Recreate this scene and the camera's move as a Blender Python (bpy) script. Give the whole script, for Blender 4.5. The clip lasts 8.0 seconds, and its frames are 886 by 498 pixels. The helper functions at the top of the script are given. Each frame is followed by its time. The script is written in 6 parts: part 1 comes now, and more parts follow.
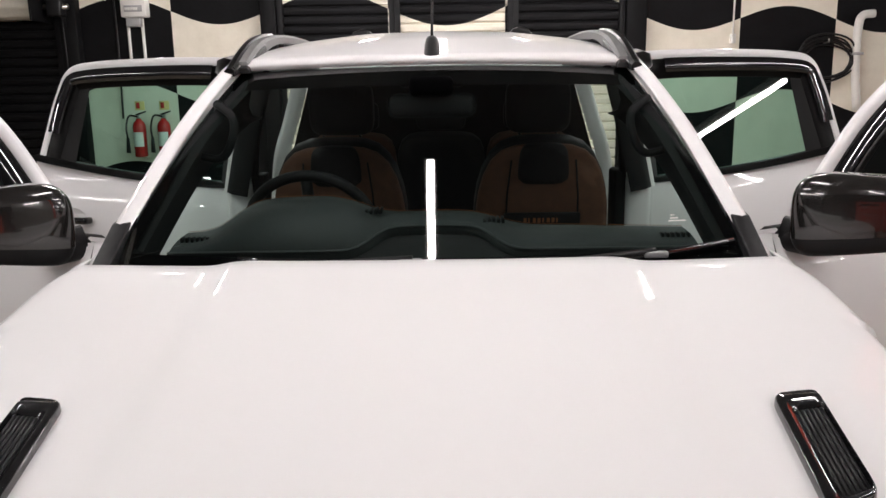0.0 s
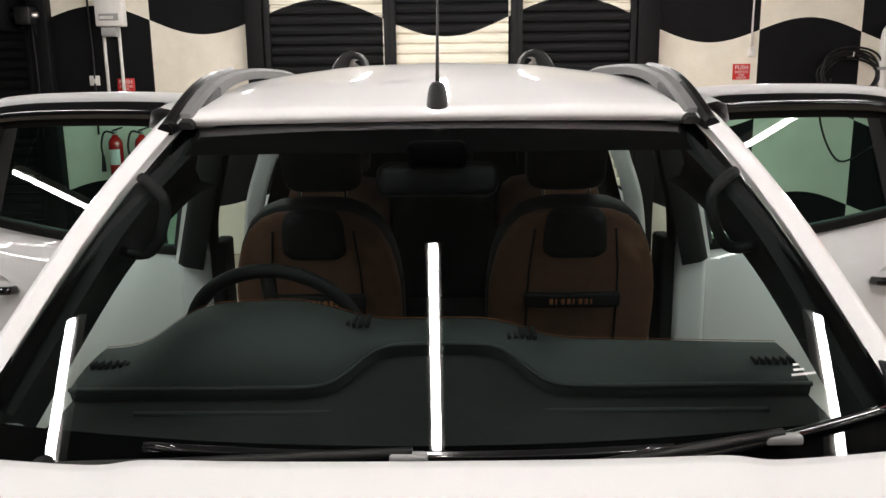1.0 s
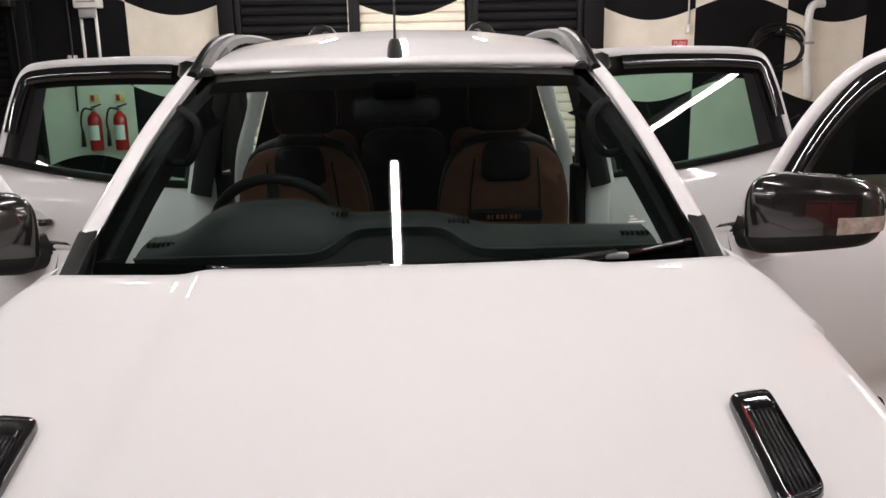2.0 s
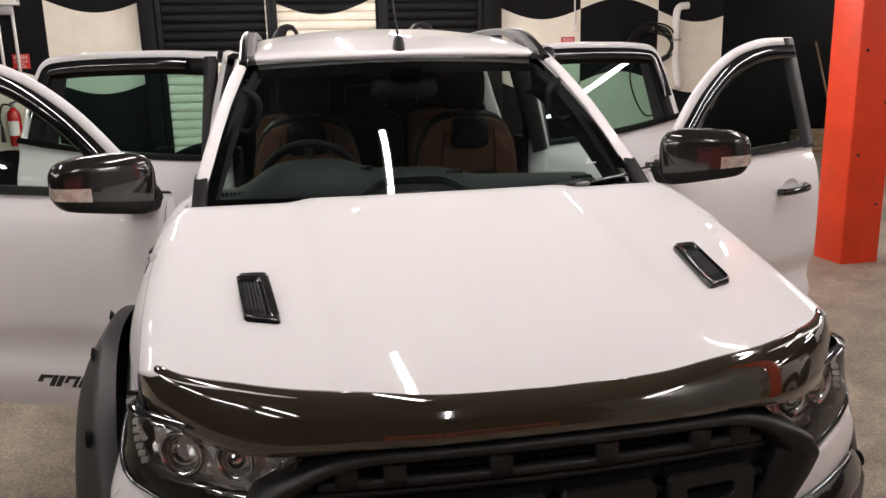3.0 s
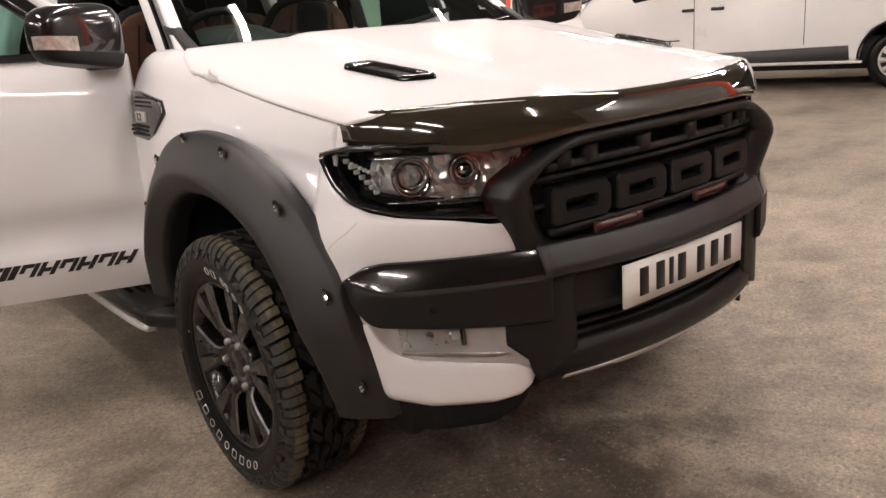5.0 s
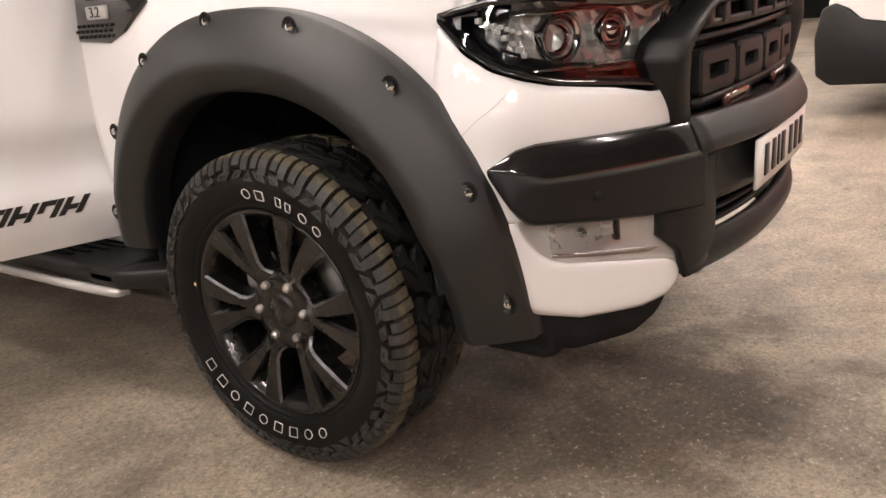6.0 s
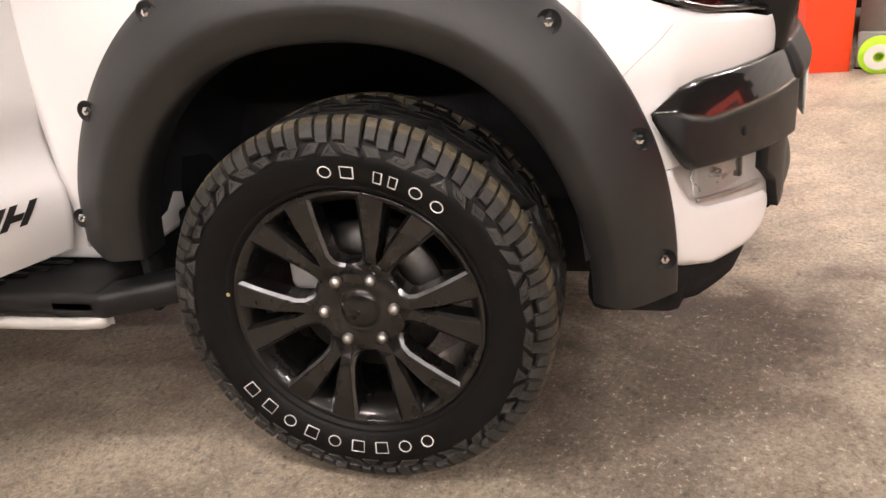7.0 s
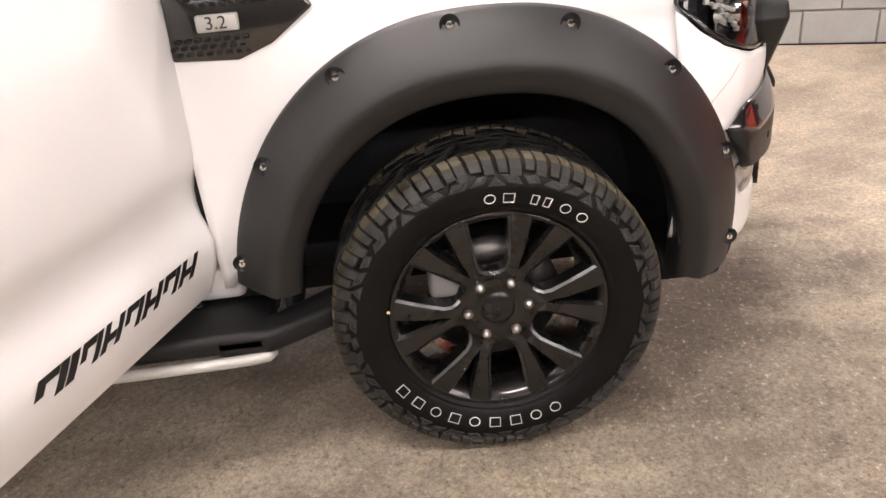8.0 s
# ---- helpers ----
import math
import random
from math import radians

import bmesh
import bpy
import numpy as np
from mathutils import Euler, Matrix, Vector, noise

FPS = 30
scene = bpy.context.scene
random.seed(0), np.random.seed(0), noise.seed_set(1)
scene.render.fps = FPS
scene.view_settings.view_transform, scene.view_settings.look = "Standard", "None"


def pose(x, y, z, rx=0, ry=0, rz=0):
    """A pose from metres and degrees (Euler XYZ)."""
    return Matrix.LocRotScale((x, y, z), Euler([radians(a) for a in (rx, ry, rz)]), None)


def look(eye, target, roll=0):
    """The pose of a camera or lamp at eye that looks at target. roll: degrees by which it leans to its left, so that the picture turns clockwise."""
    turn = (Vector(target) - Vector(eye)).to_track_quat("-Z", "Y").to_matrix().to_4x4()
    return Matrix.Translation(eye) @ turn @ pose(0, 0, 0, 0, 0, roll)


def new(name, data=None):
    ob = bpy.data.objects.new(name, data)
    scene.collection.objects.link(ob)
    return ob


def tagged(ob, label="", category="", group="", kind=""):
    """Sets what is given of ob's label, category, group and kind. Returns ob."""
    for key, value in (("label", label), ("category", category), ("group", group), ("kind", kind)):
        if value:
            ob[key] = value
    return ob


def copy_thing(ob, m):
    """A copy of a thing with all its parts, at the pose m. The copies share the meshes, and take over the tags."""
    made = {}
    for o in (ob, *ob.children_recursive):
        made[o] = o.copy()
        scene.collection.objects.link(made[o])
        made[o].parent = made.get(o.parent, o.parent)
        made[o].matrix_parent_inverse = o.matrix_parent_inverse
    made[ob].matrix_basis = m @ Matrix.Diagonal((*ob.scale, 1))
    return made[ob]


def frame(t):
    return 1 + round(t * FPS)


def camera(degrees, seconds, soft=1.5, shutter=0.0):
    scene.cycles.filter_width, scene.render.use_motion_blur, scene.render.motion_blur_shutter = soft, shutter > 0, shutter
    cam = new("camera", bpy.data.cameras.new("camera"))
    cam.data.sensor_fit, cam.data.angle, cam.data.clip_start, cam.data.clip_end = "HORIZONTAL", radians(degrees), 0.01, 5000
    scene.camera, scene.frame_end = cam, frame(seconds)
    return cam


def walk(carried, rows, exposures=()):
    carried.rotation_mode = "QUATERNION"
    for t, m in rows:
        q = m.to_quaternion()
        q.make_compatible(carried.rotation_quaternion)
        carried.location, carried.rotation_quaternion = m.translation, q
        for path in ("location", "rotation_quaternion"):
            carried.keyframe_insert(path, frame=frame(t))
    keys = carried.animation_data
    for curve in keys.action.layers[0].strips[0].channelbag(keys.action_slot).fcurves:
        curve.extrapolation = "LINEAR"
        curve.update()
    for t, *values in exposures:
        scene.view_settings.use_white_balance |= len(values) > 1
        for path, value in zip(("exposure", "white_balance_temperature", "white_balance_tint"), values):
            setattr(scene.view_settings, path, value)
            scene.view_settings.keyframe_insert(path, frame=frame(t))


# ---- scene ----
cam = camera(58.5, 8.0)
PATH = [
    (0, (0.059, -1.294, 1.639), (0.029, 0.664, 1.235), -0.9),
    (0.5, (0.046, -0.868, 1.728), (0.025, 1.092, 1.328), -0.8),
    (1, (0.024, -0.669, 1.767), (0.006, 1.291, 1.369), -0.7),
    (1.5, (0.042, -0.873, 1.719), (0.048, 1.082, 1.299), -0.9),
    (2, (0.049, -1.322, 1.684), (0.114, 0.629, 1.246), -1.2),
    (2.2, (0.042, -1.499, 1.678), (0.112, 0.451, 1.241), -1.6),
    (3.3, (-0.687, -2.228, 1.645), (-0.198, -0.344, 1.188), -1.3),
    (3.5, (-0.847, -2.328, 1.614), (-0.286, -0.464, 1.154), -1.4),
    (4, (-1.182, -2.476, 1.552), (-0.426, -0.683, 1.091), -1.8),
    (4.2, (-1.281, -2.44, 1.5), (-0.437, -0.687, 1.034), -2.0),
    (5.3, (-1.855, -1.871, 1.203), (-0.564, -0.446, 0.653), -4.3),
    (5.5, (-1.922, -1.767, 1.142), (-0.569, -0.395, 0.605), -3.8),
    (5.7, (-1.982, -1.594, 1.094), (-0.554, -0.315, 0.525), -4.1),
    (6, (-2.053, -1.283, 1.058), (-0.503, -0.18, 0.44), -4.9),
    (6.5, (-2.129, -0.857, 1.052), (-0.435, -0.055, 0.354), -5.6),
    (7, (-2.153, -0.517, 1.067), (-0.374, -0.031, 0.292), -5.7),
    (7.2, (-2.183, -0.357, 1.091), (-0.383, -0.020, 0.287), -5.7),
    (7.5, (-2.254, -0.171, 1.124), (-0.442, 0.01, 0.297), -5.7),
    (8, (-2.434, 0.201, 1.319), (-0.643, 0.098, 0.433), -5.2),
]
EXPOSURES = [(0, -0.23, 6250, 9), (1, -0.21, 6300, 5), (2, -0.29, 6300, 10), (3.5, -0.12, 6520, 11), (4.2, 0.06, 6600, 12), (5.5, 0.57, 6850, 13), (6.5, 1.20, 6850, 12), (7.5, 1.37, 6650, 13), (8, 1.26, 6600, 12)]
walk(cam, [(t, look(eye, target, roll)) for t, eye, target, roll in PATH], EXPOSURES)

# ---- light ----
world = bpy.data.worlds.new("world")
scene.world = world
world.use_nodes = True
world.node_tree.nodes["Background"].inputs[0].default_value = (0.9, 0.95, 1.0, 1)
world.node_tree.nodes["Background"].inputs[1].default_value = 0.01
TUBE_POWER = 112.0


# ---- materials ----
def nodes_of(name):
    m = bpy.data.materials.new(name)
    m.use_nodes = True
    return m, m.node_tree.nodes, m.node_tree.links, m.node_tree.nodes["Principled BSDF"]


def noise_node(n, l, scale, detail=4.0, rough=0.6, coords=None):
    tex = n.new("ShaderNodeTexNoise")
    tex.inputs["Scale"].default_value, tex.inputs["Detail"].default_value, tex.inputs["Roughness"].default_value = scale, detail, rough
    if coords is not None:
        l.new(coords, tex.inputs["Vector"])
    return tex


def ramp(n, l, value, stops):
    r = n.new("ShaderNodeValToRGB")
    while len(r.color_ramp.elements) < len(stops):
        r.color_ramp.elements.new(0.5)
    for e, (p, c) in zip(r.color_ramp.elements, stops):
        e.position, e.color = p, (*c, 1)
    l.new(value, r.inputs[0])
    return r


def mat(name, colour, rough=0.5, metal=0.0, vary=0.12, scale=6.0, bump=0.0, bump_scale=80.0, coat=0.0, spec=0.5, rough_vary=0.08):
    """A procedural surface: two scales of colour variation, uneven gloss and fine relief."""
    m, n, l, b = nodes_of(name)
    co = n.new("ShaderNodeTexCoord").outputs["Object"]
    big, small = noise_node(n, l, scale, 4, 0.6, co), noise_node(n, l, scale * 14, 3, 0.6, co)
    mix = n.new("ShaderNodeMath")
    mix.operation = "MULTIPLY_ADD"
    l.new(small.outputs[0], mix.inputs[0])
    mix.inputs[1].default_value = 0.4
    l.new(big.outputs[0], mix.inputs[2])
    lo = tuple(max(0, c * (1 - vary)) for c in colour)
    hi = tuple(min(1, c * (1 + vary)) for c in colour)
    r = ramp(n, l, mix.outputs[0], [(0.45, lo), (0.95, hi)])
    l.new(r.outputs[0], b.inputs["Base Color"])
    rr = n.new("ShaderNodeMapRange")
    rr.inputs["To Min"].default_value, rr.inputs["To Max"].default_value = max(0.02, rough - rough_vary), min(1, rough + rough_vary)
    l.new(big.outputs[0], rr.inputs[0])
    l.new(rr.outputs[0], b.inputs["Roughness"])
    b.inputs["Metallic"].default_value = metal
    b.inputs["Coat Weight"].default_value = coat
    b.inputs["Coat Roughness"].default_value = 0.03
    b.inputs["Specular IOR Level"].default_value = spec
    if bump:
        fine = noise_node(n, l, bump_scale, 4, 0.7, co)
        bp = n.new("ShaderNodeBump")
        bp.inputs["Strength"].default_value, bp.inputs["Distance"].default_value = bump, 0.004
        l.new(fine.outputs[0], bp.inputs["Height"])
        l.new(bp.outputs[0], b.inputs["Normal"])
    return m


def glass(name, tint, base=0.04):
    """A thin pane: tinted see-through with mirror gloss by Fresnel."""
    m, n, l, b = nodes_of(name)
    n.remove(b)
    clear, gloss, mix, fres = n.new("ShaderNodeBsdfTransparent"), n.new("ShaderNodeBsdfGlossy"), n.new("ShaderNodeMixShader"), n.new("ShaderNodeFresnel")
    clear.inputs[0].default_value = (*tint, 1)
    gloss.inputs["Roughness"].default_value = 0.005
    fres.inputs[0].default_value = 1.5
    l.new(fres.outputs[0], mix.inputs[0])
    l.new(clear.outputs[0], mix.inputs[1])
    l.new(gloss.outputs[0], mix.inputs[2])
    l.new(mix.outputs[0], n["Material Output"].inputs[0])
    return m


def glow(name, colour, power):
    m, n, l, b = nodes_of(name)
    b.inputs["Base Color"].default_value = (0.9, 0.9, 0.9, 1)
    b.inputs["Emission Color"].default_value = (*colour, 1)
    b.inputs["Emission Strength"].default_value = power
    return m


NOSE_SHADE = (-0.45, -0.60, 0.0)  # middle of the shade under the truck's nose, painted into the floor


def concrete(name):
    """Worn sealed workshop floor: brown-grey, mottled, with grit, dark spots, tyre grime and painted shade by the
    truck's nose.
    """
    m, n, l, b = nodes_of(name)
    co = n.new("ShaderNodeTexCoord").outputs["Object"]
    big, blot, mid, fleck, grit = noise_node(n, l, 0.55, 5, 0.6, co), noise_node(n, l, 2.3, 5, 0.65, co), noise_node(n, l, 9, 6, 0.75, co), noise_node(n, l, 62, 6, 0.85, co), noise_node(n, l, 120, 3, 0.8, co)

    def blend(kind, fac, a, c):
        k = n.new("ShaderNodeMixRGB")
        k.blend_type = kind
        for i, v in enumerate((fac, a, c)):
            if isinstance(v, float):
                k.inputs[i].default_value = v
            elif isinstance(v, tuple):
                k.inputs[i].default_value = (*v, 1)
            else:
                l.new(v, k.inputs[i])
        return k.outputs[0]

    base = ramp(n, l, mid.outputs[0], [(0.30, (0.30, 0.252, 0.195)), (0.5, (0.42, 0.358, 0.28)), (0.72, (0.52, 0.46, 0.365))])
    stain = ramp(n, l, big.outputs[0], [(0.36, (0.58, 0.56, 0.54)), (0.58, (1, 1, 1))])
    patch = ramp(n, l, blot.outputs[0], [(0.34, (0.72, 0.70, 0.69)), (0.50, (1, 1, 1)), (0.66, (1.16, 1.15, 1.12))])
    c1 = blend("MULTIPLY", 0.75, base.outputs[0], stain.outputs[0])
    c2 = blend("MULTIPLY", 1.0, c1, patch.outputs[0])
    # shade round the truck's nose, darkened into the floor colour with a ragged edge
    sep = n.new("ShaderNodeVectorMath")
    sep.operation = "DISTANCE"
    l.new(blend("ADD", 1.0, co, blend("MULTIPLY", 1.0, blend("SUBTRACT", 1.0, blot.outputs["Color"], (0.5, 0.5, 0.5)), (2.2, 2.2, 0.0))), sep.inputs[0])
    sep.inputs[1].default_value = NOSE_SHADE
    nose_shade = ramp(n, l, sep.outputs["Value"], [(0.22, (0.34, 0.315, 0.30)), (0.72, (1, 1, 1))])
    c2 = blend("MULTIPLY", 1.0, c2, nose_shade.outputs[0])
    # dark grit gathers in the stained patches, pale chips lie all over
    rough_patch = ramp(n, l, blot.outputs[0], [(0.34, (0.60, 0.58, 0.57)), (0.50, (1, 1, 1)), (0.66, (1.28, 1.26, 1.22))])
    dark = ramp(n, l, fleck.outputs[0], [(0.34, (0.30, 0.28, 0.265)), (0.47, (1, 1, 1))])
    c3 = blend("MULTIPLY", rough_patch.outputs[0], c2, dark.outputs[0])
    pale = ramp(n, l, fleck.outputs[0], [(0.585, (0, 0, 0)), (0.65, (1, 1, 1))])
    c4 = blend("MIX", pale.outputs[0], c3, (0.72, 0.64, 0.52))
    sand = ramp(n, l, grit.outputs[0], [(0.34, (0.6, 0.6, 0.6)), (0.5, (1, 1, 1)), (0.66, (1.35, 1.32, 1.28))])
    m2 = blend("MULTIPLY", 0.9, c4, sand.outputs[0])
    spots = n.new("ShaderNodeTexVoronoi")
    spots.inputs["Scale"].default_value = 3.4
    l.new(co, spots.inputs["Vector"])
    sp = ramp(n, l, spots.outputs["Distance"], [(0.035, (0.25, 0.23, 0.21)), (0.075, (1, 1, 1))])
    m3 = n.new("ShaderNodeMixRGB")
    m3.blend_type = "MULTIPLY"
    m3.inputs[0].default_value = 0.55
    l.new(m2, m3.inputs[1])
    l.new(sp.outputs[0], m3.inputs[2])
    l.new(m3.outputs[0], b.inputs["Base Color"])
    rr = ramp(n, l, mid.outputs[0], [(0.35, (0.36, 0.36, 0.36)), (0.65, (0.62, 0.62, 0.62))])
    l.new(rr.outputs[0], b.inputs["Roughness"])
    bp = n.new("ShaderNodeBump")
    bp.inputs["Strength"].default_value, bp.inputs["Distance"].default_value = 0.9, 0.006
    l.new(blend("ADD", 0.35, fleck.outputs[0], grit.outputs[0]), bp.inputs["Height"])
    l.new(bp.outputs[0], b.inputs["Normal"])
    return m


def chequer(name, wide=1.05, start=3.06, jump=-1.05, swing=0.135, tilt=0.028, lift=1.19):
    """Wall paint: a flag of black and cream squares with waving edges."""
    m, n, l, b = nodes_of(name)
    geo = n.new("ShaderNodeNewGeometry")
    sep = n.new("ShaderNodeSeparateXYZ")
    l.new(geo.outputs["Position"], sep.inputs[0])

    def op(kind, a, c=None):
        k = n.new("ShaderNodeMath")
        k.operation = kind
        for i, v in enumerate((a, c)):
            if v is None:
                continue
            if isinstance(v, float):
                k.inputs[i].default_value = v
            else:
                l.new(v, k.inputs[i])
        return k.outputs[0]

    x, z = sep.outputs["X"], sep.outputs["Z"]
    # columns of squares; the edges of the rows wave once over two columns
    east = op("GREATER_THAN", x, 0.5)
    u = op("DIVIDE", op("ADD", op("ADD", x, start + 10 * wide), op("MULTIPLY", east, jump)), wide)
    wave = op("MULTIPLY", op("SINE", op("MULTIPLY", u, math.pi)), swing)
    v = op("DIVIDE", op("ADD", op("ADD", op("ADD", z, op("MULTIPLY", x, tilt)), wave), lift), 0.90)
    par = op("MODULO", op("ADD", op("FLOOR", u), op("FLOOR", v)), 2.0)
    co = n.new("ShaderNodeTexCoord").outputs["Object"]
    dirt = noise_node(n, l, 3.0, 6, 0.7, co)
    dark = ramp(n, l, dirt.outputs[0], [(0.3, (0.003, 0.003, 0.0035)), (0.7, (0.006, 0.006, 0.007))])
    cream = ramp(n, l, dirt.outputs[0], [(0.3, (0.70, 0.655, 0.55)), (0.65, (0.80, 0.755, 0.65))])
    mx = n.new("ShaderNodeMixRGB")
    l.new(par, mx.inputs[0])
    l.new(dark.outputs[0], mx.inputs[1])
    l.new(cream.outputs[0], mx.inputs[2])
    l.new(mx.outputs[0], b.inputs["Base Color"])
    b.inputs["Roughness"].default_value = 0.55
    b.inputs["Specular IOR Level"].default_value = 0.12
    bp = n.new("ShaderNodeBump")
    bp.inputs["Strength"].default_value, bp.inputs["Distance"].default_value = 0.25, 0.004
    l.new(noise_node(n, l, 40, 4, 0.7, co).outputs[0], bp.inputs["Height"])
    l.new(bp.outputs[0], b.inputs["Normal"])
    return m


WHITE = mat("white_paint", (0.80, 0.79, 0.79), 0.55, 0, 0.004, 2.0, coat=0.6, spec=0.2, rough_vary=0.0)
VANWHITE = mat("van_paint", (0.74, 0.74, 0.73), 0.3, 0, 0.03, 1.5, coat=0.6)
GLOSSBLACK = mat("gloss_black", (0.008, 0.008, 0.009), 0.12, 0, 0.2, 5, coat=0.8)
SATIN = mat("satin_black_plastic", (0.009, 0.009, 0.0095), 0.40, 0, 0.2, 8, 0.25, 500, spec=0.28)
MATTE = mat("matte_black_plastic", (0.011, 0.011, 0.0115), 0.42, 0, 0.15, 5, 0.15, 700, spec=0.5, rough_vary=0.05)
FLARE = mat("grained_black_plastic", (0.0108, 0.0109, 0.0114), 0.46, 0, 0.12, 5, 0.15, 700, spec=0.6, rough_vary=0.05)
BAND = mat("dark_gloss_band", (0.010, 0.009, 0.0085), 0.15, 0, 0.12, 6, coat=1.0, rough_vary=0.02)
GRILLE = mat("satin_grille_black", (0.006, 0.006, 0.0062), 0.45, 0, 0.15, 6, 0.15, 600, spec=0.4)
GREYGLOSS = mat("dark_grey_gloss", (0.02, 0.018, 0.017), 0.2, 0.3, 0.12, 6, coat=1.0, rough_vary=0.02)
UNDERBODY = mat("underbody_black", (0.014, 0.014, 0.0145), 0.8, 0, 0.3, 9, 0.4, 120, spec=0.15)
LINER = mat("arch_liner", (0.013, 0.014, 0.016), 0.7, 0, 0.3, 9, 0.4, 120, spec=0.3)
RUBBER = mat("tyre_rubber", (0.004, 0.004, 0.0042), 0.33, 0, 0.35, 10, 0.3, 300, spec=0.18)
CROWN = mat("tread_rubber", (0.012, 0.0118, 0.011), 0.55, 0, 0.6, 9, 0.4, 220, spec=0.4)
TREAD = mat("dusty_tread", (0.085, 0.072, 0.048), 0.7, 0, 0.9, 9, 0.6, 220, spec=0.35)
SIDEBLOCK = mat("side_block_rubber", (0.030, 0.029, 0.027), 0.5, 0, 0.6, 14, 0.4, 260, spec=0.4)
SEAL = mat("rubber_seal", (0.004, 0.004, 0.004), 0.5, 0, 0.2, 20, spec=0.12)
ALLOY = mat("dark_alloy", (0.017, 0.016, 0.0155), 0.28, 0.7, 0.2, 12, coat=0.5)
# brighter copy of the alloy: the glint on the spoke chamfers as colour
EDGEGLINT = mat("alloy_edge_glint", (0.17, 0.172, 0.18), 0.34, 1.0, 0.35, 25)
STEEL = mat("bare_steel", (0.45, 0.44, 0.42), 0.35, 1.0, 0.25, 20)
DISC = mat("brake_disc_steel", (0.13, 0.125, 0.12), 0.42, 1.0, 0.3, 20)
CHROME = mat("chrome", (0.75, 0.75, 0.75), 0.1, 1.0, 0.05, 10)
REFLECTOR = mat("faceted_reflector", (0.86, 0.85, 0.83), 0.16, 0.7, 0.15, 40, 0.3, 90)
SILVER = mat("silver_plastic", (0.52, 0.51, 0.49), 0.42, 0.25, 0.06, 10)
RAILGREY = mat("rail_grey", (0.20, 0.20, 0.20), 0.55, 0.2, 0.1, 10)
RAILFOOT = mat("rail_foot_black", (0.005, 0.005, 0.0053), 0.3, 0, 0.2, 8, spec=0.2)
SMOKE = mat("smoked_acrylic", (0.034, 0.027, 0.017), 0.06, 0, 0.1, 3, coat=1.0)
LETTERWHITE = mat("raised_white", (0.75, 0.75, 0.72), 0.5, 0, 0.1, 30)
PLATE = mat("plate_white", (0.82, 0.81, 0.77), 0.3, 0, 0.03, 5)
INK = mat("plate_black", (0.008, 0.008, 0.008), 0.35, 0, 0.1, 10)
DECAL = mat("decal_black", (0.012, 0.012, 0.012), 0.4, 0, 0.2, 10)
DASH = mat("dash_plastic", (0.019, 0.023, 0.023), 0.6, 0, 0.12, 8, 0.3, 900, spec=0.3)
PILLARTRIM = mat("pillar_trim", (0.006, 0.0072, 0.0075), 0.65, 0, 0.12, 8, 0.3, 900, spec=0.18)
TRIM = mat("cabin_trim", (0.006, 0.007, 0.0075), 0.65, 0, 0.15, 8, 0.2, 600, spec=0.2)
SEATFAB = mat("brown_seat_cloth", (0.088, 0.036, 0.0175), 0.85, 0, 0.25, 30, 0.4, 900)
SEATDARK = mat("black_seat_leather", (0.007, 0.0072, 0.008), 0.6, 0, 0.2, 12, 0.3, 400, spec=0.15)
STITCH = mat("orange_thread", (0.22, 0.075, 0.02), 0.7, 0, 0.1, 30)
FRIT = mat("screen_border", (0.0012, 0.0012, 0.0014), 0.9, 0, 0.1, 8, spec=0.02)
LENSBLACK = mat("lamp_bezel", (0.012, 0.012, 0.013), 0.15, 0, 0.1, 8)
AMBER = mat("indicator_lens", (0.62, 0.54, 0.48), 0.15, 0.3, 0.45, 45, coat=1.0)
WINDSHIELD = glass("windscreen_glass", (0.62, 0.75, 0.71))
SIDEGLASS = glass("green_side_glass", (0.33, 0.56, 0.49))
TINTGLASS = glass("clear_side_glass", (0.74, 0.85, 0.80))
LENS = glass("lamp_lens", (0.92, 0.93, 0.93))
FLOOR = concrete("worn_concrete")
FLAG = chequer("chequered_wall_paint")
FLAGSHUTTER = chequer("chequered_shutter_paint", 1.29, 0.645, 0.0, 0.19, 0.0, 1.12)
WALLBLACK = mat("black_wall_paint", (0.005, 0.005, 0.0055), 0.6, 0, 0.25, 2, 0.25, 40, spec=0.12)
WALLCREAM = mat("cream_wall_paint", (0.66, 0.61, 0.51), 0.55, 0, 0.1, 2, 0.25, 40)
WALLGREY = mat("grey_block_paint", (0.30, 0.30, 0.29), 0.6, 0, 0.12, 2, 0.35, 60)
CEIL = mat("ceiling_sheet", (0.045, 0.044, 0.042), 0.8, 0, 0.2, 1.5, 0.2, 30)
SHUTTER = mat("black_shutter", (0.004, 0.004, 0.0045), 0.5, 0.0, 0.25, 3, 0.1, 60, spec=0.15)
SHUTTERWHITE = mat("cream_shutter", (0.62, 0.6, 0.52), 0.45, 0, 0.12, 3, 0.1, 60)
RED = mat("red_paint", (0.62, 0.045, 0.02), 0.4, 0, 0.12, 4, 0.2, 40)
ORANGE = mat("orange_paint", (0.78, 0.055, 0.012), 0.45, 0, 0.12, 4, 0.3, 40)
REDEXT = mat("red_enamel", (0.42, 0.012, 0.012), 0.25, 0, 0.1, 10, coat=0.6)
SIGNRED = mat("red_sign", (0.5, 0.02, 0.02), 0.4, 0, 0.05, 10)
SIGNYEL = mat("cream_sign", (0.75, 0.6, 0.25), 0.4, 0, 0.05, 10)
PVC = mat("white_pvc", (0.7, 0.69, 0.66), 0.4, 0, 0.06, 10)
GREYPVC = mat("grey_plastic", (0.3, 0.3, 0.3), 0.4, 0, 0.1, 10)
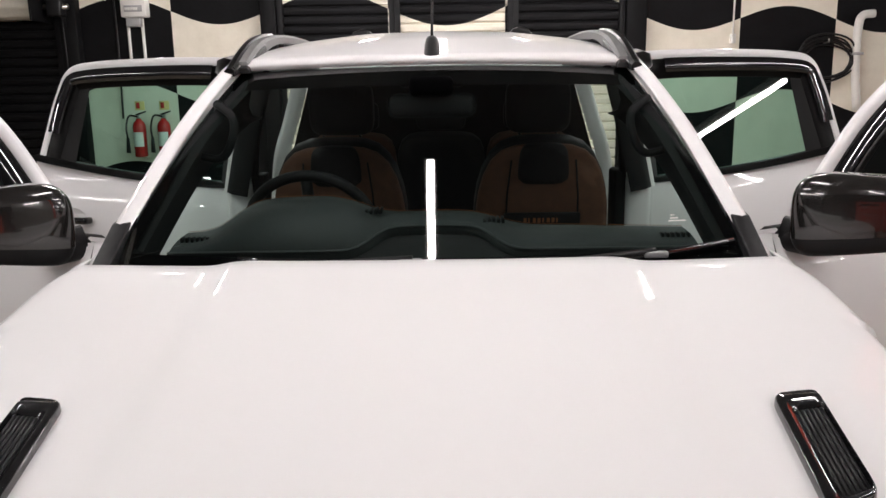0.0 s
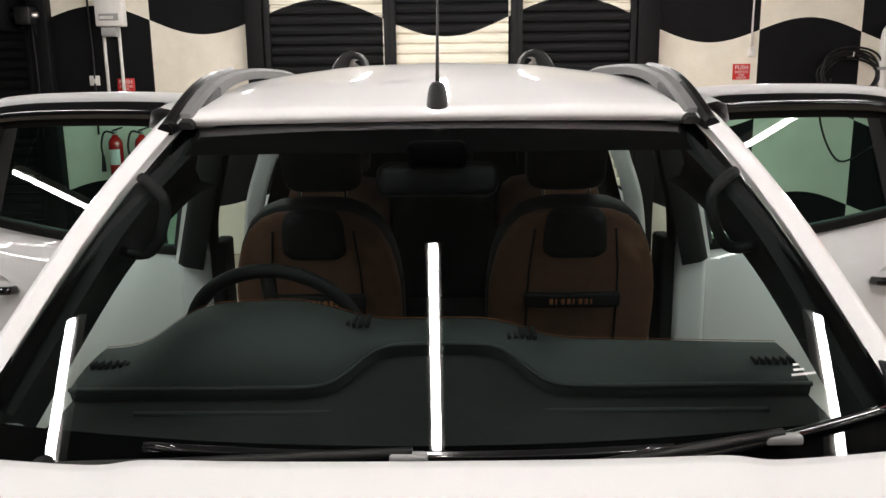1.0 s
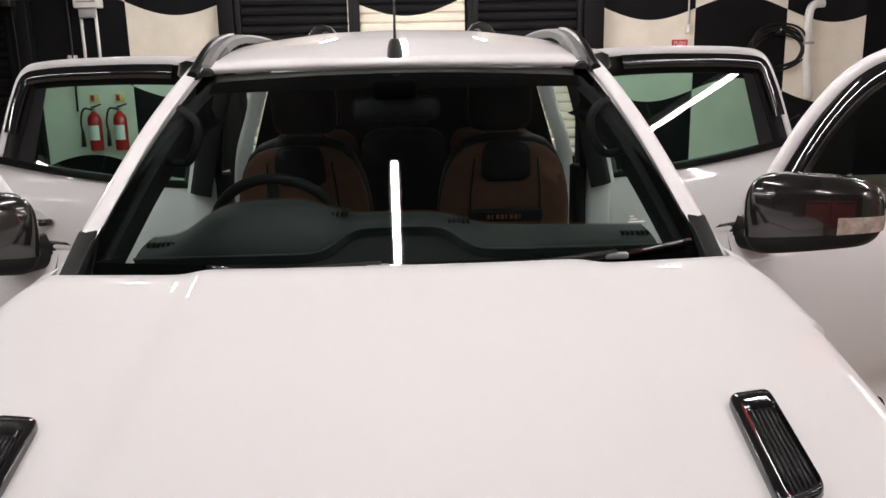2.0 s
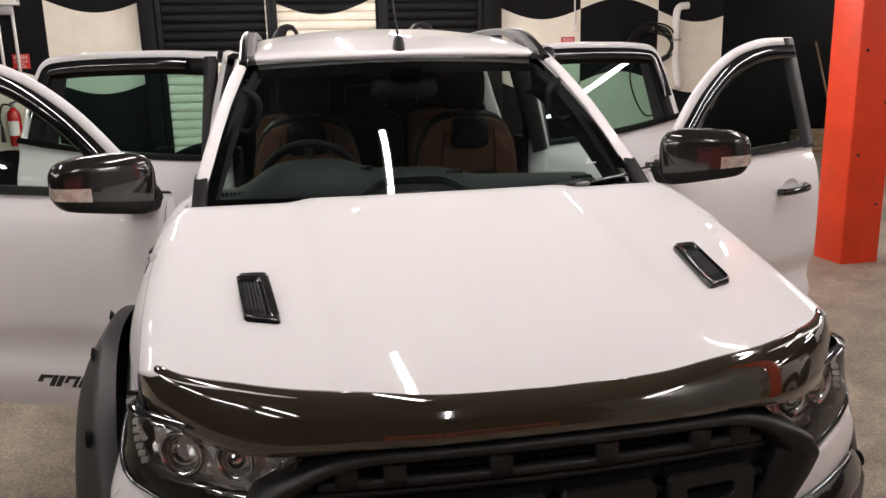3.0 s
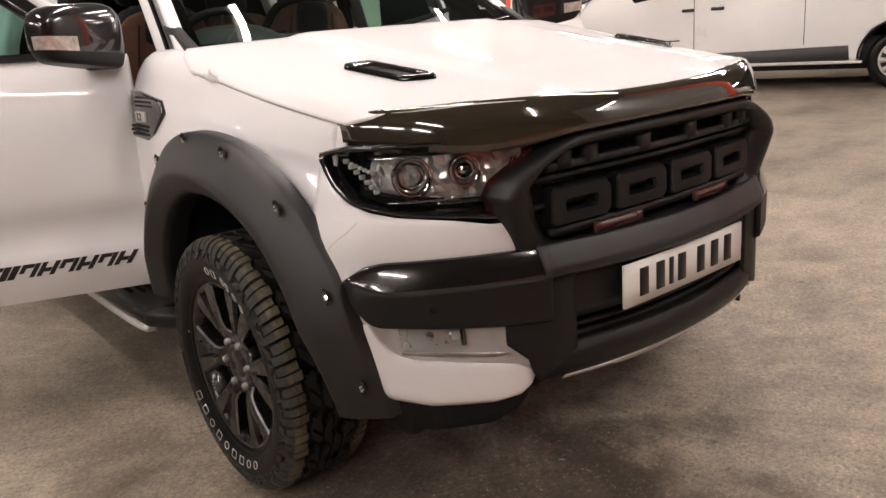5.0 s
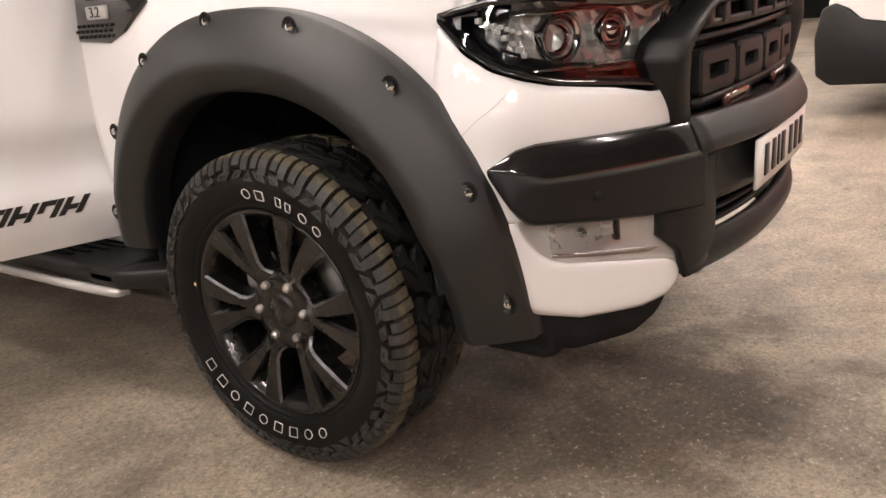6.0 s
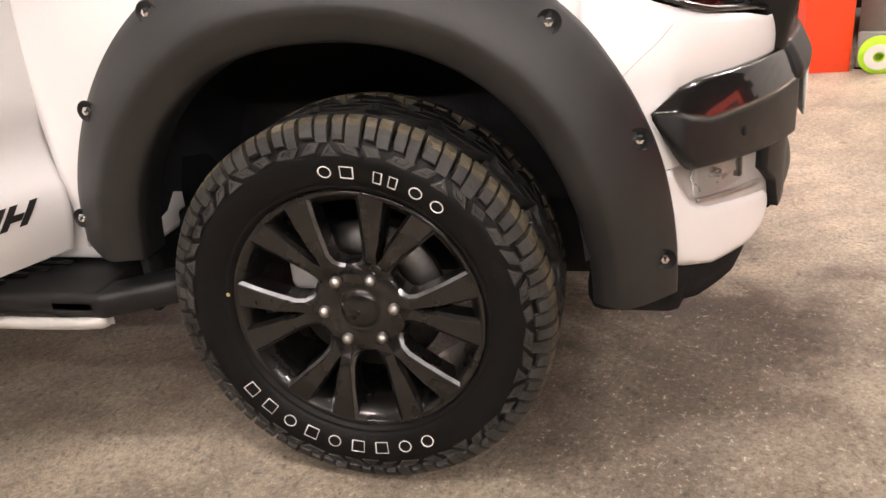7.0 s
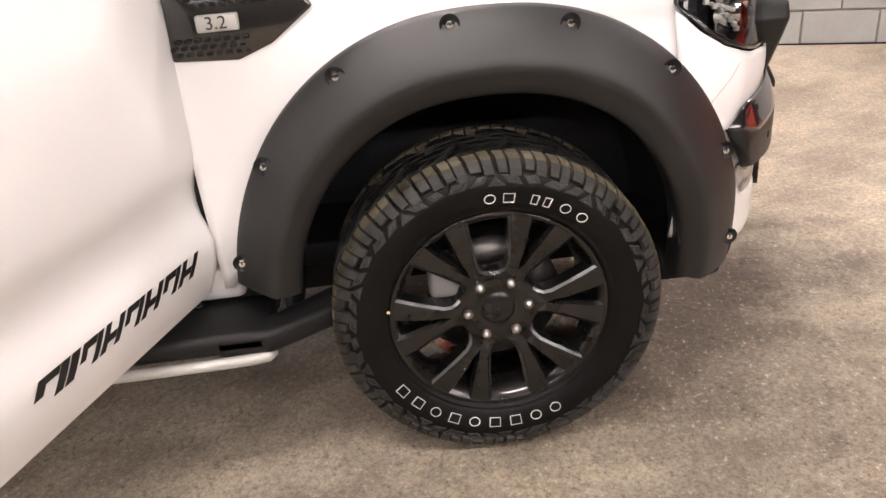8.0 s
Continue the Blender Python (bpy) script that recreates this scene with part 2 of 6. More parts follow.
LEAF = mat("palm_leaf", (0.15, 0.22, 0.11), 0.4, 0, 0.4, 8)
BARK = mat("palm_stem", (0.16, 0.11, 0.06), 0.8, 0, 0.3, 20, 0.5, 60)
ALU = mat("ladder_aluminium", (0.36, 0.36, 0.35), 0.35, 1.0, 0.15, 12)
WOOD = mat("pale_timber", (0.38, 0.27, 0.16), 0.65, 0, 0.25, 10, 0.3, 80)
HIVIS = mat("lime_plastic", (0.40, 0.72, 0.03), 0.8, 0, 0.2, 15)
TUBE = glow("tube_light", (1.0, 0.912, 0.875), TUBE_POWER)


# ---- builders ----
def part(name, bm, material, parent=None, label="", smooth=True):
    """Links a bmesh as one mesh object under a thing or a part."""
    me = bpy.data.meshes.new(name)
    bm.normal_update()
    for f in bm.faces:
        f.smooth = smooth
    bm.to_mesh(me)
    bm.free()
    me.materials.append(material)
    ob = new(name, me)
    if parent is not None:
        ob.parent = parent
    if label:
        ob["label"] = label
    return ob


def thing(name, label, category, m=None, group="", kind=""):
    ob = new(name)
    ob.empty_display_size = 0.1
    if m is not None:
        ob.matrix_basis = m
    return tagged(ob, label, category, group, kind)


def grid(P, closed_u=False):
    """A sheet of quads through an array of points (n, m, 3)."""
    bm = bmesh.new()
    n, m = P.shape[:2]
    v = [[bm.verts.new(P[i, j]) for j in range(m)] for i in range(n)]
    for i in range(n if closed_u else n - 1):
        for j in range(m - 1):
            a = (v[i][j], v[(i + 1) % n][j], v[(i + 1) % n][j + 1], v[i][j + 1])
            bm.faces.new(a)
    return bm


def thicken(bm, t):
    bmesh.ops.recalc_face_normals(bm, faces=bm.faces)
    bmesh.ops.solidify(bm, geom=bm.faces[:], thickness=t)
    return bm


def box(a, b, bevel=0.0, seg=2, bm=None):
    """A box between two corners, with rounded edges."""
    bm2 = bmesh.new()
    r = bmesh.ops.create_cube(bm2, size=1)["verts"]
    lo, hi = [min(p) for p in zip(a, b)], [max(p) for p in zip(a, b)]
    for v in r:
        v.co = Vector([lo[i] + (v.co[i] + 0.5) * (hi[i] - lo[i]) for i in range(3)])
    if bevel:
        bmesh.ops.bevel(bm2, geom=bm2.edges[:], offset=bevel, segments=seg, affect="EDGES", profile=0.5)
    return join(bm, bm2)


def join(bm, other):
    if bm is None:
        return other
    vm = {}
    for v in other.verts:
        vm[v] = bm.verts.new(v.co)
    for f in other.faces:
        try:
            bm.faces.new([vm[v] for v in f.verts])
        except ValueError:
            pass
    other.free()
    return bm


def moved(bm, m):
    bmesh.ops.transform(bm, matrix=m, verts=bm.verts)
    return bm


def rod(points, radius, sides=8, bm=None, caps=True):
    """A round bar along a line of points; radius may be a list."""
    pts = [Vector(p) for p in points]
    rad = radius if isinstance(radius, (list, tuple)) else [radius] * len(pts)
    bm2 = bmesh.new()
    rings, up = [], None
    for i, p in enumerate(pts):
        d = (pts[min(i + 1, len(pts) - 1)] - pts[max(i - 1, 0)]).normalized()
        if up is None:
            up = d.orthogonal().normalized()
        up = (up - d * up.dot(d)).normalized()
        w = d.cross(up)
        rings.append([bm2.verts.new(p + rad[i] * (math.cos(a) * up + math.sin(a) * w)) for a in [2 * math.pi * k / sides for k in range(sides)]])
    for r0, r1 in zip(rings, rings[1:]):
        for k in range(sides):
            bm2.faces.new((r0[k], r0[(k + 1) % sides], r1[(k + 1) % sides], r1[k]))
    if caps:
        bm2.faces.new(rings[0][::-1])
        bm2.faces.new(rings[-1])
    return join(bm, bm2)


def lathe(profile, sides=64, axis="x", bm=None, a0=0.0, a1=2 * math.pi):
    """Turns (along, radius) pairs about an axis through the origin."""
    full = abs(a1 - a0 - 2 * math.pi) < 1e-6
    k = sides if full else sides + 1
    P = np.zeros((k, len(profile), 3))
    for i in range(k):
        a = a0 + (a1 - a0) * i / sides
        for j, (s, r) in enumerate(profile):
            c, d = r * math.cos(a), r * math.sin(a)
            P[i, j] = {"x": (s, c, d), "y": (c, s, d), "z": (c, d, s)}[axis]
    return join(bm, grid(P, full))


def interp(t, pts):
    """A smooth line through (t, value) pairs."""
    xs, ys = [p[0] for p in pts], [p[1] for p in pts]
    t = min(max(t, xs[0]), xs[-1])
    i = min(max(np.searchsorted(xs, t) - 1, 0), len(xs) - 2)
    h = xs[i + 1] - xs[i]
    u = (t - xs[i]) / h

    def slope(k):
        if k == 0:
            return (ys[1] - ys[0]) / (xs[1] - xs[0])
        if k == len(xs) - 1:
            return (ys[-1] - ys[-2]) / (xs[-1] - xs[-2])
        return (ys[k + 1] - ys[k - 1]) / (xs[k + 1] - xs[k - 1])
    m0, m1 = slope(i) * h, slope(i + 1) * h
    return (2 * u**3 - 3 * u**2 + 1) * ys[i] + (u**3 - 2 * u**2 + u) * m0 + (3 * u**2 - 2 * u**3) * ys[i + 1] + (u**3 - u**2) * m1


def lin(t, pts):
    return float(np.interp(t, [p[0] for p in pts], [p[1] for p in pts]))


def arc_line(points, n=24):
    """A smooth line of n points through a few in space."""
    ts = np.linspace(0, len(points) - 1, n)
    return [tuple(interp(t, [(i, p[k]) for i, p in enumerate(points)]) for k in range(3)) for t in ts]


def prism(outline, y0, y1, bevel=0.0, axis="y"):
    """An outline in two coordinates, pulled out along the third."""
    bm = bmesh.new()
    put = {"y": lambda a, b, c: (a, c, b), "x": lambda a, b, c: (c, a, b), "z": lambda a, b, c: (a, b, c)}[axis]
    v0 = [bm.verts.new(put(a, b, y0)) for a, b in outline]
    v1 = [bm.verts.new(put(a, b, y1)) for a, b in outline]
    k = len(outline)
    bm.faces.new(v0)
    bm.faces.new(v1[::-1])
    for i in range(k):
        bm.faces.new((v0[i], v0[(i + 1) % k], v1[(i + 1) % k], v1[i]))
    bmesh.ops.recalc_face_normals(bm, faces=bm.faces)
    if bevel:
        bmesh.ops.bevel(bm, geom=bm.edges[:], offset=bevel, segments=2, affect="EDGES", profile=0.5)
    return bm


def both(name, make, material, parent, label="", smooth=True):
    """A part and its mirror image across the car's middle."""
    out = []
    for side in (1, -1):
        bm = make()
        if side < 0:
            bmesh.ops.scale(bm, vec=(-1, 1, 1), verts=bm.verts)
            bmesh.ops.reverse_faces(bm, faces=bm.faces[:])
        out.append(part(name, bm, material, parent, label, smooth))
    return out


def words(name, text, size, m, material, parent=None, depth=0.001):
    """Plain lettering with the built-in font, turned into a mesh."""
    cu = bpy.data.curves.new(name, "FONT")
    cu.body, cu.size, cu.align_x, cu.align_y, cu.extrude = text, size, "CENTER", "CENTER", depth
    tmp = bpy.data.objects.new(name, cu)
    scene.collection.objects.link(tmp)
    me = bpy.data.meshes.new_from_object(tmp.evaluated_get(bpy.context.evaluated_depsgraph_get()))
    bpy.data.objects.remove(tmp)
    me.name = name
    me.materials.clear()
    me.materials.append(material)
    ob = new(name, me)
    ob.matrix_basis = m
    if parent is not None:
        ob.parent = parent
    return ob


# ---- the workshop ----
BACK, LEFT, RIGHT, NEAR, TOP = 7.8, -6.2, 14.5, -7.0, 3.7
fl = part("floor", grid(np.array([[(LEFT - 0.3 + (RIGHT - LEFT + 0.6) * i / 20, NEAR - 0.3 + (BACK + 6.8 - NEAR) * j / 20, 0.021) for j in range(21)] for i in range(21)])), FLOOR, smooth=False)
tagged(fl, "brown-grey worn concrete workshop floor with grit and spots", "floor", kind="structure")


def wall(name, a, b, material, label):
    return tagged(part(name, box(a, b), material, smooth=False), label, "wall", kind="structure")


wall("wall_back", (LEFT, BACK, 0), (5.2, BACK + 0.2, TOP), FLAG, "workshop back wall painted as a waving chequered flag")
wall("wall_left", (LEFT - 0.2, NEAR, 0), (LEFT, BACK + 0.2, TOP), WALLBLACK, "black painted side wall of the workshop")
# the near wall is out of view; its black holds back fill from the front
wall("wall_near", (LEFT - 0.2, NEAR - 0.2, 0), (RIGHT + 0.2, NEAR, TOP), WALLBLACK, "unseen near workshop wall, kept black to cut frontal fill light")
wall("wall_right", (RIGHT, NEAR, 0), (RIGHT + 0.2, BACK + 6.2, TOP), WALLBLACK, "black painted far side wall")
wall("wall_far", (5.2, BACK + 2.6, 0), (RIGHT + 0.2, BACK + 2.8, TOP), WALLBLACK, "black painted wall behind the parked vans")
wall("wall_return", (5.0, BACK + 0.2, 0), (5.2, BACK + 6, TOP), WALLBLACK, "black painted return wall")
ce = part("ceiling", box((LEFT - 0.2, NEAR - 0.2, TOP), (RIGHT + 0.2, BACK + 6.2, TOP + 0.15)), CEIL, smooth=False)
tagged(ce, "dim grey sheet ceiling of the workshop", "ceiling", kind="structure")


def tube_light(x, y, length=1.5, turn=0.0, z=3.0):
    t = thing("tube_light", "long white fluorescent tube fitting hung from the ceiling", "ceiling light", pose(x, y, z, 0, 0, turn), "tube lights")
    part("body", box((-0.04, -length / 2, 0.03), (0.04, length / 2, 0.09), 0.008), PVC, t)
    part("diffuser", rod([(0, -length / 2 + 0.02, 0.012), (0, length / 2 - 0.02, 0.012)], 0.024, 10), TUBE, t, "glowing white tube")
    part("rod", rod([(0, -length / 3, 0.09), (0, -length / 3, TOP - z)], 0.006, 6), STEEL, t)
    part("rod", rod([(0, length / 3, 0.09), (0, length / 3, TOP - z)], 0.006, 6), STEEL, t)
    return t


first = tube_light(-0.035, 0.36, turn=0.6)
for lx in (-4.1, -2.05, 0.0, 2.05, 4.1):
    for ly in (-3.2, 0.36, 4.35):
        if (lx, ly) != (0.0, 0.36) and not (lx < -1 and ly == -3.2) and (lx, ly) != (-4.1, 0.36):
            copy_thing(first, pose(lx, ly, 3.0))
# unseen tubes at x -3.6, -5.7 and beyond y 7 are added as fill
for lx, ly in ((-3.6, -3.3), (-5.7, -4.4), (-5.7, -2.4), (-5.7, -0.4), (-5.7, 1.6), (-2.0, 6.1), (-0.75, 6.2), (0.75, 6.2), (2.0, 6.1), (10.0, 9.0), (11.8, 7.8), (7.5, -3.0), (7.5, 1.5), (7.5, 6.0), (11.5, -3.0), (11.5, 1.5), (11.5, 6.0)):
    copy_thing(first, pose(lx, ly, 3.0))


def pillar(x, y, wide=0.34):
    p = thing("pillar", "bright orange-red painted square steel pillar with bolt heads", "pillar", pose(x, y, 0), "orange pillars")
    part("post", box((-wide / 2, -wide / 2, 0), (wide / 2, wide / 2, TOP), 0.012), ORANGE, p)
    for i in range(9):
        part("bolt", rod([(0.10 * (-1) ** i, -wide / 2 + 0.002, 0.5 + 0.4 * i), (0.10 * (-1) ** i, -wide / 2 - 0.008, 0.5 + 0.4 * i)], 0.012, 6), MATTE, p)
    return p


pillar(4.02, 3.6)
pillar(2.98, -1.55, 0.26)


def tool_cabinet(x):
    c = thing("tool_cabinet", "tall red steel tool cabinet with dark drawer fronts", "cabinet", pose(x, -5.0, 0), "red tool cabinets")
    part("body", box((-0.62, -0.25, 0.08), (0.62, 0.25, 1.5), 0.012), RED, c)
    part("plinth", box((-0.58, -0.22, 0), (0.58, 0.21, 0.082)), MATTE, c)
    for z0, z1 in ((0.16, 0.42), (0.46, 0.72), (0.76, 0.96)):
        d = part("drawer", box((-0.56, 0.25, z0), (0.56, 0.268, z1), 0.006), RED, c)
        part("handle", rod([(-0.40, 0.285, z1 - 0.05), (0.40, 0.285, z1 - 0.05)], 0.009, 8), STEEL, d)
    part("panel", box((-0.46, 0.25, 1.06), (0.46, 0.262, 1.34), 0.004), MATTE, c, "dark recessed panel")


for x in (-0.75, 0.55):
    tool_cabinet(x)


# ---- roller shutters and posts on the back wall ----
def roller_shutter(x0, x1, material, label, z1=3.0, boxed=True):
    s = thing("roller_shutter", label, "shutter", pose(x0, BACK, 0), "roller shutters", "structure")
    w = x1 - x0
    P = []
    for i in range(int(z1 / 0.1) + 1):
        z = 0.02 + 0.1 * i
        P += [(0, 0, z), (0, -0.028, z + 0.012), (0, -0.032, z + 0.045), (0, -0.028, z + 0.078), (0, 0, z + 0.09)]
    rows = np.array([[(x, y - 0.03, z) for _, y, z in P] for x in (0.03, w / 2, w - 0.03)])
    part("curtain", grid(rows), material, s, smooth=False)
    for x in (0, w - 0.06):
        part("guide", box((x, -0.11, 0), (x + 0.06, -0.005, z1 + 0.1), 0.004), SHUTTER, s)
    if boxed:
        part("header", box((0, -0.35, z1 + 0.1), (w, -0.005, z1 + 0.5), 0.01), material, s)
    return s


roller_shutter(-6.1, -4.27, SHUTTER, "black corrugated roller shutter with a cream drum above", 2.35, False)
roller_shutter(-1.86, -0.57, FLAGSHUTTER, "corrugated roller shutter painted black under a cream wave")
roller_shutter(-0.57, 0.73, FLAGSHUTTER, "cream corrugated shutter with a black painted wave")
roller_shutter(0.73, 1.95, FLAGSHUTTER, "corrugated roller shutter painted black under a cream wave")
for x0, x1 in ((-4.26, -4.07), (-2.04, -1.87), (1.96, 2.18)):
    tagged(part("trim", box((x0, BACK - 0.14, 0), (x1, BACK - 0.002, TOP - 0.01), 0.01), WALLBLACK), "black painted steel post beside the shutters", "post", kind="structure")


# ---- the pickup truck ----
truck = thing("pickup_truck", "white double-cab pickup truck with black flares and all four doors open", "car")
AX = 0.395  # height of the wheel centres


def hood_z(x, y):
    """Top of the bonnet."""
    c = interp(y, [(-0.9, 1.03), (-0.82, 1.085), (-0.72, 1.122), (-0.55, 1.152), (-0.2, 1.205), (0.1, 1.252), (0.45, 1.302)])
    a = abs(x)
    drop = (a / 0.74) ** 4 * (0.018 + 0.045 * min(1, max(0, (0.45 - y) / 1.1)))
    dome = 0.012 / (1 + math.exp((a - (0.40 + 0.06 * y)) / 0.014))
    return c - drop + dome * min(1, max(0, (y + 0.78) / 0.25)) - 0.008


HOOD_LINE = [(0, -0.795), (0.2, -0.787), (0.32, -0.765), (0.43, -0.738), (0.50, -0.71), (0.56, -0.675), (0.62, -0.635), (0.67, -0.589), (0.712, -0.535)]


def hood_front(x):
    return interp(abs(x), HOOD_LINE) - 0.02


def hood_edge(y):
    return interp(y, [(-0.55, 0.70), (-0.2, 0.728), (0.45, 0.752)])


ROLL = 0.031  # depth of the bonnet's rolled side edge


def bonnet():
    P = np.zeros((109, 57, 3))
    for i in range(109):
        u = -1 + 2 * min(max(i - 6, 0), 96) / 96
        roll = max(6 - i, i - 102, 0) / 6
        for j in range(57):
            v = j / 56
            xf = 0.70 * u
            y0 = hood_front(xf) + 0.085 * roll
            y1 = 0.288 + 0.09 * abs(u) ** 3 - 0.17 * roll
            y = y0 + (y1 - y0) * v
            x = u * hood_edge(y)
            z = hood_z(x, y)
            if roll:
                x = math.copysign(side_x(y, z - ROLL * roll, z), u)
                z -= ROLL * roll
            if v > 0.97:
                z -= 0.004
            P[i, j] = (x, y, z)
    return thicken(grid(P), -0.012)


def side_x(y, z, zt):
    """Half width of the flank below a shoulder at height zt."""
    s = zt - z
    x = interp(s, [(0.0, 0.757), (0.012, 0.787), (0.03, 0.810), (0.07, 0.838), (0.15, 0.868), (0.28, 0.884), (0.45, 0.886), (0.62, 0.872), (0.75, 0.85)])
    if y < 0.1:
        t = (0.1 - y)
        x -= min(1.0, max(0.0, s) / 0.15) * t * t * lin(z, [(0.74, 0.11), (0.90, 0.26), (1.0, 0.36), (1.1, 0.36)])
        if s < 0.12:
            x -= (0.757 - 0.005 - hood_edge(y)) * (1 - s / 0.12)
    return x


def fender():
    cols = []
    for y in np.linspace(-0.455, 0.60, 57):
        zt = hood_z(hood_edge(y) + 0.006, min(y, 0.42)) + 0.002
        z1 = zt - (ROLL + 0.001) * min(1, max(0, (0.372 - y) / 0.165))
        r = 0.575
        zb = AX + math.sqrt(max(0, r * r - y * y)) if abs(y) < r else (0.50 if y > 0 else 0.76)
        zb = max(zb, 0.50 if y > 0 else 0.76)
        if y < -0.44:
            zb = max(zb, 0.98)
        x1 = side_x(y, z1, zt)
        tuck = 0.03 * min(1, max(0, (0.24 - y) / 0.05))
        lip = [(x1 - 0.001 - tuck, y, z1 - 0.003), (x1 - 0.0005 - 0.1 * tuck, y, z1 - 0.0008)]
        cols.append(lip + [(side_x(y, z1 - (z1 - zb) * k**1.4, zt), y, z1 - (z1 - zb) * k**1.4) for k in np.linspace(0, 1, 25)])
    bm = grid(np.array(cols))
    top = []
    for y in np.linspace(-0.485, -0.455, 4):
        zt = hood_z(hood_edge(y) + 0.006, y) + 0.002
        top.append([(side_x(y, z, zt), y, z) for z in np.linspace(1.01, zt - ROLL - 0.001, 6)])
    join(bm, grid(np.array(top)))
    return thicken(bm, 0.006)


part("bonnet", bonnet(), WHITE, truck, "glossy white bonnet")
both("front_wing", fender, WHITE, truck, "white front wing")


def front_y(x, z):
    """Front face of the truck in plan, leaning back above the bumper."""
    a = abs(x)
    return -0.852 + 0.30 * a**2 + 0.22 * a**4 + 0.10 * max(0, z - 0.78)


def strip(x0, x1, top, bot, off=lambda x, z: 0.0, nx=24, nz=8, thick=0.02):
    """A piece of the front face between two heights, each a function of x; off pushes it out."""
    P = np.zeros((nx + 1, nz + 1, 3))
    for i in range(nx + 1):
        x = x0 + (x1 - x0) * i / nx
        for j in range(nz + 1):
            z = bot(x) + (top(x) - bot(x)) * j / nz
            P[i, j] = (x, front_y(x, z) - off(x, z), z)
    bm = grid(P)
    bmesh.ops.recalc_face_normals(bm, faces=bm.faces)
    if bm.faces[0].normal.y > 0:
        bmesh.ops.reverse_faces(bm, faces=bm.faces[:])
    bmesh.ops.solidify(bm, geom=bm.faces[:], thickness=thick)
    return bm


# bug deflector along the front of the bonnet
LOW_Y = [(0, -0.848), (0.22, -0.842), (0.36, -0.820), (0.44, -0.797), (0.52, -0.762), (0.58, -0.724), (0.63, -0.685), (0.68, -0.635), (0.734, -0.562), (0.768, -0.475)]
LOW_Z = [(0, 1.036), (0.25, 1.034), (0.36, 1.029), (0.44, 1.018), (0.50, 1.010), (0.57, 1.007), (0.63, 1.012), (0.68, 1.020), (0.734, 1.034), (0.768, 1.044)]


def deflector():
    P = np.zeros((97, 12, 3))
    for i in range(97):
        u = -1 + 2 * i / 96
        a = abs(u)
        xt, xl = (0.712 * a / 0.93, 0.766 * a) if a < 0.93 else (0.712 + 0.050 * (a - 0.93) / 0.07, 0.766 * a)
        yt = interp(min(xt, 0.712), HOOD_LINE)
        wrap = max(0, (a - 0.93) / 0.07)
        top = Vector((xt, yt + 0.078 * wrap, hood_z(min(xt, 0.712) * 0.98, yt) + 0.012 - 0.028 * wrap))
        low = Vector((xl, interp(xl, LOW_Y), interp(xl, LOW_Z)))
        mid = top.lerp(low, 0.55)
        mid.z = top.z + 0.002
        mid += Vector((0.25 * a**4, -1, 0)) * 0.012
        for j in range(12):
            w = max(0, j - 1) / 10
            p = top * (1 - w) ** 2 + mid * 2 * w * (1 - w) + low * w * w
            if j == 0:
                p += Vector((-0.012 * a**6, 0.010, -0.009))
            P[i, j] = (math.copysign(p.x, u), p.y, p.z)
    return thicken(grid(P), 0.004)


part("bug_deflector", deflector(), SMOKE, truck, "smoked brown acrylic bonnet deflector")


# grille: frame, inner plate, bars and blocks
def g_face(x, z):
    """The grille stands flatter than the bumper corners beside it."""
    return -0.840 + 0.14 * x * x + 0.20 * max(0, 0.90 - z) * min(1, abs(x) / 0.4)


def g_strip(x0, x1, top, bot, off, nx=4, nz=3, thick=0.03):
    P = np.array([[(x, g_face(x, 0.9) - off, bot(x) + (top(x) - bot(x)) * j / nz) for j in range(nz + 1)] for x in np.linspace(x0, x1, nx + 1)])
    bm = grid(P)
    bm.normal_update()
    bm.faces.ensure_lookup_table()
    if bm.faces[0].normal.y > 0:
        bmesh.ops.reverse_faces(bm, faces=bm.faces[:])
    bmesh.ops.solidify(bm, geom=bm.faces[:], thickness=thick)
    return bm


def g_edge(f, up, inner):
    """The two outlines of the surround, f from -1 to 1 across."""
    a = abs(f)
    if inner:
        x = 0.470 * f
        z = lin(a, [(0, 0.987), (0.70, 0.985), (0.80, 0.979), (0.90, 0.955), (1, 0.915)]) if up else lin(a, [(0, 0.765), (0.78, 0.768), (0.88, 0.785), (0.95, 0.84), (1, 0.912)])
    else:
        x = 0.556 * f
        z = lin(a, [(0, 1.024), (0.55, 1.022), (0.66, 1.018), (0.76, 1.0), (0.90, 0.962), (0.97, 0.936), (1, 0.905)]) if up else lin(a, [(0, 0.748), (0.86, 0.750), (0.915, 0.772), (0.94, 0.81), (0.975, 0.85), (1, 0.895)])
    return x, z


FS = [math.sin(q) for q in np.linspace(-math.pi / 2, math.pi / 2, 61)]
AROUND = [(f, True) for f in FS] + [(f, False) for f in FS[::-1]]
rows = []
for f, up in AROUND:
    (xo, zo), (xi, zi) = g_edge(f, up, False), g_edge(f, up, True)
    row = [(xo * 1.0, max(front_y(xo, zo) + 0.02, g_face(xo, zo) + 0.02), zo)]
    for k, off in ((0.0, -0.012), (0.05, -0.002), (0.14, 0.004), (0.42, 0.004), (0.62, -0.004), (0.95, -0.028), (1.0, -0.036), (1.0, -0.09)):
        x, z = xo + (xi - xo) * k, zo + (zi - zo) * k
        row.append((x, g_face(x, z) - off, z))
    rows.append(row)
grille = part("grille", grid(np.array(rows), True), GRILLE, truck, "satin black grille surround")
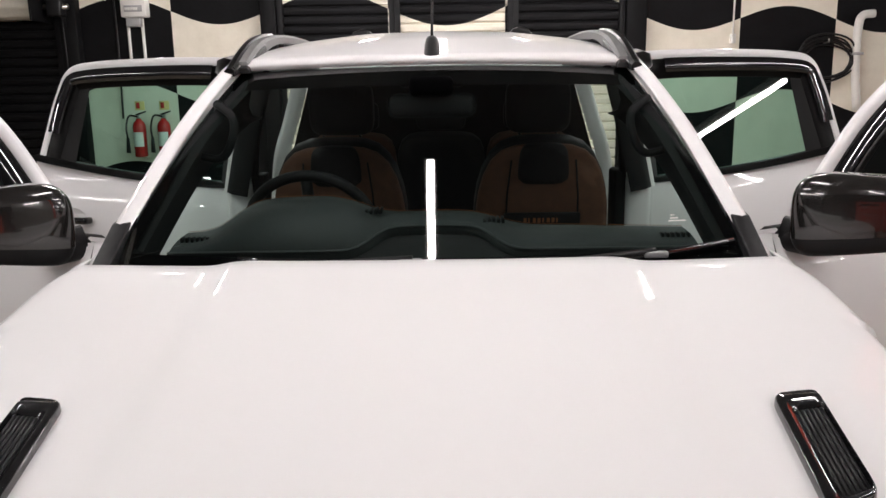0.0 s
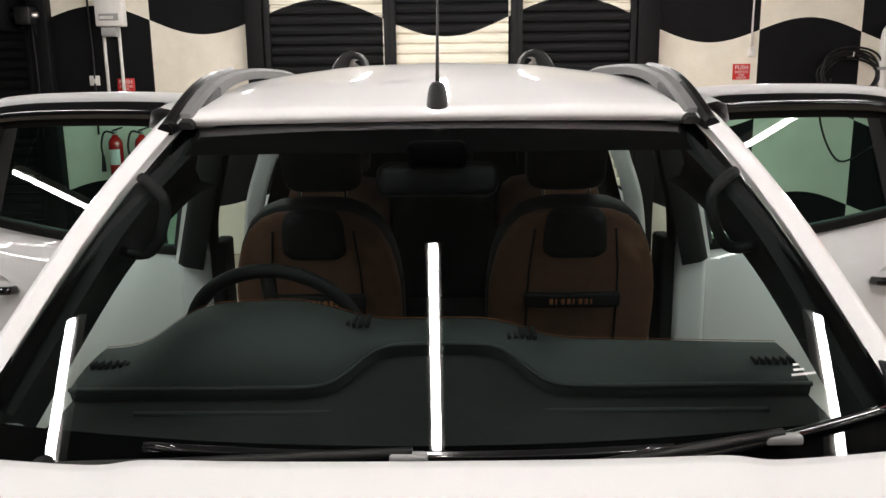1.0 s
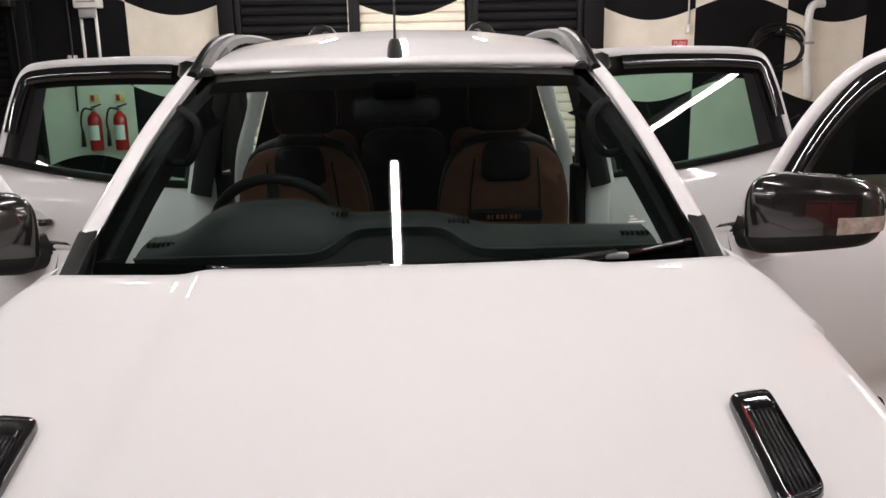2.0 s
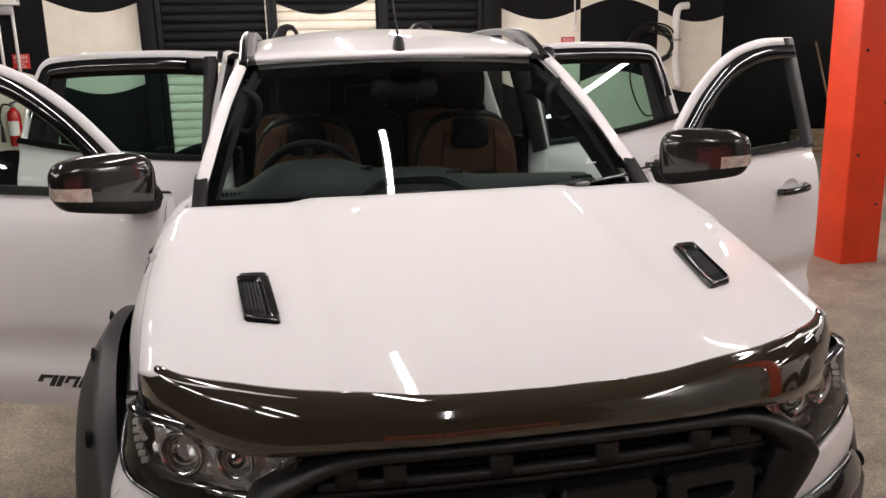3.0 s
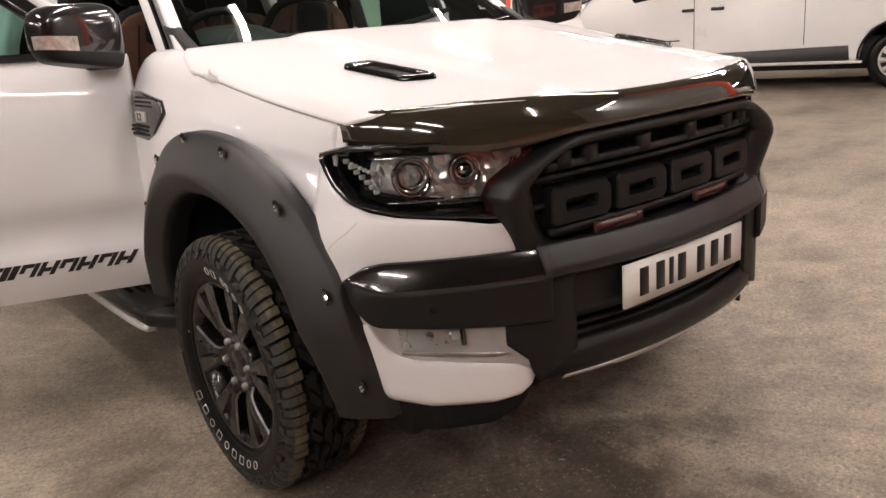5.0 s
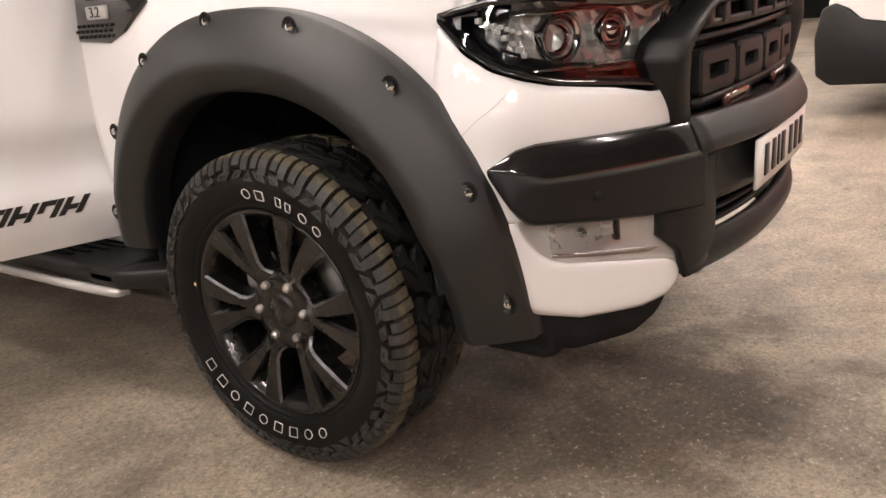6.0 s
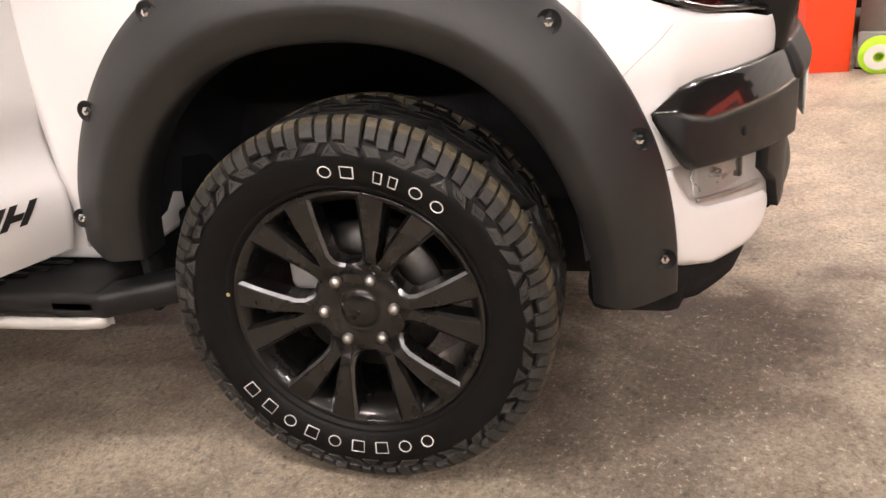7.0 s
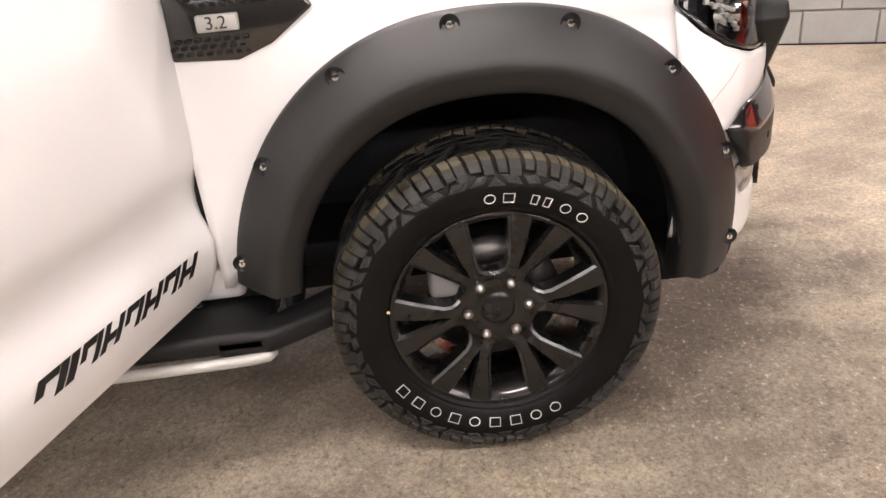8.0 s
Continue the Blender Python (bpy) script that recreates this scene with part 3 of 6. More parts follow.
part("backing", g_strip(-0.50, 0.50, lambda x: lin(abs(x), [(0, 1.0), (0.38, 0.99), (0.5, 0.92)]), lambda x: lin(abs(x), [(0, 0.755), (0.40, 0.77), (0.5, 0.90)]), -0.075, 24, 6, 0.01), UNDERBODY, grille)
for zc, hh, off in ((0.952, 0.008, -0.022), (0.925, 0.006, -0.040), (0.795, 0.010, -0.030), (0.86, 0.006, -0.045)):
    half = lin(zc, [(0.79, 0.41), (0.86, 0.45), (0.925, 0.45), (0.952, 0.425)])
    part("bar", g_strip(-half, half, lambda x: zc + hh, lambda x: zc - hh, off, 24, 2, 0.03), SATIN, grille)
for xc in (-0.375, -0.29, -0.10, 0.10, 0.29, 0.375):
    part("divider", g_strip(xc - 0.02, xc + 0.02, lambda x: 0.990, lambda x: 0.950, -0.020, 2, 3, 0.03), SATIN, grille)
# four broad raised blocks across the middle, each a framed plate
for xc in (-0.32, -0.107, 0.107, 0.32):
    outline = [(-0.096, 0.818), (-0.096, 0.892), (-0.088, 0.902), (0.080, 0.902), (0.096, 0.884), (0.096, 0.826), (0.082, 0.810), (-0.088, 0.810)]
    hole = [(-0.052, 0.844), (-0.052, 0.866), (-0.048, 0.870), (0.040, 0.870), (0.046, 0.864), (0.046, 0.848), (0.040, 0.842), (-0.048, 0.842)]
    P = []
    for (xo, zo), (xi, zi) in zip(outline, hole):
        P.append([(xc + x, g_face(xc + x, 0.9) - off, z) for x, z, off in ((xo, zo, -0.055), (xo, zo, -0.026), (xo * 0.96, zo + (0.856 - zo) * 0.08, -0.020), (xi * 1.08, zi + (zi - 0.856) * 0.12, -0.020), (xi, zi, -0.027), (xi, zi, -0.055))])
    part("raised_block", grid(np.array(P), True), SATIN, grille, smooth=False)
# honeycomb corners
for xc, zc in ((-0.375, 0.935), (0.375, 0.935), (-0.355, 0.800), (0.355, 0.800)):
    bm = None
    for r in range(3):
        for c in range(6):
            hx, hz = xc + (c - 2.5) * 0.019 + (r % 2) * 0.0095, zc + (r - 1) * 0.016
            y = g_face(hx, 0.9) + 0.050
            pts = [(hx + 0.0095 * math.sin(a), y, hz + 0.0095 * math.cos(a)) for a in [math.pi / 3 * q for q in range(7)]]
            bm = rod(pts, 0.0022, 4, bm)
    part("mesh", bm, MATTE, grille, "black honeycomb mesh")
for xc in (-0.20, 0.20):
    part("marker_lamp", g_strip(xc - 0.085, xc + 0.085, lambda x: 0.796, lambda x: 0.772, -0.018, 6, 2, 0.012), mat("smoked_red_lens", (0.10, 0.035, 0.03), 0.12, 0, 0.2, 30, coat=1.0), grille, "smoked reddish marker lamp")


# the rounded front corner: s runs from beside the grille to the wing, z is the height
def corner_pt(s, z, off=0.0):
    def at(q):
        xe = lin(z, [(0.42, 0.77), (0.55, 0.80), (0.74, 0.815), (0.88, 0.768), (0.96, 0.748), (1.05, 0.735)])
        if q <= 0.75:
            x = 0.44 + (xe - 0.44) * q / 0.75
            return Vector((x, front_y(x, z), z))
        k = (q - 0.75) / 0.25
        p0 = Vector((xe, front_y(xe, z), z))
        p2 = Vector((lin(z, [(0.42, 0.80), (0.55, 0.835), (0.74, 0.852), (0.9, 0.826), (1.0, 0.795), (1.06, 0.78)]), -0.42, z))
        d = (p0 - Vector((xe - 0.02, front_y(xe - 0.02, z), z)))
        p1 = p0 + d.normalized() * 0.07
        p1.x = min(p1.x, p2.x)
        return p0 * (1 - k) ** 2 + p1 * 2 * k * (1 - k) + p2 * k * k
    p = at(s)
    if off:
        t = at(min(1, s + 0.01)) - at(max(0, s - 0.01))
        p += Vector((t.y, -t.x, 0)).normalized() * off
    return p


def corner_sheet(s0, s1, bot, top, off=lambda s, z: 0.0, ns=40, nz=12, thick=0.006, shift=lambda z: 0.0):
    P = np.zeros((ns + 1, nz + 1, 3))
    for i in range(ns + 1):
        s = s0 + (s1 - s0) * i / ns
        for j in range(nz + 1):
            z = bot(s) + (top(s) - bot(s)) * j / nz
            q = s + shift(z) * (1 - i / ns)
            P[i, j] = corner_pt(q, z, off(q, z))
    bm = grid(P)
    bm.normal_update()
    bm.faces.ensure_lookup_table()
    if bm.faces[len(bm.faces) // 2].normal.y > 0:
        bmesh.ops.reverse_faces(bm, faces=bm.faces[:])
    if thick:
        bmesh.ops.solidify(bm, geom=bm.faces[:], thickness=thick)
    return bm


def corner_ring(outline, levels, centre):
    """A rim round an outline in (s, z): levels of (scale, offset)."""
    rows = []
    for k, off in levels:
        rows.append([corner_pt(min(1, max(0, centre[0] + (s - centre[0]) * k[0])), centre[1] + (z - centre[1]) * k[1], off) for s, z in outline])
    return grid(np.array(rows).transpose(1, 0, 2), True)


def shell_top(s):
    return lin(s, [(0, 0.842), (0.18, 0.843), (0.35, 0.860), (0.63, 0.878), (0.75, 0.893), (0.85, 0.912), (0.93, 0.945), (1.0, 0.995)])


def shell_bot(s):
    return lin(s, [(0.075, 0.452), (0.10, 0.428), (0.16, 0.408), (0.3, 0.400), (0.6, 0.411), (0.75, 0.435), (1, 0.48)])


def bulge(s, z):
    return 0.010 * math.sin(math.pi * min(1, max(0, (z - 0.765) / 0.125)))


def low_top(s):
    return lin(s, [(0.075, 0.455), (0.11, 0.478), (0.16, 0.490), (0.25, 0.500), (0.60, 0.534), (0.65, 0.545), (0.685, 0.562), (0.715, 0.590), (0.745, 0.631), (1, 0.632)])


def low_round(s, z):
    d = max(0.0, min(1.0, (z - shell_bot(s)) / 0.035))
    e = max(0.0, min(1.0, (s - 0.07) / 0.06))
    u = max(0.0, min(1.0, (low_top(s) - z) / 0.03))
    return 0.007 * math.sqrt(1 - (1 - d) ** 2) * math.sqrt(1 - (1 - e) ** 2) * (0.45 + 0.55 * math.sqrt(1 - (1 - u) ** 2)) - 0.002


def bumper_shell():
    bm = corner_sheet(0.10, 1.0, lambda s: 0.632, shell_top, bulge, 44, 16, shift=lambda z: max(0, z - 0.74) * 0.8)
    join(bm, corner_sheet(0.075, 1.0, shell_bot, low_top, low_round, 80, 12))
    return bm


both("bumper_corner", bumper_shell, WHITE, truck, "white bumper corner")
# valance drawn extra deep, so its black also stands for shade below the bumper
both("valance", lambda: corner_sheet(0.08, 0.985, lambda s: shell_bot(s) - lin(s, [(0, 0.03), (0.3, 0.070), (1, 0.095)]), lambda s: shell_bot(s) + 0.02, lambda s, z: -0.032, 30, 3, 0.008), UNDERBODY, truck, "black lower valance")
both("wing_gap", lambda: rod(arc_line([(0.803, -0.565, 0.874), (0.8225, -0.540, 0.848), (0.8385, -0.512, 0.826), (0.846, -0.485, 0.80)], 10), 0.0005, 5), GREYPVC, truck)


def band_top(s):
    return lin(s, [(0, 0.775), (0.68, 0.779), (0.74, 0.772), (0.815, 0.738)])


def band_bot(s):
    return lin(s, [(0, 0.585), (0.3, 0.601), (0.5, 0.612), (0.70, 0.625), (0.72, 0.630), (0.74, 0.643), (0.775, 0.682), (0.815, 0.728)])


def band_off(s, z):
    t, b = band_top(s), band_bot(s)
    up = max(0.0, min(1.0, (t - z) / 0.066)) ** 0.75
    dn = max(0.0, min(1.0, (z - b) / 0.010))
    return 0.008 + 0.030 * min(up, 1) * (0.30 + 0.70 * dn) * max(0.15, min(1, (0.83 - s) / 0.07))


def band_mid(s):
    return max(band_bot(s) + 0.0005, band_top(s) - lin(s, [(0, 0.066), (0.66, 0.066), (0.72, 0.048), (0.815, 0.001)]))


bands = both("bumper_band", lambda: corner_sheet(0.0, 0.815, band_mid, band_top, band_off, 44, 10, 0.02), BAND, truck, "dark grey gloss bumper wing")
both("bumper_band_face", lambda: corner_sheet(0.0, 0.814, band_bot, band_mid, band_off, 44, 10, 0.02), SATIN, truck, "satin black face below the gloss wing")
both("sensor", lambda: moved(lathe([(0, 0.001), (0, 0.009), (0.012, 0.010)], 20, "y"), Matrix.Translation(corner_pt(0.50, 0.669, 0.0395)) @ pose(0, 0, 0, 0, 0, 26)), UNDERBODY, truck)
both("fog_bezel", lambda: corner_sheet(0.10, 0.742, lambda s: low_top(s) - 0.004, lambda s: 0.635, lambda s, z: 0.001 - 0.018 * max(0, min(1, (z - low_top(s)) / 0.05)) * min(1, (0.76 - s) / 0.06) * min(1, max(0, (s - 0.08) / 0.2)), 60, 8, 0.004), SILVER, truck, "silver fog lamp bezel")
def fog_facet(s, z):
    """Broken mirror of the fog lamp."""
    bowl = max(0, 1 - ((s - 0.53) / 0.13) ** 2) * max(0, 1 - ((z - 0.587) / 0.032) ** 2)
    return -0.004 - 0.024 * bowl + 0.008 * noise.noise((s * 60, z * 160, 3.0))


def fog_lamp():
    bm = corner_sheet(0.40, 0.645, lambda s: 0.562 + 0.012 * max(0, (0.47 - s) / 0.07), lambda s: 0.612 + 0.02 * (s - 0.5), fog_facet, 14, 5, 0.002)
    return bm


both("fog_lamp", fog_lamp, REFLECTOR, truck, "clear fog lamp with a faceted reflector", False)
both("fog_rim", lambda: corner_sheet(0.385, 0.405, lambda s: 0.560, lambda s: 0.618, lambda s, z: 0.002, 2, 6, 0.012), LENSBLACK, truck, "black rim of the fog lamp")
both("fog_bulb", lambda: moved(lathe([(-0.020, 0.0005), (-0.018, 0.008), (-0.006, 0.011), (0.012, 0.011)], 20, "y"), Matrix.Translation(corner_pt(0.53, 0.587, -0.018)) @ pose(0, 0, 0, 0, 0, 30)), CHROME, truck)
both("fog_lens", lambda: corner_sheet(0.39, 0.652, lambda s: 0.558, lambda s: 0.616, lambda s, z: 0.006, 8, 4, 0), LENS, truck)
both("fog_trim", lambda: corner_sheet(0.20, 0.645, lambda s: lin(s, [(0.20, 0.521), (0.26, 0.518), (0.645, 0.549)]), lambda s: lin(s, [(0.20, 0.522), (0.26, 0.529), (0.645, 0.557)]), lambda s, z: 0.002, 20, 2, 0.004), STEEL, truck, "bright trim strip under the fog lamp")


# headlamps
def h_top(s):
    return lin(s, [(0, 1.022), (0.3, 1.030), (0.7, 1.035), (0.9, 1.032), (1.0, 1.016)])


def h_bot(s):
    return lin(s, [(0, 1.000), (0.05, 0.985), (0.10, 0.945), (0.17, 0.868), (0.20, 0.856), (0.35, 0.866), (0.63, 0.882), (0.75, 0.897), (0.85, 0.914), (0.93, 0.948), (1.0, 1.003)])


LAMP = [(s, h_top(s)) for s in np.linspace(0, 1, 30)] + [(s, h_bot(s)) for s in np.linspace(1, 0, 30)]
for side in (1, -1):
    def put(name, bm, material, parent, label="", smooth=True):
        if side < 0:
            bmesh.ops.scale(bm, vec=(-1, 1, 1), verts=bm.verts)
            bmesh.ops.reverse_faces(bm, faces=bm.faces[:])
        return part(name, bm, material, parent, label, smooth)
    lamp = put("headlamp", corner_sheet(0.02, 0.97, h_bot, h_top, lambda s, z: -0.085, 24, 6), LENSBLACK, truck, "clear headlamp with chrome reflectors in a black bezel")
    put("bezel", corner_ring(LAMP, [((1.02, 1.08), -0.012), ((1.01, 1.05), 0.006), ((0.995, 0.975), 0.006), ((0.965, 0.91), -0.003), ((0.955, 0.88), -0.03)], (0.5, 0.955)), GLOSSBLACK, lamp)
    put("lens", corner_sheet(0.015, 0.99, lambda s: h_bot(s) + 0.003, lambda s: h_top(s) - 0.003, lambda s, z: 0.001, 30, 6, 0), LENS, lamp)
    for sc, zc, r in ((0.62, 0.957, 0.046), (0.36, 0.962, 0.038)):
        c = corner_pt(sc, zc, -0.040)
        turn_ = Matrix.Translation(c) @ pose(0, 0, 0, 0, 0, 24)
        put("projector_ring", moved(lathe([(0.03, r), (-0.010, r * 1.02), (-0.012, r * 0.90), (0.000, r * 0.76)], 32, "y"), turn_), CHROME, lamp)
        put("projector", moved(lathe([(-0.014, 0.0005), (-0.011, r * 0.36), (0.0, r * 0.66), (0.012, r * 0.76)], 24, "y"), turn_), LENS if sc > 0.5 else CHROME, lamp)
    chance = random.Random(17)
    tilt = {}

    def facet(s, z):
        """Depth of the broken mirror behind the lens."""
        key = (round(s * 400), round(z * 400))
        if key not in tilt:
            tilt[key] = chance.uniform(-0.006, 0.006)
        near = min(1, max(0, (0.16 - s) / 0.09), 1)
        return -0.052 + 0.036 * near + tilt[key]
    put("reflector_bowl", corner_sheet(0.06, 0.84, lambda s: max(h_bot(s) + 0.012, 0.878 + 0.02 * s), lambda s: h_top(s) - 0.010, facet, 26, 9, 0.002), REFLECTOR, lamp, "faceted chrome reflector", False)
    for s0, s1, z0, z1, dp in ((0.20, 0.50, 0.893, 0.905, 0.030), (0.46, 0.72, 0.902, 0.912, 0.026), (0.16, 0.84, 1.005, 1.014, 0.028)):
        put("reflector_shelf", corner_sheet(s0, s1, lambda s: z0, lambda s: z1, lambda s, z: -dp + 1.4 * (z0 - z), 12, 2, 0.004), CHROME, lamp)
    put("reflector_shroud", corner_sheet(0.50, 0.86, lambda s: h_bot(s) + 0.010, lambda s: h_bot(s) + 0.034, lambda s, z: -0.030, 12, 3, 0.004), LENSBLACK, lamp)
    for k in range(2):
        put("light_guide", rod([corner_pt(0.225 - 0.02 * k, 0.885 + 0.01 * k, -0.016), corner_pt(0.115 - 0.02 * k, 0.985, -0.012)], 0.0022, 6), CHROME, lamp)
    leds = None
    for i in range(7):
        p = corner_pt(0.77 + 0.025 * i, 0.935 + 0.011 * i, -0.018)
        leds = box((p.x - 0.006, p.y - 0.005, p.z - 0.005), (p.x + 0.006, p.y + 0.005, p.z + 0.005), 0.001, 1, leds)
        p = corner_pt(0.80 + 0.02 * i, 0.975 + 0.004 * i, -0.022)
        leds = box((p.x - 0.005, p.y - 0.005, p.z - 0.004), (p.x + 0.005, p.y + 0.005, p.z + 0.004), 0.002, 1, leds)
    put("indicator", leds, PVC, lamp, "white lamp elements")

# centre of the bumper
def bar_off(x, z):
    return 0.010 + 0.036 * min(1, max(0, (0.783 - z) / 0.06)) ** 0.75 * min(1, max(0.25, (z - 0.69) / 0.016))


part("bumper_bar", strip(-0.47, 0.47, lambda x: 0.782, lambda x: 0.695, bar_off, 30, 12, 0.03), MATTE, truck, "satin black centre bumper bar")
part("bumper_centre", strip(-0.47, 0.47, lambda x: 0.70, lambda x: lin(abs(x), [(0, 0.575), (0.40, 0.585), (0.47, 0.60)]), lambda x, z: 0.006, 30, 6, 0.02), SATIN, truck)
both("bumper_cheek", lambda: strip(0.37, 0.545, lambda x: lin(x, [(0.37, 0.70), (0.46, 0.70), (0.50, 0.64), (0.545, 0.63)]), lambda x: lin(x, [(0.37, 0.50), (0.42, 0.46), (0.485, 0.44), (0.50, 0.50), (0.545, 0.545)]), lambda x, z: 0.008 + 0.016 * math.sin(math.pi * min(1, max(0, (x - 0.36) / 0.2))), 16, 12, 0.03), SATIN, truck)
part("intake", strip(-0.44, 0.44, lambda x: 0.60, lambda x: 0.505, lambda x, z: -0.05, 16, 4, 0.01), UNDERBODY, truck)
for zz in (0.575, 0.55, 0.525):
    part("intake_slat", strip(-0.42, 0.42, lambda x: zz + 0.004, lambda x: zz - 0.004, lambda x, z: -0.015, 16, 2, 0.03), SATIN, truck)
part("bumper_lip", strip(-0.46, 0.46, lambda x: 0.52, lambda x: 0.43, lambda x, z: 0.02 * math.sin(math.pi * min(1, max(0, (z - 0.43) / 0.09))), 30, 8, 0.03), SATIN, truck, "satin black lower lip")
part("skid_plate", strip(-0.40, 0.40, lambda x: 0.435, lambda x: lin(abs(x), [(0, 0.395), (0.2, 0.395), (0.24, 0.415), (0.40, 0.42)]), lambda x, z: 0.004 - 1.2 * max(0, 0.43 - z), 26, 4, 0.02), SILVER, truck, "silver skid plate edge")
# tray set low and shield added to block light and deepen the nose's shade
part("undertray", box((-0.54, -0.62, 0.30), (0.54, 0.3, 0.45), 0.04), UNDERBODY, truck)
part("splash_shield", box((-0.74, -0.60, 0.31), (0.74, -0.415, 0.40), 0.03), UNDERBODY, truck)

# number plate with plain bars in place of its characters
plate = part("number_plate", strip(-0.26, 0.26, lambda x: 0.692, lambda x: 0.58, lambda x, z: 0.026 + 0.8 * (front_y(x, z) - front_y(0, z)), 8, 2, 0.006), PLATE, truck, "white number plate with plain black bars")
for k, x in enumerate((-0.185, -0.12, -0.075, -0.03, 0.055, 0.12, 0.185)):
    w = 0.008 if k == 2 else 0.016
    part("bar", box((x - w, front_y(0, 0.64) + 0.2 * (front_y(x, 0.64) - front_y(0, 0.64)) - 0.0295, 0.60), (x + w, front_y(0, 0.64) + 0.2 * (front_y(x, 0.64) - front_y(0, 0.64)) - 0.024, 0.672), 0.001, 1), INK, plate)


# wheel-arch flares
def flare_x(y, z):
    x = 0.912 - (0.19 if y < 0 else 0.0) * y * y
    if y < 0:
        x -= 0.26 * max(0, 0.62 - z) * min(1, -y / 0.4)
    else:
        x -= 0.12 * max(0, 0.65 - z)
    return x


def sup(a, b, phi, p=2.25):
    c, s = math.cos(phi), math.sin(phi)
    return (math.copysign(abs(c) ** (2 / p), c) * a, math.copysign(abs(s) ** (2 / p), s) * b)


def flare_pt(phi, v):
    """phi runs from the rear foot over the top to the front foot; v from the outer edge to the inner lip."""
    ao, bo, ai, bi = 0.568, 0.664, 0.432, 0.500
    y0, z0 = sup(ao, bo, phi)
    y1, z1 = sup(ai, bi, phi)
    if phi > math.pi / 2:
        y0 = y0 * 1.026
    return y0 + (y1 - y0) * v, AX + z0 + (z1 - z0) * v


FLARE_PROFILE = [(0.0, -0.040), (0.0, -0.006), (0.02, 0.0), (0.15, 0.015), (0.35, 0.036), (0.52, 0.050), (0.60, 0.055), (0.66, 0.055), (0.72, 0.050), (0.85, 0.036), (0.96, 0.024), (1.0, 0.015), (1.0, -0.01), (0.985, -0.06)]


def flare_surface(y, z):
    """Half width of the flare's face at a place in side view."""
    best = min((math.hypot(a - y, b - z), v) for phi in np.linspace(0.15, 3.14, 90) for v in np.linspace(0.02, 0.6, 30) for a, b in [flare_pt(phi, v)])
    return flare_x(y, z) + lin(best[1], FLARE_PROFILE[1:])


def flare():
    P = np.zeros((73, len(FLARE_PROFILE), 3))
    for i in range(73):
        phi = radians(10 + (180.5 - 10) * i / 72)
        for j, (v, dx) in enumerate(FLARE_PROFILE):
            y, z = flare_pt(phi, v)
            tuck = 0.004 * min(1, max(0, -y / 0.3)) * lin(v, [(0, 1), (0.02, 1), (0.35, 0)])
            P[i, j] = (flare_x(y, z) + dx - tuck, y, z)
    return grid(P)


def arch_liner():
    P = np.zeros((41, 5, 3))
    for i in range(41):
        phi = radians(14 + 158 * i / 40)
        for j, (x, k) in enumerate([(0.875, 0.97), (0.86, 1.0), (0.75, 1.04), (0.62, 1.02), (0.50, 0.95)]):
            y, z = sup(0.44 * k, 0.55 * k, phi)
            P[i, j] = (x, y, AX + z)
    return grid(P)


for side in (1, -1):
    bm = flare()
    if side < 0:
        bmesh.ops.scale(bm, vec=(-1, 1, 1), verts=bm.verts)
    fl_ob = part("wheel_arch_flare", bm, FLARE, truck, "matte black bolt-on wheel arch flare")
    for yb, zb in ((0.064, 1.038), (-0.167, 1.017), (-0.378, 0.902), (-0.514, 0.706), (-0.558, 0.476), (0.289, 0.963), (0.454, 0.801), (0.537, 0.590)):
        x = flare_surface(yb, zb) - 0.003
        cup = moved(lathe([(0.0075, 0.020), (0.006, 0.017), (0.002, 0.014), (0.001, 0.002)], 16, "x"), Matrix.Translation((side * x, yb, zb)) @ pose(0, 0, 0, 0, 0 if side > 0 else 180, 0))
        part("bolt_pocket", cup, SATIN, fl_ob)
        head = moved(lathe([(0.0, 0.010), (0.008, 0.010), (0.012, 0.007), (0.013, 0.002)], 6, "x"), Matrix.Translation((side * x, yb, zb)) @ pose(0, 0, 0, 0, 0 if side > 0 else 180, 0))
        part("bolt", head, CHROME, fl_ob, smooth=False)
both("arch_liner", arch_liner, LINER, truck)
both("splash_panel", lambda: box((0.50, 0.455, 0.36), (0.868, 0.475, 0.74), 0.006), LINER, truck)
both("inner_arch", lambda: box((0.30, -0.50, 0.42), (0.52, 0.52, 1.0), 0.02), LINER, truck)


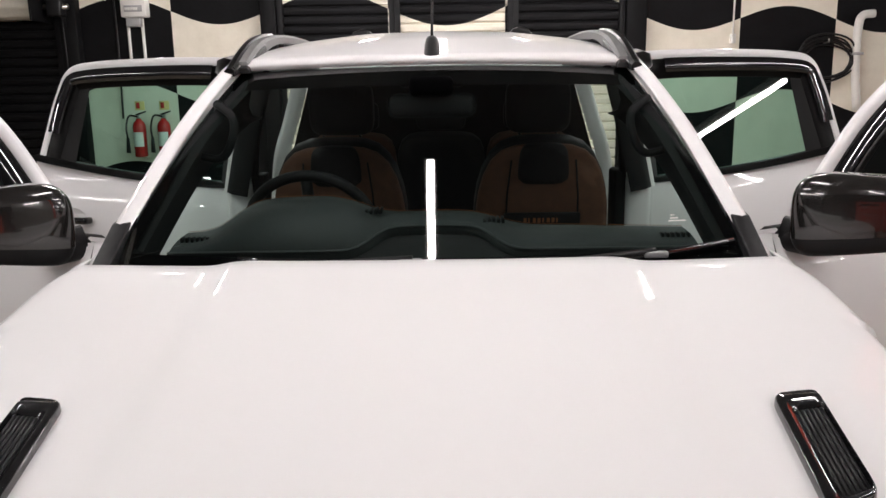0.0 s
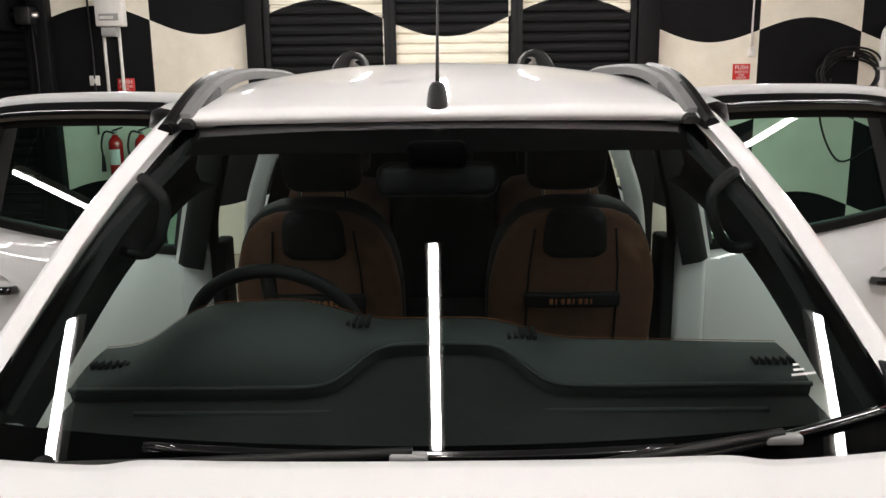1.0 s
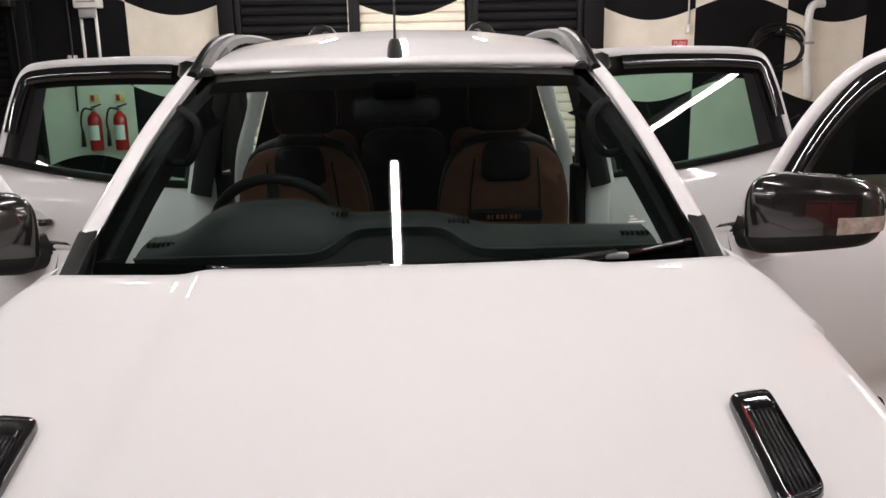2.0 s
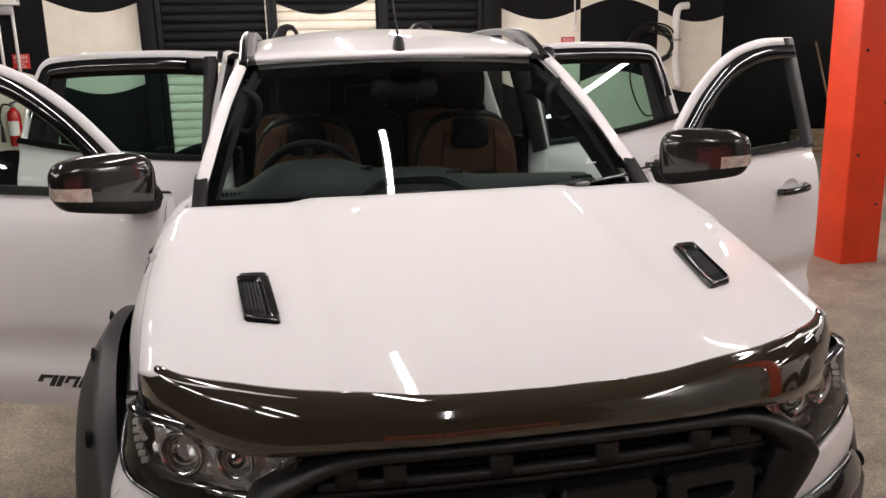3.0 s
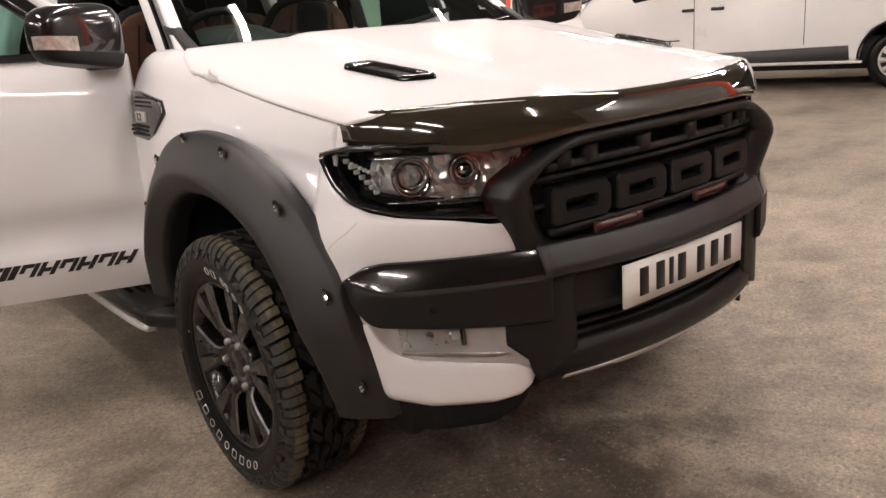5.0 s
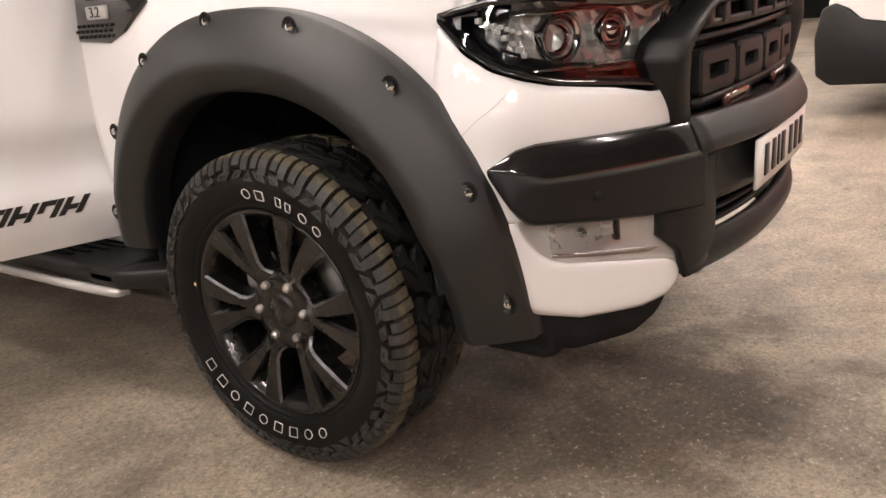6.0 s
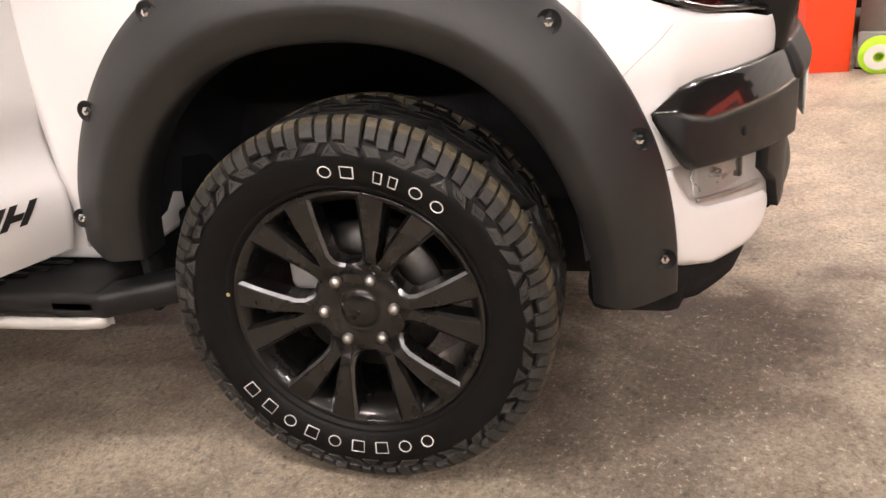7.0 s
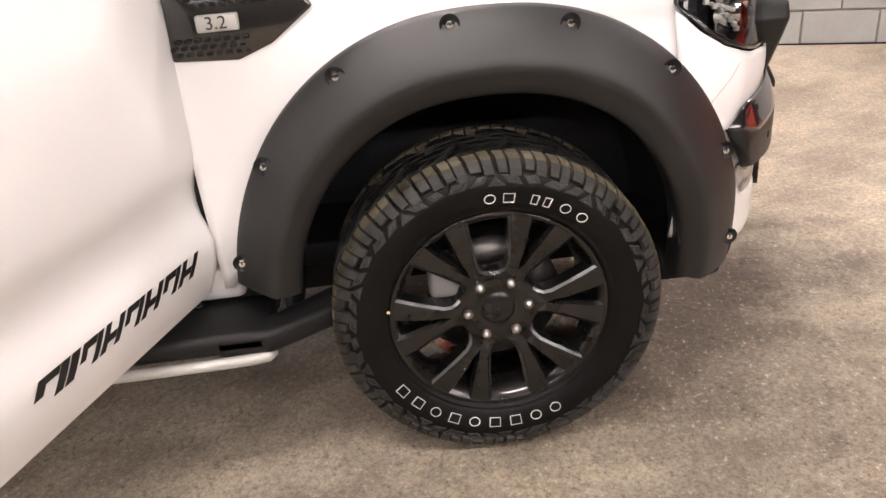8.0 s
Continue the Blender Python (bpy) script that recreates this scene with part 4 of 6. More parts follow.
# ---- wheels ----
def wheel(x, y, side):
    """Side -1 faces -x."""
    w = part("wheel", lathe([(-0.10, 0.222), (0.0, 0.205), (0.06, 0.212), (0.095, 0.226), (0.108, 0.238), (0.112, 0.246), (0.104, 0.248), (0.098, 0.236)], 72), ALLOY, truck, "dark twelve-spoke alloy wheel with an all-terrain tyre")
    w.matrix_basis = pose(x, y, AX, 0, 0, 0) @ Matrix.Diagonal((side, 1, 1, 1))
    half = [(0.098, 0.236), (0.110, 0.250), (0.124, 0.270), (0.131, 0.292), (0.132, 0.312), (0.128, 0.330), (0.119, 0.344), (0.104, 0.352), (0.07, 0.356), (0.0, 0.358)]
    part("tyre", lathe(half + [(-a, r) for a, r in half[::-1][1:]], 96), RUBBER, w, "black tyre with raised white outlined shapes")
    bm, crown = bmesh.new(), bmesh.new()

    def block(bm, prof, a0, a1, skew=0.0, base=0.020):
        """A tread block over an angle; prof is its crown in (across, radius)."""
        vs = []
        n = len(prof)
        for i, (xx, r) in enumerate(prof):
            sk = skew * i / (n - 1)
            inset = 0.0018 / r
            nx, nr = (0.75, 0.66) if r < 0.366 else (0.0, 1.0)
            xb = xx - math.copysign(base * nx, xx)
            vs.append([bm.verts.new((q, k * math.cos(aa), k * math.sin(aa))) for q, k, aa in ((xb, r - base * nr, a0 + sk), (xx, r, a0 + sk + inset), (xx, r, a1 + sk - inset), (xb, r - base * nr, a1 + sk))])
        for p, q in zip(vs, vs[1:]):
            for i in range(3):
                bm.faces.new((p[i], p[i + 1], q[i + 1], q[i]))
        bm.faces.new(vs[0])
        bm.faces.new(vs[-1][::-1])
    N = 20
    side_blocks = bmesh.new()
    for k in range(N):
        a, st = 2 * math.pi * k / N, 2 * math.pi / N
        for sg in (1, -1):
            o = 0 if sg > 0 else st / 2
            wob = 0.03 * math.sin(2.7 * k + sg)
            for q0, q1, inner, low, wide in ((0.02, 0.22, 0.080, 0.344, 0.129), (0.235, 0.46 + wob, 0.074, 0.336, 0.1315), (0.51 + wob, 0.73, 0.084, 0.349, 0.127), (0.745, 0.965, 0.078, 0.340, 0.130)):
                top = [(sg * inner, 0.3745), (sg * 0.100, 0.373), (sg * 0.113, 0.3675)]
                block(bm, top, a + o + st * q0, a + o + st * q1, st * 0.05)
                block(side_blocks, [(sg * 0.1132, 0.3673), (sg * 0.120, 0.3605), (sg * 0.1265, 0.351), (sg * wide, low)], a + o + st * (q0 + 0.05), a + o + st * (q1 + 0.05), st * 0.03)
            block(crown, [(sg * 0.034, 0.374), (sg * 0.050, 0.3742), (sg * 0.066, 0.374)], a + o + st * 0.05, a + o + st * 0.30, -st * 0.30)
            block(crown, [(sg * 0.038, 0.374), (sg * 0.068, 0.374)], a + o + st * 0.37, a + o + st * 0.60, st * 0.16)
            block(crown, [(sg * 0.034, 0.374), (sg * 0.062, 0.374)], a + o + st * 0.70, a + o + st * 0.98, -st * 0.30)
            block(crown, [(sg * 0.003, 0.3745), (sg * 0.027, 0.3745)], a + o + st * 0.04, a + o + st * 0.42, -st * 0.22)
            block(crown, [(sg * 0.005, 0.3745), (sg * 0.024, 0.3745)], a + o + st * 0.52, a + o + st * 0.92, st * 0.20)
    tagged(part("shoulder_tread", bm, TREAD, w, "dusty tan edge of the shoulder blocks", smooth=False), kind="stuff")
    tagged(part("side_block", side_blocks, SIDEBLOCK, w, "dark grey stepped side blocks", smooth=False), kind="stuff")
    tagged(part("tread", crown, CROWN, w, "black interlocking tread blocks", smooth=False), kind="stuff")
    # slanted pads in relief where the side wall meets the shoulder
    bm = bmesh.new()

    def pad(corners):
        """A raised flat pad with sloping edges; corners in (radius, angle)."""
        mr = sum(r for r, q in corners) / len(corners)
        mq = sum(q for r, q in corners) / len(corners)
        rings = []
        for shrink, lift in ((1.0, -0.002), (0.92, 0.0036), (0.5, 0.0034), (0.42, 0.0012)):
            ring = []
            for r, q in corners:
                rr, qq = mr + (r - mr) * shrink, mq + (q - mq) * shrink
                ring.append(bm.verts.new((lift + lin(rr, [(0.30, 0.1315), (0.312, 0.132), (0.330, 0.1288), (0.344, 0.122), (0.352, 0.117)]), rr * math.cos(qq), rr * math.sin(qq))))
            rings.append(ring)
        for p, q in zip(rings, rings[1:]):
            for i in range(len(p)):
                j = (i + 1) % len(p)
                bm.faces.new((p[i], p[j], q[j], q[i]))
        bm.faces.new(rings[-1])
    for k in range(N // 2):
        a, st = 4 * math.pi * k / N, 4 * math.pi / N
        for shape in (((0.322, 0.02), (0.336, 0.08), (0.336, 0.27), (0.318, 0.20)), ((0.319, 0.25), (0.338, 0.34), (0.340, 0.46), (0.322, 0.40)), ((0.316, 0.44), (0.338, 0.52), (0.316, 0.62)), ((0.340, 0.57), (0.322, 0.65), (0.318, 0.80), (0.336, 0.74)), ((0.336, 0.80), (0.320, 0.86), (0.324, 0.98), (0.338, 0.94))):
            pad([(r, a + st * q) for r, q in shape])
    tagged(part("side_rib", bm, SIDEBLOCK, w, smooth=False), kind="stuff")
    part("rim_guard", lathe([(0.112, 0.250), (0.1155, 0.254), (0.118, 0.258), (0.1165, 0.262), (0.120, 0.264)], 96), RUBBER, w)

    # raised outlined shapes round the side wall in place of the maker's words
    def ring_shape(deg, wide, kind):
        a0 = radians(deg)
        h = 0.0108
        pts = []
        outline = [(-1, -1), (-1, 1), (1, 1), (1, -1)] if kind else [(math.cos(q), math.sin(q)) for q in [2 * math.pi * i / 12 for i in range(12)]]
        for u, v in outline + outline[:1]:
            r = 0.287 + v * h
            aa = a0 + u * wide / 2 / 0.288
            pts.append((0.1302 + (r - 0.288) * 0.25 + 0.001, -r * math.cos(aa), r * math.sin(aa)))
        part("outlined_mark", rod(pts, 0.0011, 5), LETTERWHITE, w)
        part("outlined_mark", rod([(p[0], p[1] * 0.995 + q[1] * 0.005, p[2]) for p, q in zip(pts[:2], pts[1:3])], 0.0014, 4), LETTERWHITE, w)
    for i, (d, k) in enumerate(((92, 0), (84, 1), (73, 1), (67.5, 1), (59, 0), (50.5, 0))):
        ring_shape(d, 0.014 if i in (2, 3) else 0.023, k)
    for i, k in enumerate((0, 0, 1, 1, 0, 1, 0, 1, 1)):
        ring_shape(-66 - 9.9 * i, 0.025, k)
    # spokes
    for k in range(6):
        ax = radians(3.5 + 60 * k)
        for sg in (1, -1):
            rows = []
            for ua, ul, va, vl, xo in ((0.092, 0.006, 0.050, 0.0, 0.085), (0.096, 0.018, 0.080, 0.0, 0.089), (0.104, 0.0265, 0.108, 0.0, 0.097), (0.120, 0.0325, 0.130, 0.001, 0.102), (0.155, 0.037, 0.155, 0.004, 0.105), (0.200, 0.041, 0.195, 0.013, 0.1085), (0.238, 0.044, 0.238, 0.022, 0.109)):
                tu = ax + sg * radians(30)
                A = Vector((-(ua * math.cos(tu) + sg * ul * math.sin(tu)), ua * math.sin(tu) - sg * ul * math.cos(tu)))
                B = Vector((-(va * math.cos(ax) - sg * vl * math.sin(ax)), va * math.sin(ax) + sg * vl * math.cos(ax)))
                wd = max(0.006, (B - A).length)
                ca, cb = min(0.4, 0.0065 / wd), (min(0.4, 0.006 / wd) if vl > 0 else 0.0)
                row = []
                for t, dx in ((0, -0.045), (0, -0.0065), (ca * 0.9, -0.0012), (ca * 1.3, 0.0), (1 - cb, 0.0), (1, -0.010 if cb else 0.0), (1, -0.045)):
                    p = A.lerp(B, t)
                    row.append((xo + dx, p.x, p.y))
                rows.append(row)
            sp = part("spoke", grid(np.array(rows)), ALLOY, w, smooth=False)
            # strip over the chamfer that carries its glint in a brighter metal
            part("spoke_edge_glint", grid(np.array([[(r[1][0] + 0.0012, r[1][1], r[1][2]), (r[2][0] + 0.0012, r[2][1], r[2][2])] for r in rows])), EDGEGLINT, sp, "chamfered spoke edge with its glint put in as brighter metal")
        ny, nz = -0.0699 * math.cos(ax), 0.0699 * math.sin(ax)
        part("wheel_nut", moved(lathe([(0.070, 0.0115), (0.095, 0.0115), (0.101, 0.008), (0.103, 0.001)], 12), pose(0, ny, nz)), STEEL, w, "bright steel wheel nut")
        part("nut_seat", moved(lathe([(0.085, 0.018), (0.0865, 0.0165), (0.079, 0.0135), (0.07, 0.0125)], 16), pose(0, ny, nz)), LENSBLACK, w)
    part("hub", lathe([(0.05, 0.096), (0.079, 0.096), (0.087, 0.088), (0.088, 0.046), (0.083, 0.040), (0.088, 0.038), (0.092, 0.030), (0.094, 0.001)], 36), ALLOY, w, "dark centre cap")
    part("valve", rod([(0.10, 0.205, 0.02), (0.115, 0.20, 0.02)], 0.004, 6), SATIN, w)
    part("yellow_dot", moved(lathe([(0.0, 0.001), (0.0, 0.004)], 10), pose(0.1262, 0.2465, 0.045)), SIGNYEL, w)
    part("brake_disc", lathe([(0.02, 0.06), (0.03, 0.07), (0.03, 0.155), (0.01, 0.155)], 48), DISC, w)
    part("caliper", box((-0.01, 0.06, 0.02), (0.055, 0.15, 0.12), 0.015), GREYPVC, w)
    return w


for wx, wy, sg in ((-0.812, 0, -1), (0.812, 0, 1), (-0.80, 3.22, -1), (0.80, 3.22, 1)):
    wheel(wx, wy, sg)

# ---- cab ----
SCREEN_BOW = 0.10


def screen_pt(u, v):
    """Windscreen surface: u from side to side, v from the base to the top."""
    xb, xt = 0.715, 0.592
    x = u * (xb + (xt - xb) * v)
    y = (0.315 + SCREEN_BOW * abs(u) ** 2.0) * (1 - v) + (1.02 + 0.13 * abs(u) ** 2.0) * v - (0.05 - 0.012 * u * u) * math.sin(math.pi * v)
    z = 1.245 * (1 - v) + (1.698 - 0.012 * abs(u) ** 2) * v + 0.01 * math.sin(math.pi * v)
    return x, y, z


def screen_grid(us, vs, off=0.0):
    return grid(np.array([[(lambda p: (p[0], p[1] - off * 0.55, p[2] + off * 0.83))(screen_pt(u, v)) for v in vs] for u in us]))


screen = part("windscreen", screen_grid(np.linspace(-1, 1, 41), np.linspace(0, 1, 25)), WINDSHIELD, truck, "clear curved windscreen reflecting ceiling tubes")
screen.visible_shadow = False
for us, vs in ((np.linspace(-1, 1, 41), np.linspace(0, 0.075, 3)), (np.linspace(-1, 1, 41), np.linspace(0.875, 1.0, 5)), (np.linspace(-1, -0.955, 4), np.linspace(0.07, 0.935, 20)), (np.linspace(0.955, 1, 4), np.linspace(0.07, 0.935, 20))):
    part("black_border", screen_grid(us, vs, -0.004), FRIT, screen)
# small print etched in the corner of the glass, as bars
for k, (u0, u1, v) in enumerate(((0.800, 0.815, 0.198), (0.795, 0.822, 0.186), (0.785, 0.845, 0.175))):
    part("etched_bar", screen_grid(np.linspace(u0, u1, 3), np.linspace(v, v + 0.005, 2), 0.002), LETTERWHITE, screen)

part("scuttle", grid(np.array([[(x, 0.325 + 0.11 * abs(x) ** 2 * 1.6 + dy, 1.232 + dz - 0.02 * abs(x)) for dy, dz in ((-0.06, -0.02), (-0.02, 0.0), (0.02, 0.004), (0.06, 0.008))] for x in np.linspace(-0.75, 0.75, 31)])), SATIN, truck, "black plastic scuttle panel")


def wiper(pivot, joint, b0, b1, v0, v1):
    """Arm from a pivot at the scuttle to a joint on its blade, which lies low on the glass."""
    def on(x, v, up):
        p = screen_pt(x / 0.705, v)
        return (x, p[1] - 0.55 * up, p[2] + 0.83 * up)
    vj = v0 + (v1 - v0) * (joint - b0) / (b1 - b0)
    arm = part("wiper_arm", rod([on(pivot, -0.02, 0.012), on(pivot * 0.6 + joint * 0.4, vj * 0.25, 0.018), on(joint, vj, 0.024)], [0.013, 0.010, 0.007], 8), SATIN, truck, "black wiper arm")
    part("blade", rod([on(b0 + (b1 - b0) * i / 13, v0 + (v1 - v0) * i / 13, 0.012) for i in range(14)], 0.008, 6), GLOSSBLACK, arm)
    part("pivot_cap", rod([on(pivot, -0.02, -0.01), on(pivot, -0.02, 0.026)], 0.017, 12), SATIN, arm)


wiper(-0.55, -0.03, -0.41, 0.33, 0.045, 0.04)
wiper(0.05, 0.49, 0.35, 0.68, 0.02, 0.075)
for wx, wv in ((-0.035, 0.05), (0.49, 0.05)):
    p = screen_pt(wx / 0.7, wv)
    part("washer_block", box((wx - 0.026, p[1] - 0.03, p[2] + 0.002), (wx + 0.026, p[1] - 0.012, p[2] + 0.016), 0.004), GREYPVC, truck, "grey plastic wiper clip")


def pillar_bar(pts, w, d, lean=(1, 0, 0)):
    """A body pillar: a rounded bar along a line, w wide to the side and d deep."""
    line = arc_line(pts, 22)
    prof = [(-0.5, -0.5), (-0.5, 0.2), (-0.3, 0.5), (0.3, 0.5), (0.5, 0.2), (0.5, -0.5)]
    P = np.zeros((len(line), len(prof), 3))
    for i, p in enumerate(line):
        dvec = (Vector(line[min(i + 1, 21)]) - Vector(line[max(i - 1, 0)])).normalized()
        out = Vector((1, -0.15, 0.25)).normalized()
        out = (out - dvec * out.dot(dvec)).normalized()
        side = dvec.cross(out)
        for j, (a, b) in enumerate(prof):
            P[i, j] = Vector(p) + side * (a * w) + out * (b * d)
    return grid(P)


both("a_pillar", lambda: pillar_bar([(0.785, 0.30, 1.16), (0.736, 0.46, 1.27), (0.661, 0.80, 1.52), (0.597, 1.10, 1.69), (0.585, 1.28, 1.722)], 0.030, 0.038), WHITE, truck, "white windscreen pillar")
both("a_pillar_trim", lambda: pillar_bar([(0.705, 0.53, 1.235), (0.632, 0.83, 1.465), (0.565, 1.06, 1.590), (0.545, 1.20, 1.615)], 0.125, 0.05), PILLARTRIM, truck, "dark grey windscreen pillar trim")
both("aperture_flange", lambda: pillar_bar([(0.790, 0.42, 1.12), (0.752, 0.55, 1.235), (0.676, 0.89, 1.485), (0.622, 1.19, 1.65), (0.618, 1.42, 1.69)], 0.06, 0.03), WHITE, truck, "white painted door aperture")
both("aperture_seal", lambda: rod(arc_line([(0.79, 0.42, 1.15), (0.750, 0.535, 1.262), (0.674, 0.875, 1.512), (0.618, 1.16, 1.68)], 18), 0.008, 6), SEAL, truck)
both("corner_trim", lambda: prism([(0.34, 1.235), (0.50, 1.25), (0.575, 1.345), (0.52, 1.335)], 0.70, 0.742, 0.004, "x"), SATIN, truck)


def roof_z(x, y):
    c = interp(y, [(1.0, 1.692), (1.04, 1.703), (1.12, 1.722), (1.25, 1.750), (1.4, 1.777), (1.8, 1.820), (2.4, 1.828), (2.75, 1.79)])
    a = abs(x)
    rib = 0.004 * math.cos(a * 24) if 1.25 < y < 2.65 and a < 0.5 else 0
    return c - lin(y, [(1.1, 0.03), (1.5, 0.05), (2.4, 0.065), (2.75, 0.05)]) * (a / 0.6) ** 2.5 - (max(0, a - 0.57) / 0.07) ** 2 * 0.06 + rib * 0.2


def roof():
    P = np.zeros((45, 31, 3))
    for i in range(45):
        u = -1 + 2 * i / 44
        for j in range(31):
            v = j / 30
            y0 = 1.022 + 0.128 * abs(u) ** 2.0
            y = y0 + (2.72 - y0) * v
            x = u * interp(y, [(1.0, 0.60), (1.5, 0.645), (2.2, 0.645), (2.75, 0.62)])
            lip = roof_z(x, y0) - (1.6995 - 0.012 * u * u)
            P[i, j] = (x, y, roof_z(x, y) - lip * math.exp(-(y - y0) / 0.015))
    return thicken(grid(P), -0.02)


part("roof", roof(), WHITE, truck, "white cab roof")
part("headlining", grid(np.array([[(x, y, 1.665 + 0.03 * (1 - (x / 0.6) ** 2)) for y in np.linspace(1.12, 2.65, 8)] for x in np.linspace(-0.6, 0.6, 9)])), TRIM, truck)
both("cant_rail", lambda: pillar_bar([(0.625, 1.15, 1.70), (0.665, 1.5, 1.72), (0.672, 2.2, 1.72), (0.65, 2.70, 1.70)], 0.06, 0.06), WHITE, truck)
both("b_pillar", lambda: box((0.70, 1.66, 0.55), (0.80, 1.80, 1.30), 0.02), WHITE, truck)
both("b_pillar_trim", lambda: box((0.66, 1.67, 0.55), (0.705, 1.79, 1.32), 0.01), TRIM, truck)
both("b_pillar_outer", lambda: pillar_bar([(0.80, 1.73, 1.25), (0.75, 1.74, 1.5), (0.69, 1.75, 1.71)], 0.09, 0.05), WHITE, truck)
both("b_pillar_upper", lambda: pillar_bar([(0.765, 1.71, 1.25), (0.71, 1.72, 1.5), (0.655, 1.73, 1.71)], 0.17, 0.08), TRIM, truck)
both("c_pillar", lambda: pillar_bar([(0.83, 2.62, 0.9), (0.80, 2.64, 1.28), (0.73, 2.62, 1.5), (0.66, 2.58, 1.71)], 0.14, 0.07), WHITE, truck)
both("sill", lambda: box((0.68, 0.56, 0.46), (0.835, 2.65, 0.56), 0.02), WHITE, truck, "white body sill")
both("hinge_pillar", lambda: box((0.70, 0.44, 0.5), (0.835, 0.60, 1.22), 0.02), WHITE, truck)
part("cab_floor", box((-0.75, 0.3, 0.48), (0.75, 2.7, 0.54), 0.01), TRIM, truck)
part("rear_bulkhead", prism([(-0.78, 0.5), (0.78, 0.5), (0.76, 1.28), (0.64, 1.69), (-0.64, 1.69), (-0.76, 1.28)], 2.68, 2.72), TRIM, truck)
part("firewall", box((-0.72, 0.42, 0.5), (0.72, 0.46, 1.2)), TRIM, truck)
both("seat_belt", lambda: rod(arc_line([(0.66, 1.70, 1.60), (0.69, 1.68, 1.35), (0.70, 1.72, 1.0)], 10), 0.014, 6), SEATDARK, truck)
both("pillar_grab_handle", lambda: rod(arc_line([(0.625, 0.85, 1.462), (0.585, 0.86, 1.452), (0.560, 0.86, 1.466), (0.545, 0.86, 1.495), (0.536, 0.865, 1.530), (0.538, 0.87, 1.560), (0.558, 0.88, 1.582), (0.590, 0.90, 1.60)], 18), 0.0115, 8), TRIM, truck)

# roof rails
RAIL_TOP = [(1.06, 1.692), (1.15, 1.730), (1.25, 1.767), (1.36, 1.795), (1.5, 1.815), (1.7, 1.830), (2.0, 1.836), (2.3, 1.832), (2.52, 1.812), (2.66, 1.775)]
RAIL_LOW = [(1.06, 1.680), (1.15, 1.692), (1.25, 1.720), (1.36, 1.756), (1.5, 1.784), (1.7, 1.800), (2.0, 1.806), (2.3, 1.802), (2.52, 1.770), (2.66, 1.740)]


def rail_piece(sg, y0, y1, x0, x1, lift=0.0, low=None, n=24):
    """A length of the arch between two sides, closed all round."""
    P = []
    for y in np.linspace(y0, y1, n):
        zt = interp(y, RAIL_TOP) + lift
        zb = interp(y, RAIL_LOW) if low is None else low(y)
        P.append([(sg * x, y, z) for x, z in ((x0, zb), (x0, zt - 0.008), (x0 + 0.008, zt), (x1 - 0.008, zt), (x1, zt - 0.008), (x1, zb), (x0, zb))])
    bm = grid(np.array(P))
    bmesh.ops.remove_doubles(bm, verts=bm.verts, dist=0.0005)
    bmesh.ops.holes_fill(bm, edges=bm.edges)
    bmesh.ops.recalc_face_normals(bm, faces=bm.faces)
    return bm


for sg in (1, -1):
    rail = part("roof_rail", rail_piece(sg, 1.12, 2.66, 0.548, 0.590), RAILGREY, truck, "silver-grey roof rail with black feet", smooth=False)
    part("edge_strip", rail_piece(sg, 1.055, 1.62, 0.576, 0.606, 0.006, lambda y: 1.675 + 0.17 * (y - 1.06) + 0.06 * max(0, y - 1.2)), RAILFOOT, rail, "black curved edge strip", smooth=False)
    part("rail_foot", rail_piece(sg, 1.10, 1.34, 0.543, 0.580, -0.010, lambda y: 1.680 + 0.10 * (y - 1.06)), MATTE, rail, "dark grey foot cover", smooth=False)
    part("rail_foot", rail_piece(sg, 2.46, 2.68, 0.543, 0.596, 0.003, lambda y: 1.74), RAILFOOT, rail, "black rear foot", smooth=False)
aerial = part("aerial", lathe([(-0.004, 0.033), (0.01, 0.032), (0.035, 0.028), (0.050, 0.023), (0.058, 0.015), (0.060, 0.002)], 20, "z"), SATIN, truck, "black roof aerial")
aerial.matrix_basis = pose(0, 1.075, 1.722) @ Matrix.Diagonal((0.75, 1.3, 1, 1))
part("mast", rod([(0, 0.0, 0.05), (0, 0.10, 0.20), (0, 0.30, 0.55)], [0.006, 0.004, 0.002], 6), SATIN, aerial)

# load bed with a white canopy behind the cab
part("load_bed", prism([(2.74, 0.62), (2.74, 1.28), (4.42, 1.28), (4.42, 0.62), (3.72, 0.62), (3.66, 0.82), (3.22, 0.96), (2.78, 0.82)], -0.86, 0.86, 0.02, "x"), WHITE, truck, "white load bed")
part("canopy", prism([(2.76, 1.285), (2.84, 1.74), (3.0, 1.79), (4.2, 1.76), (4.36, 1.30)], -0.70, 0.70, 0.05, "x"), WHITE, truck, "white hard-top canopy over the bed")


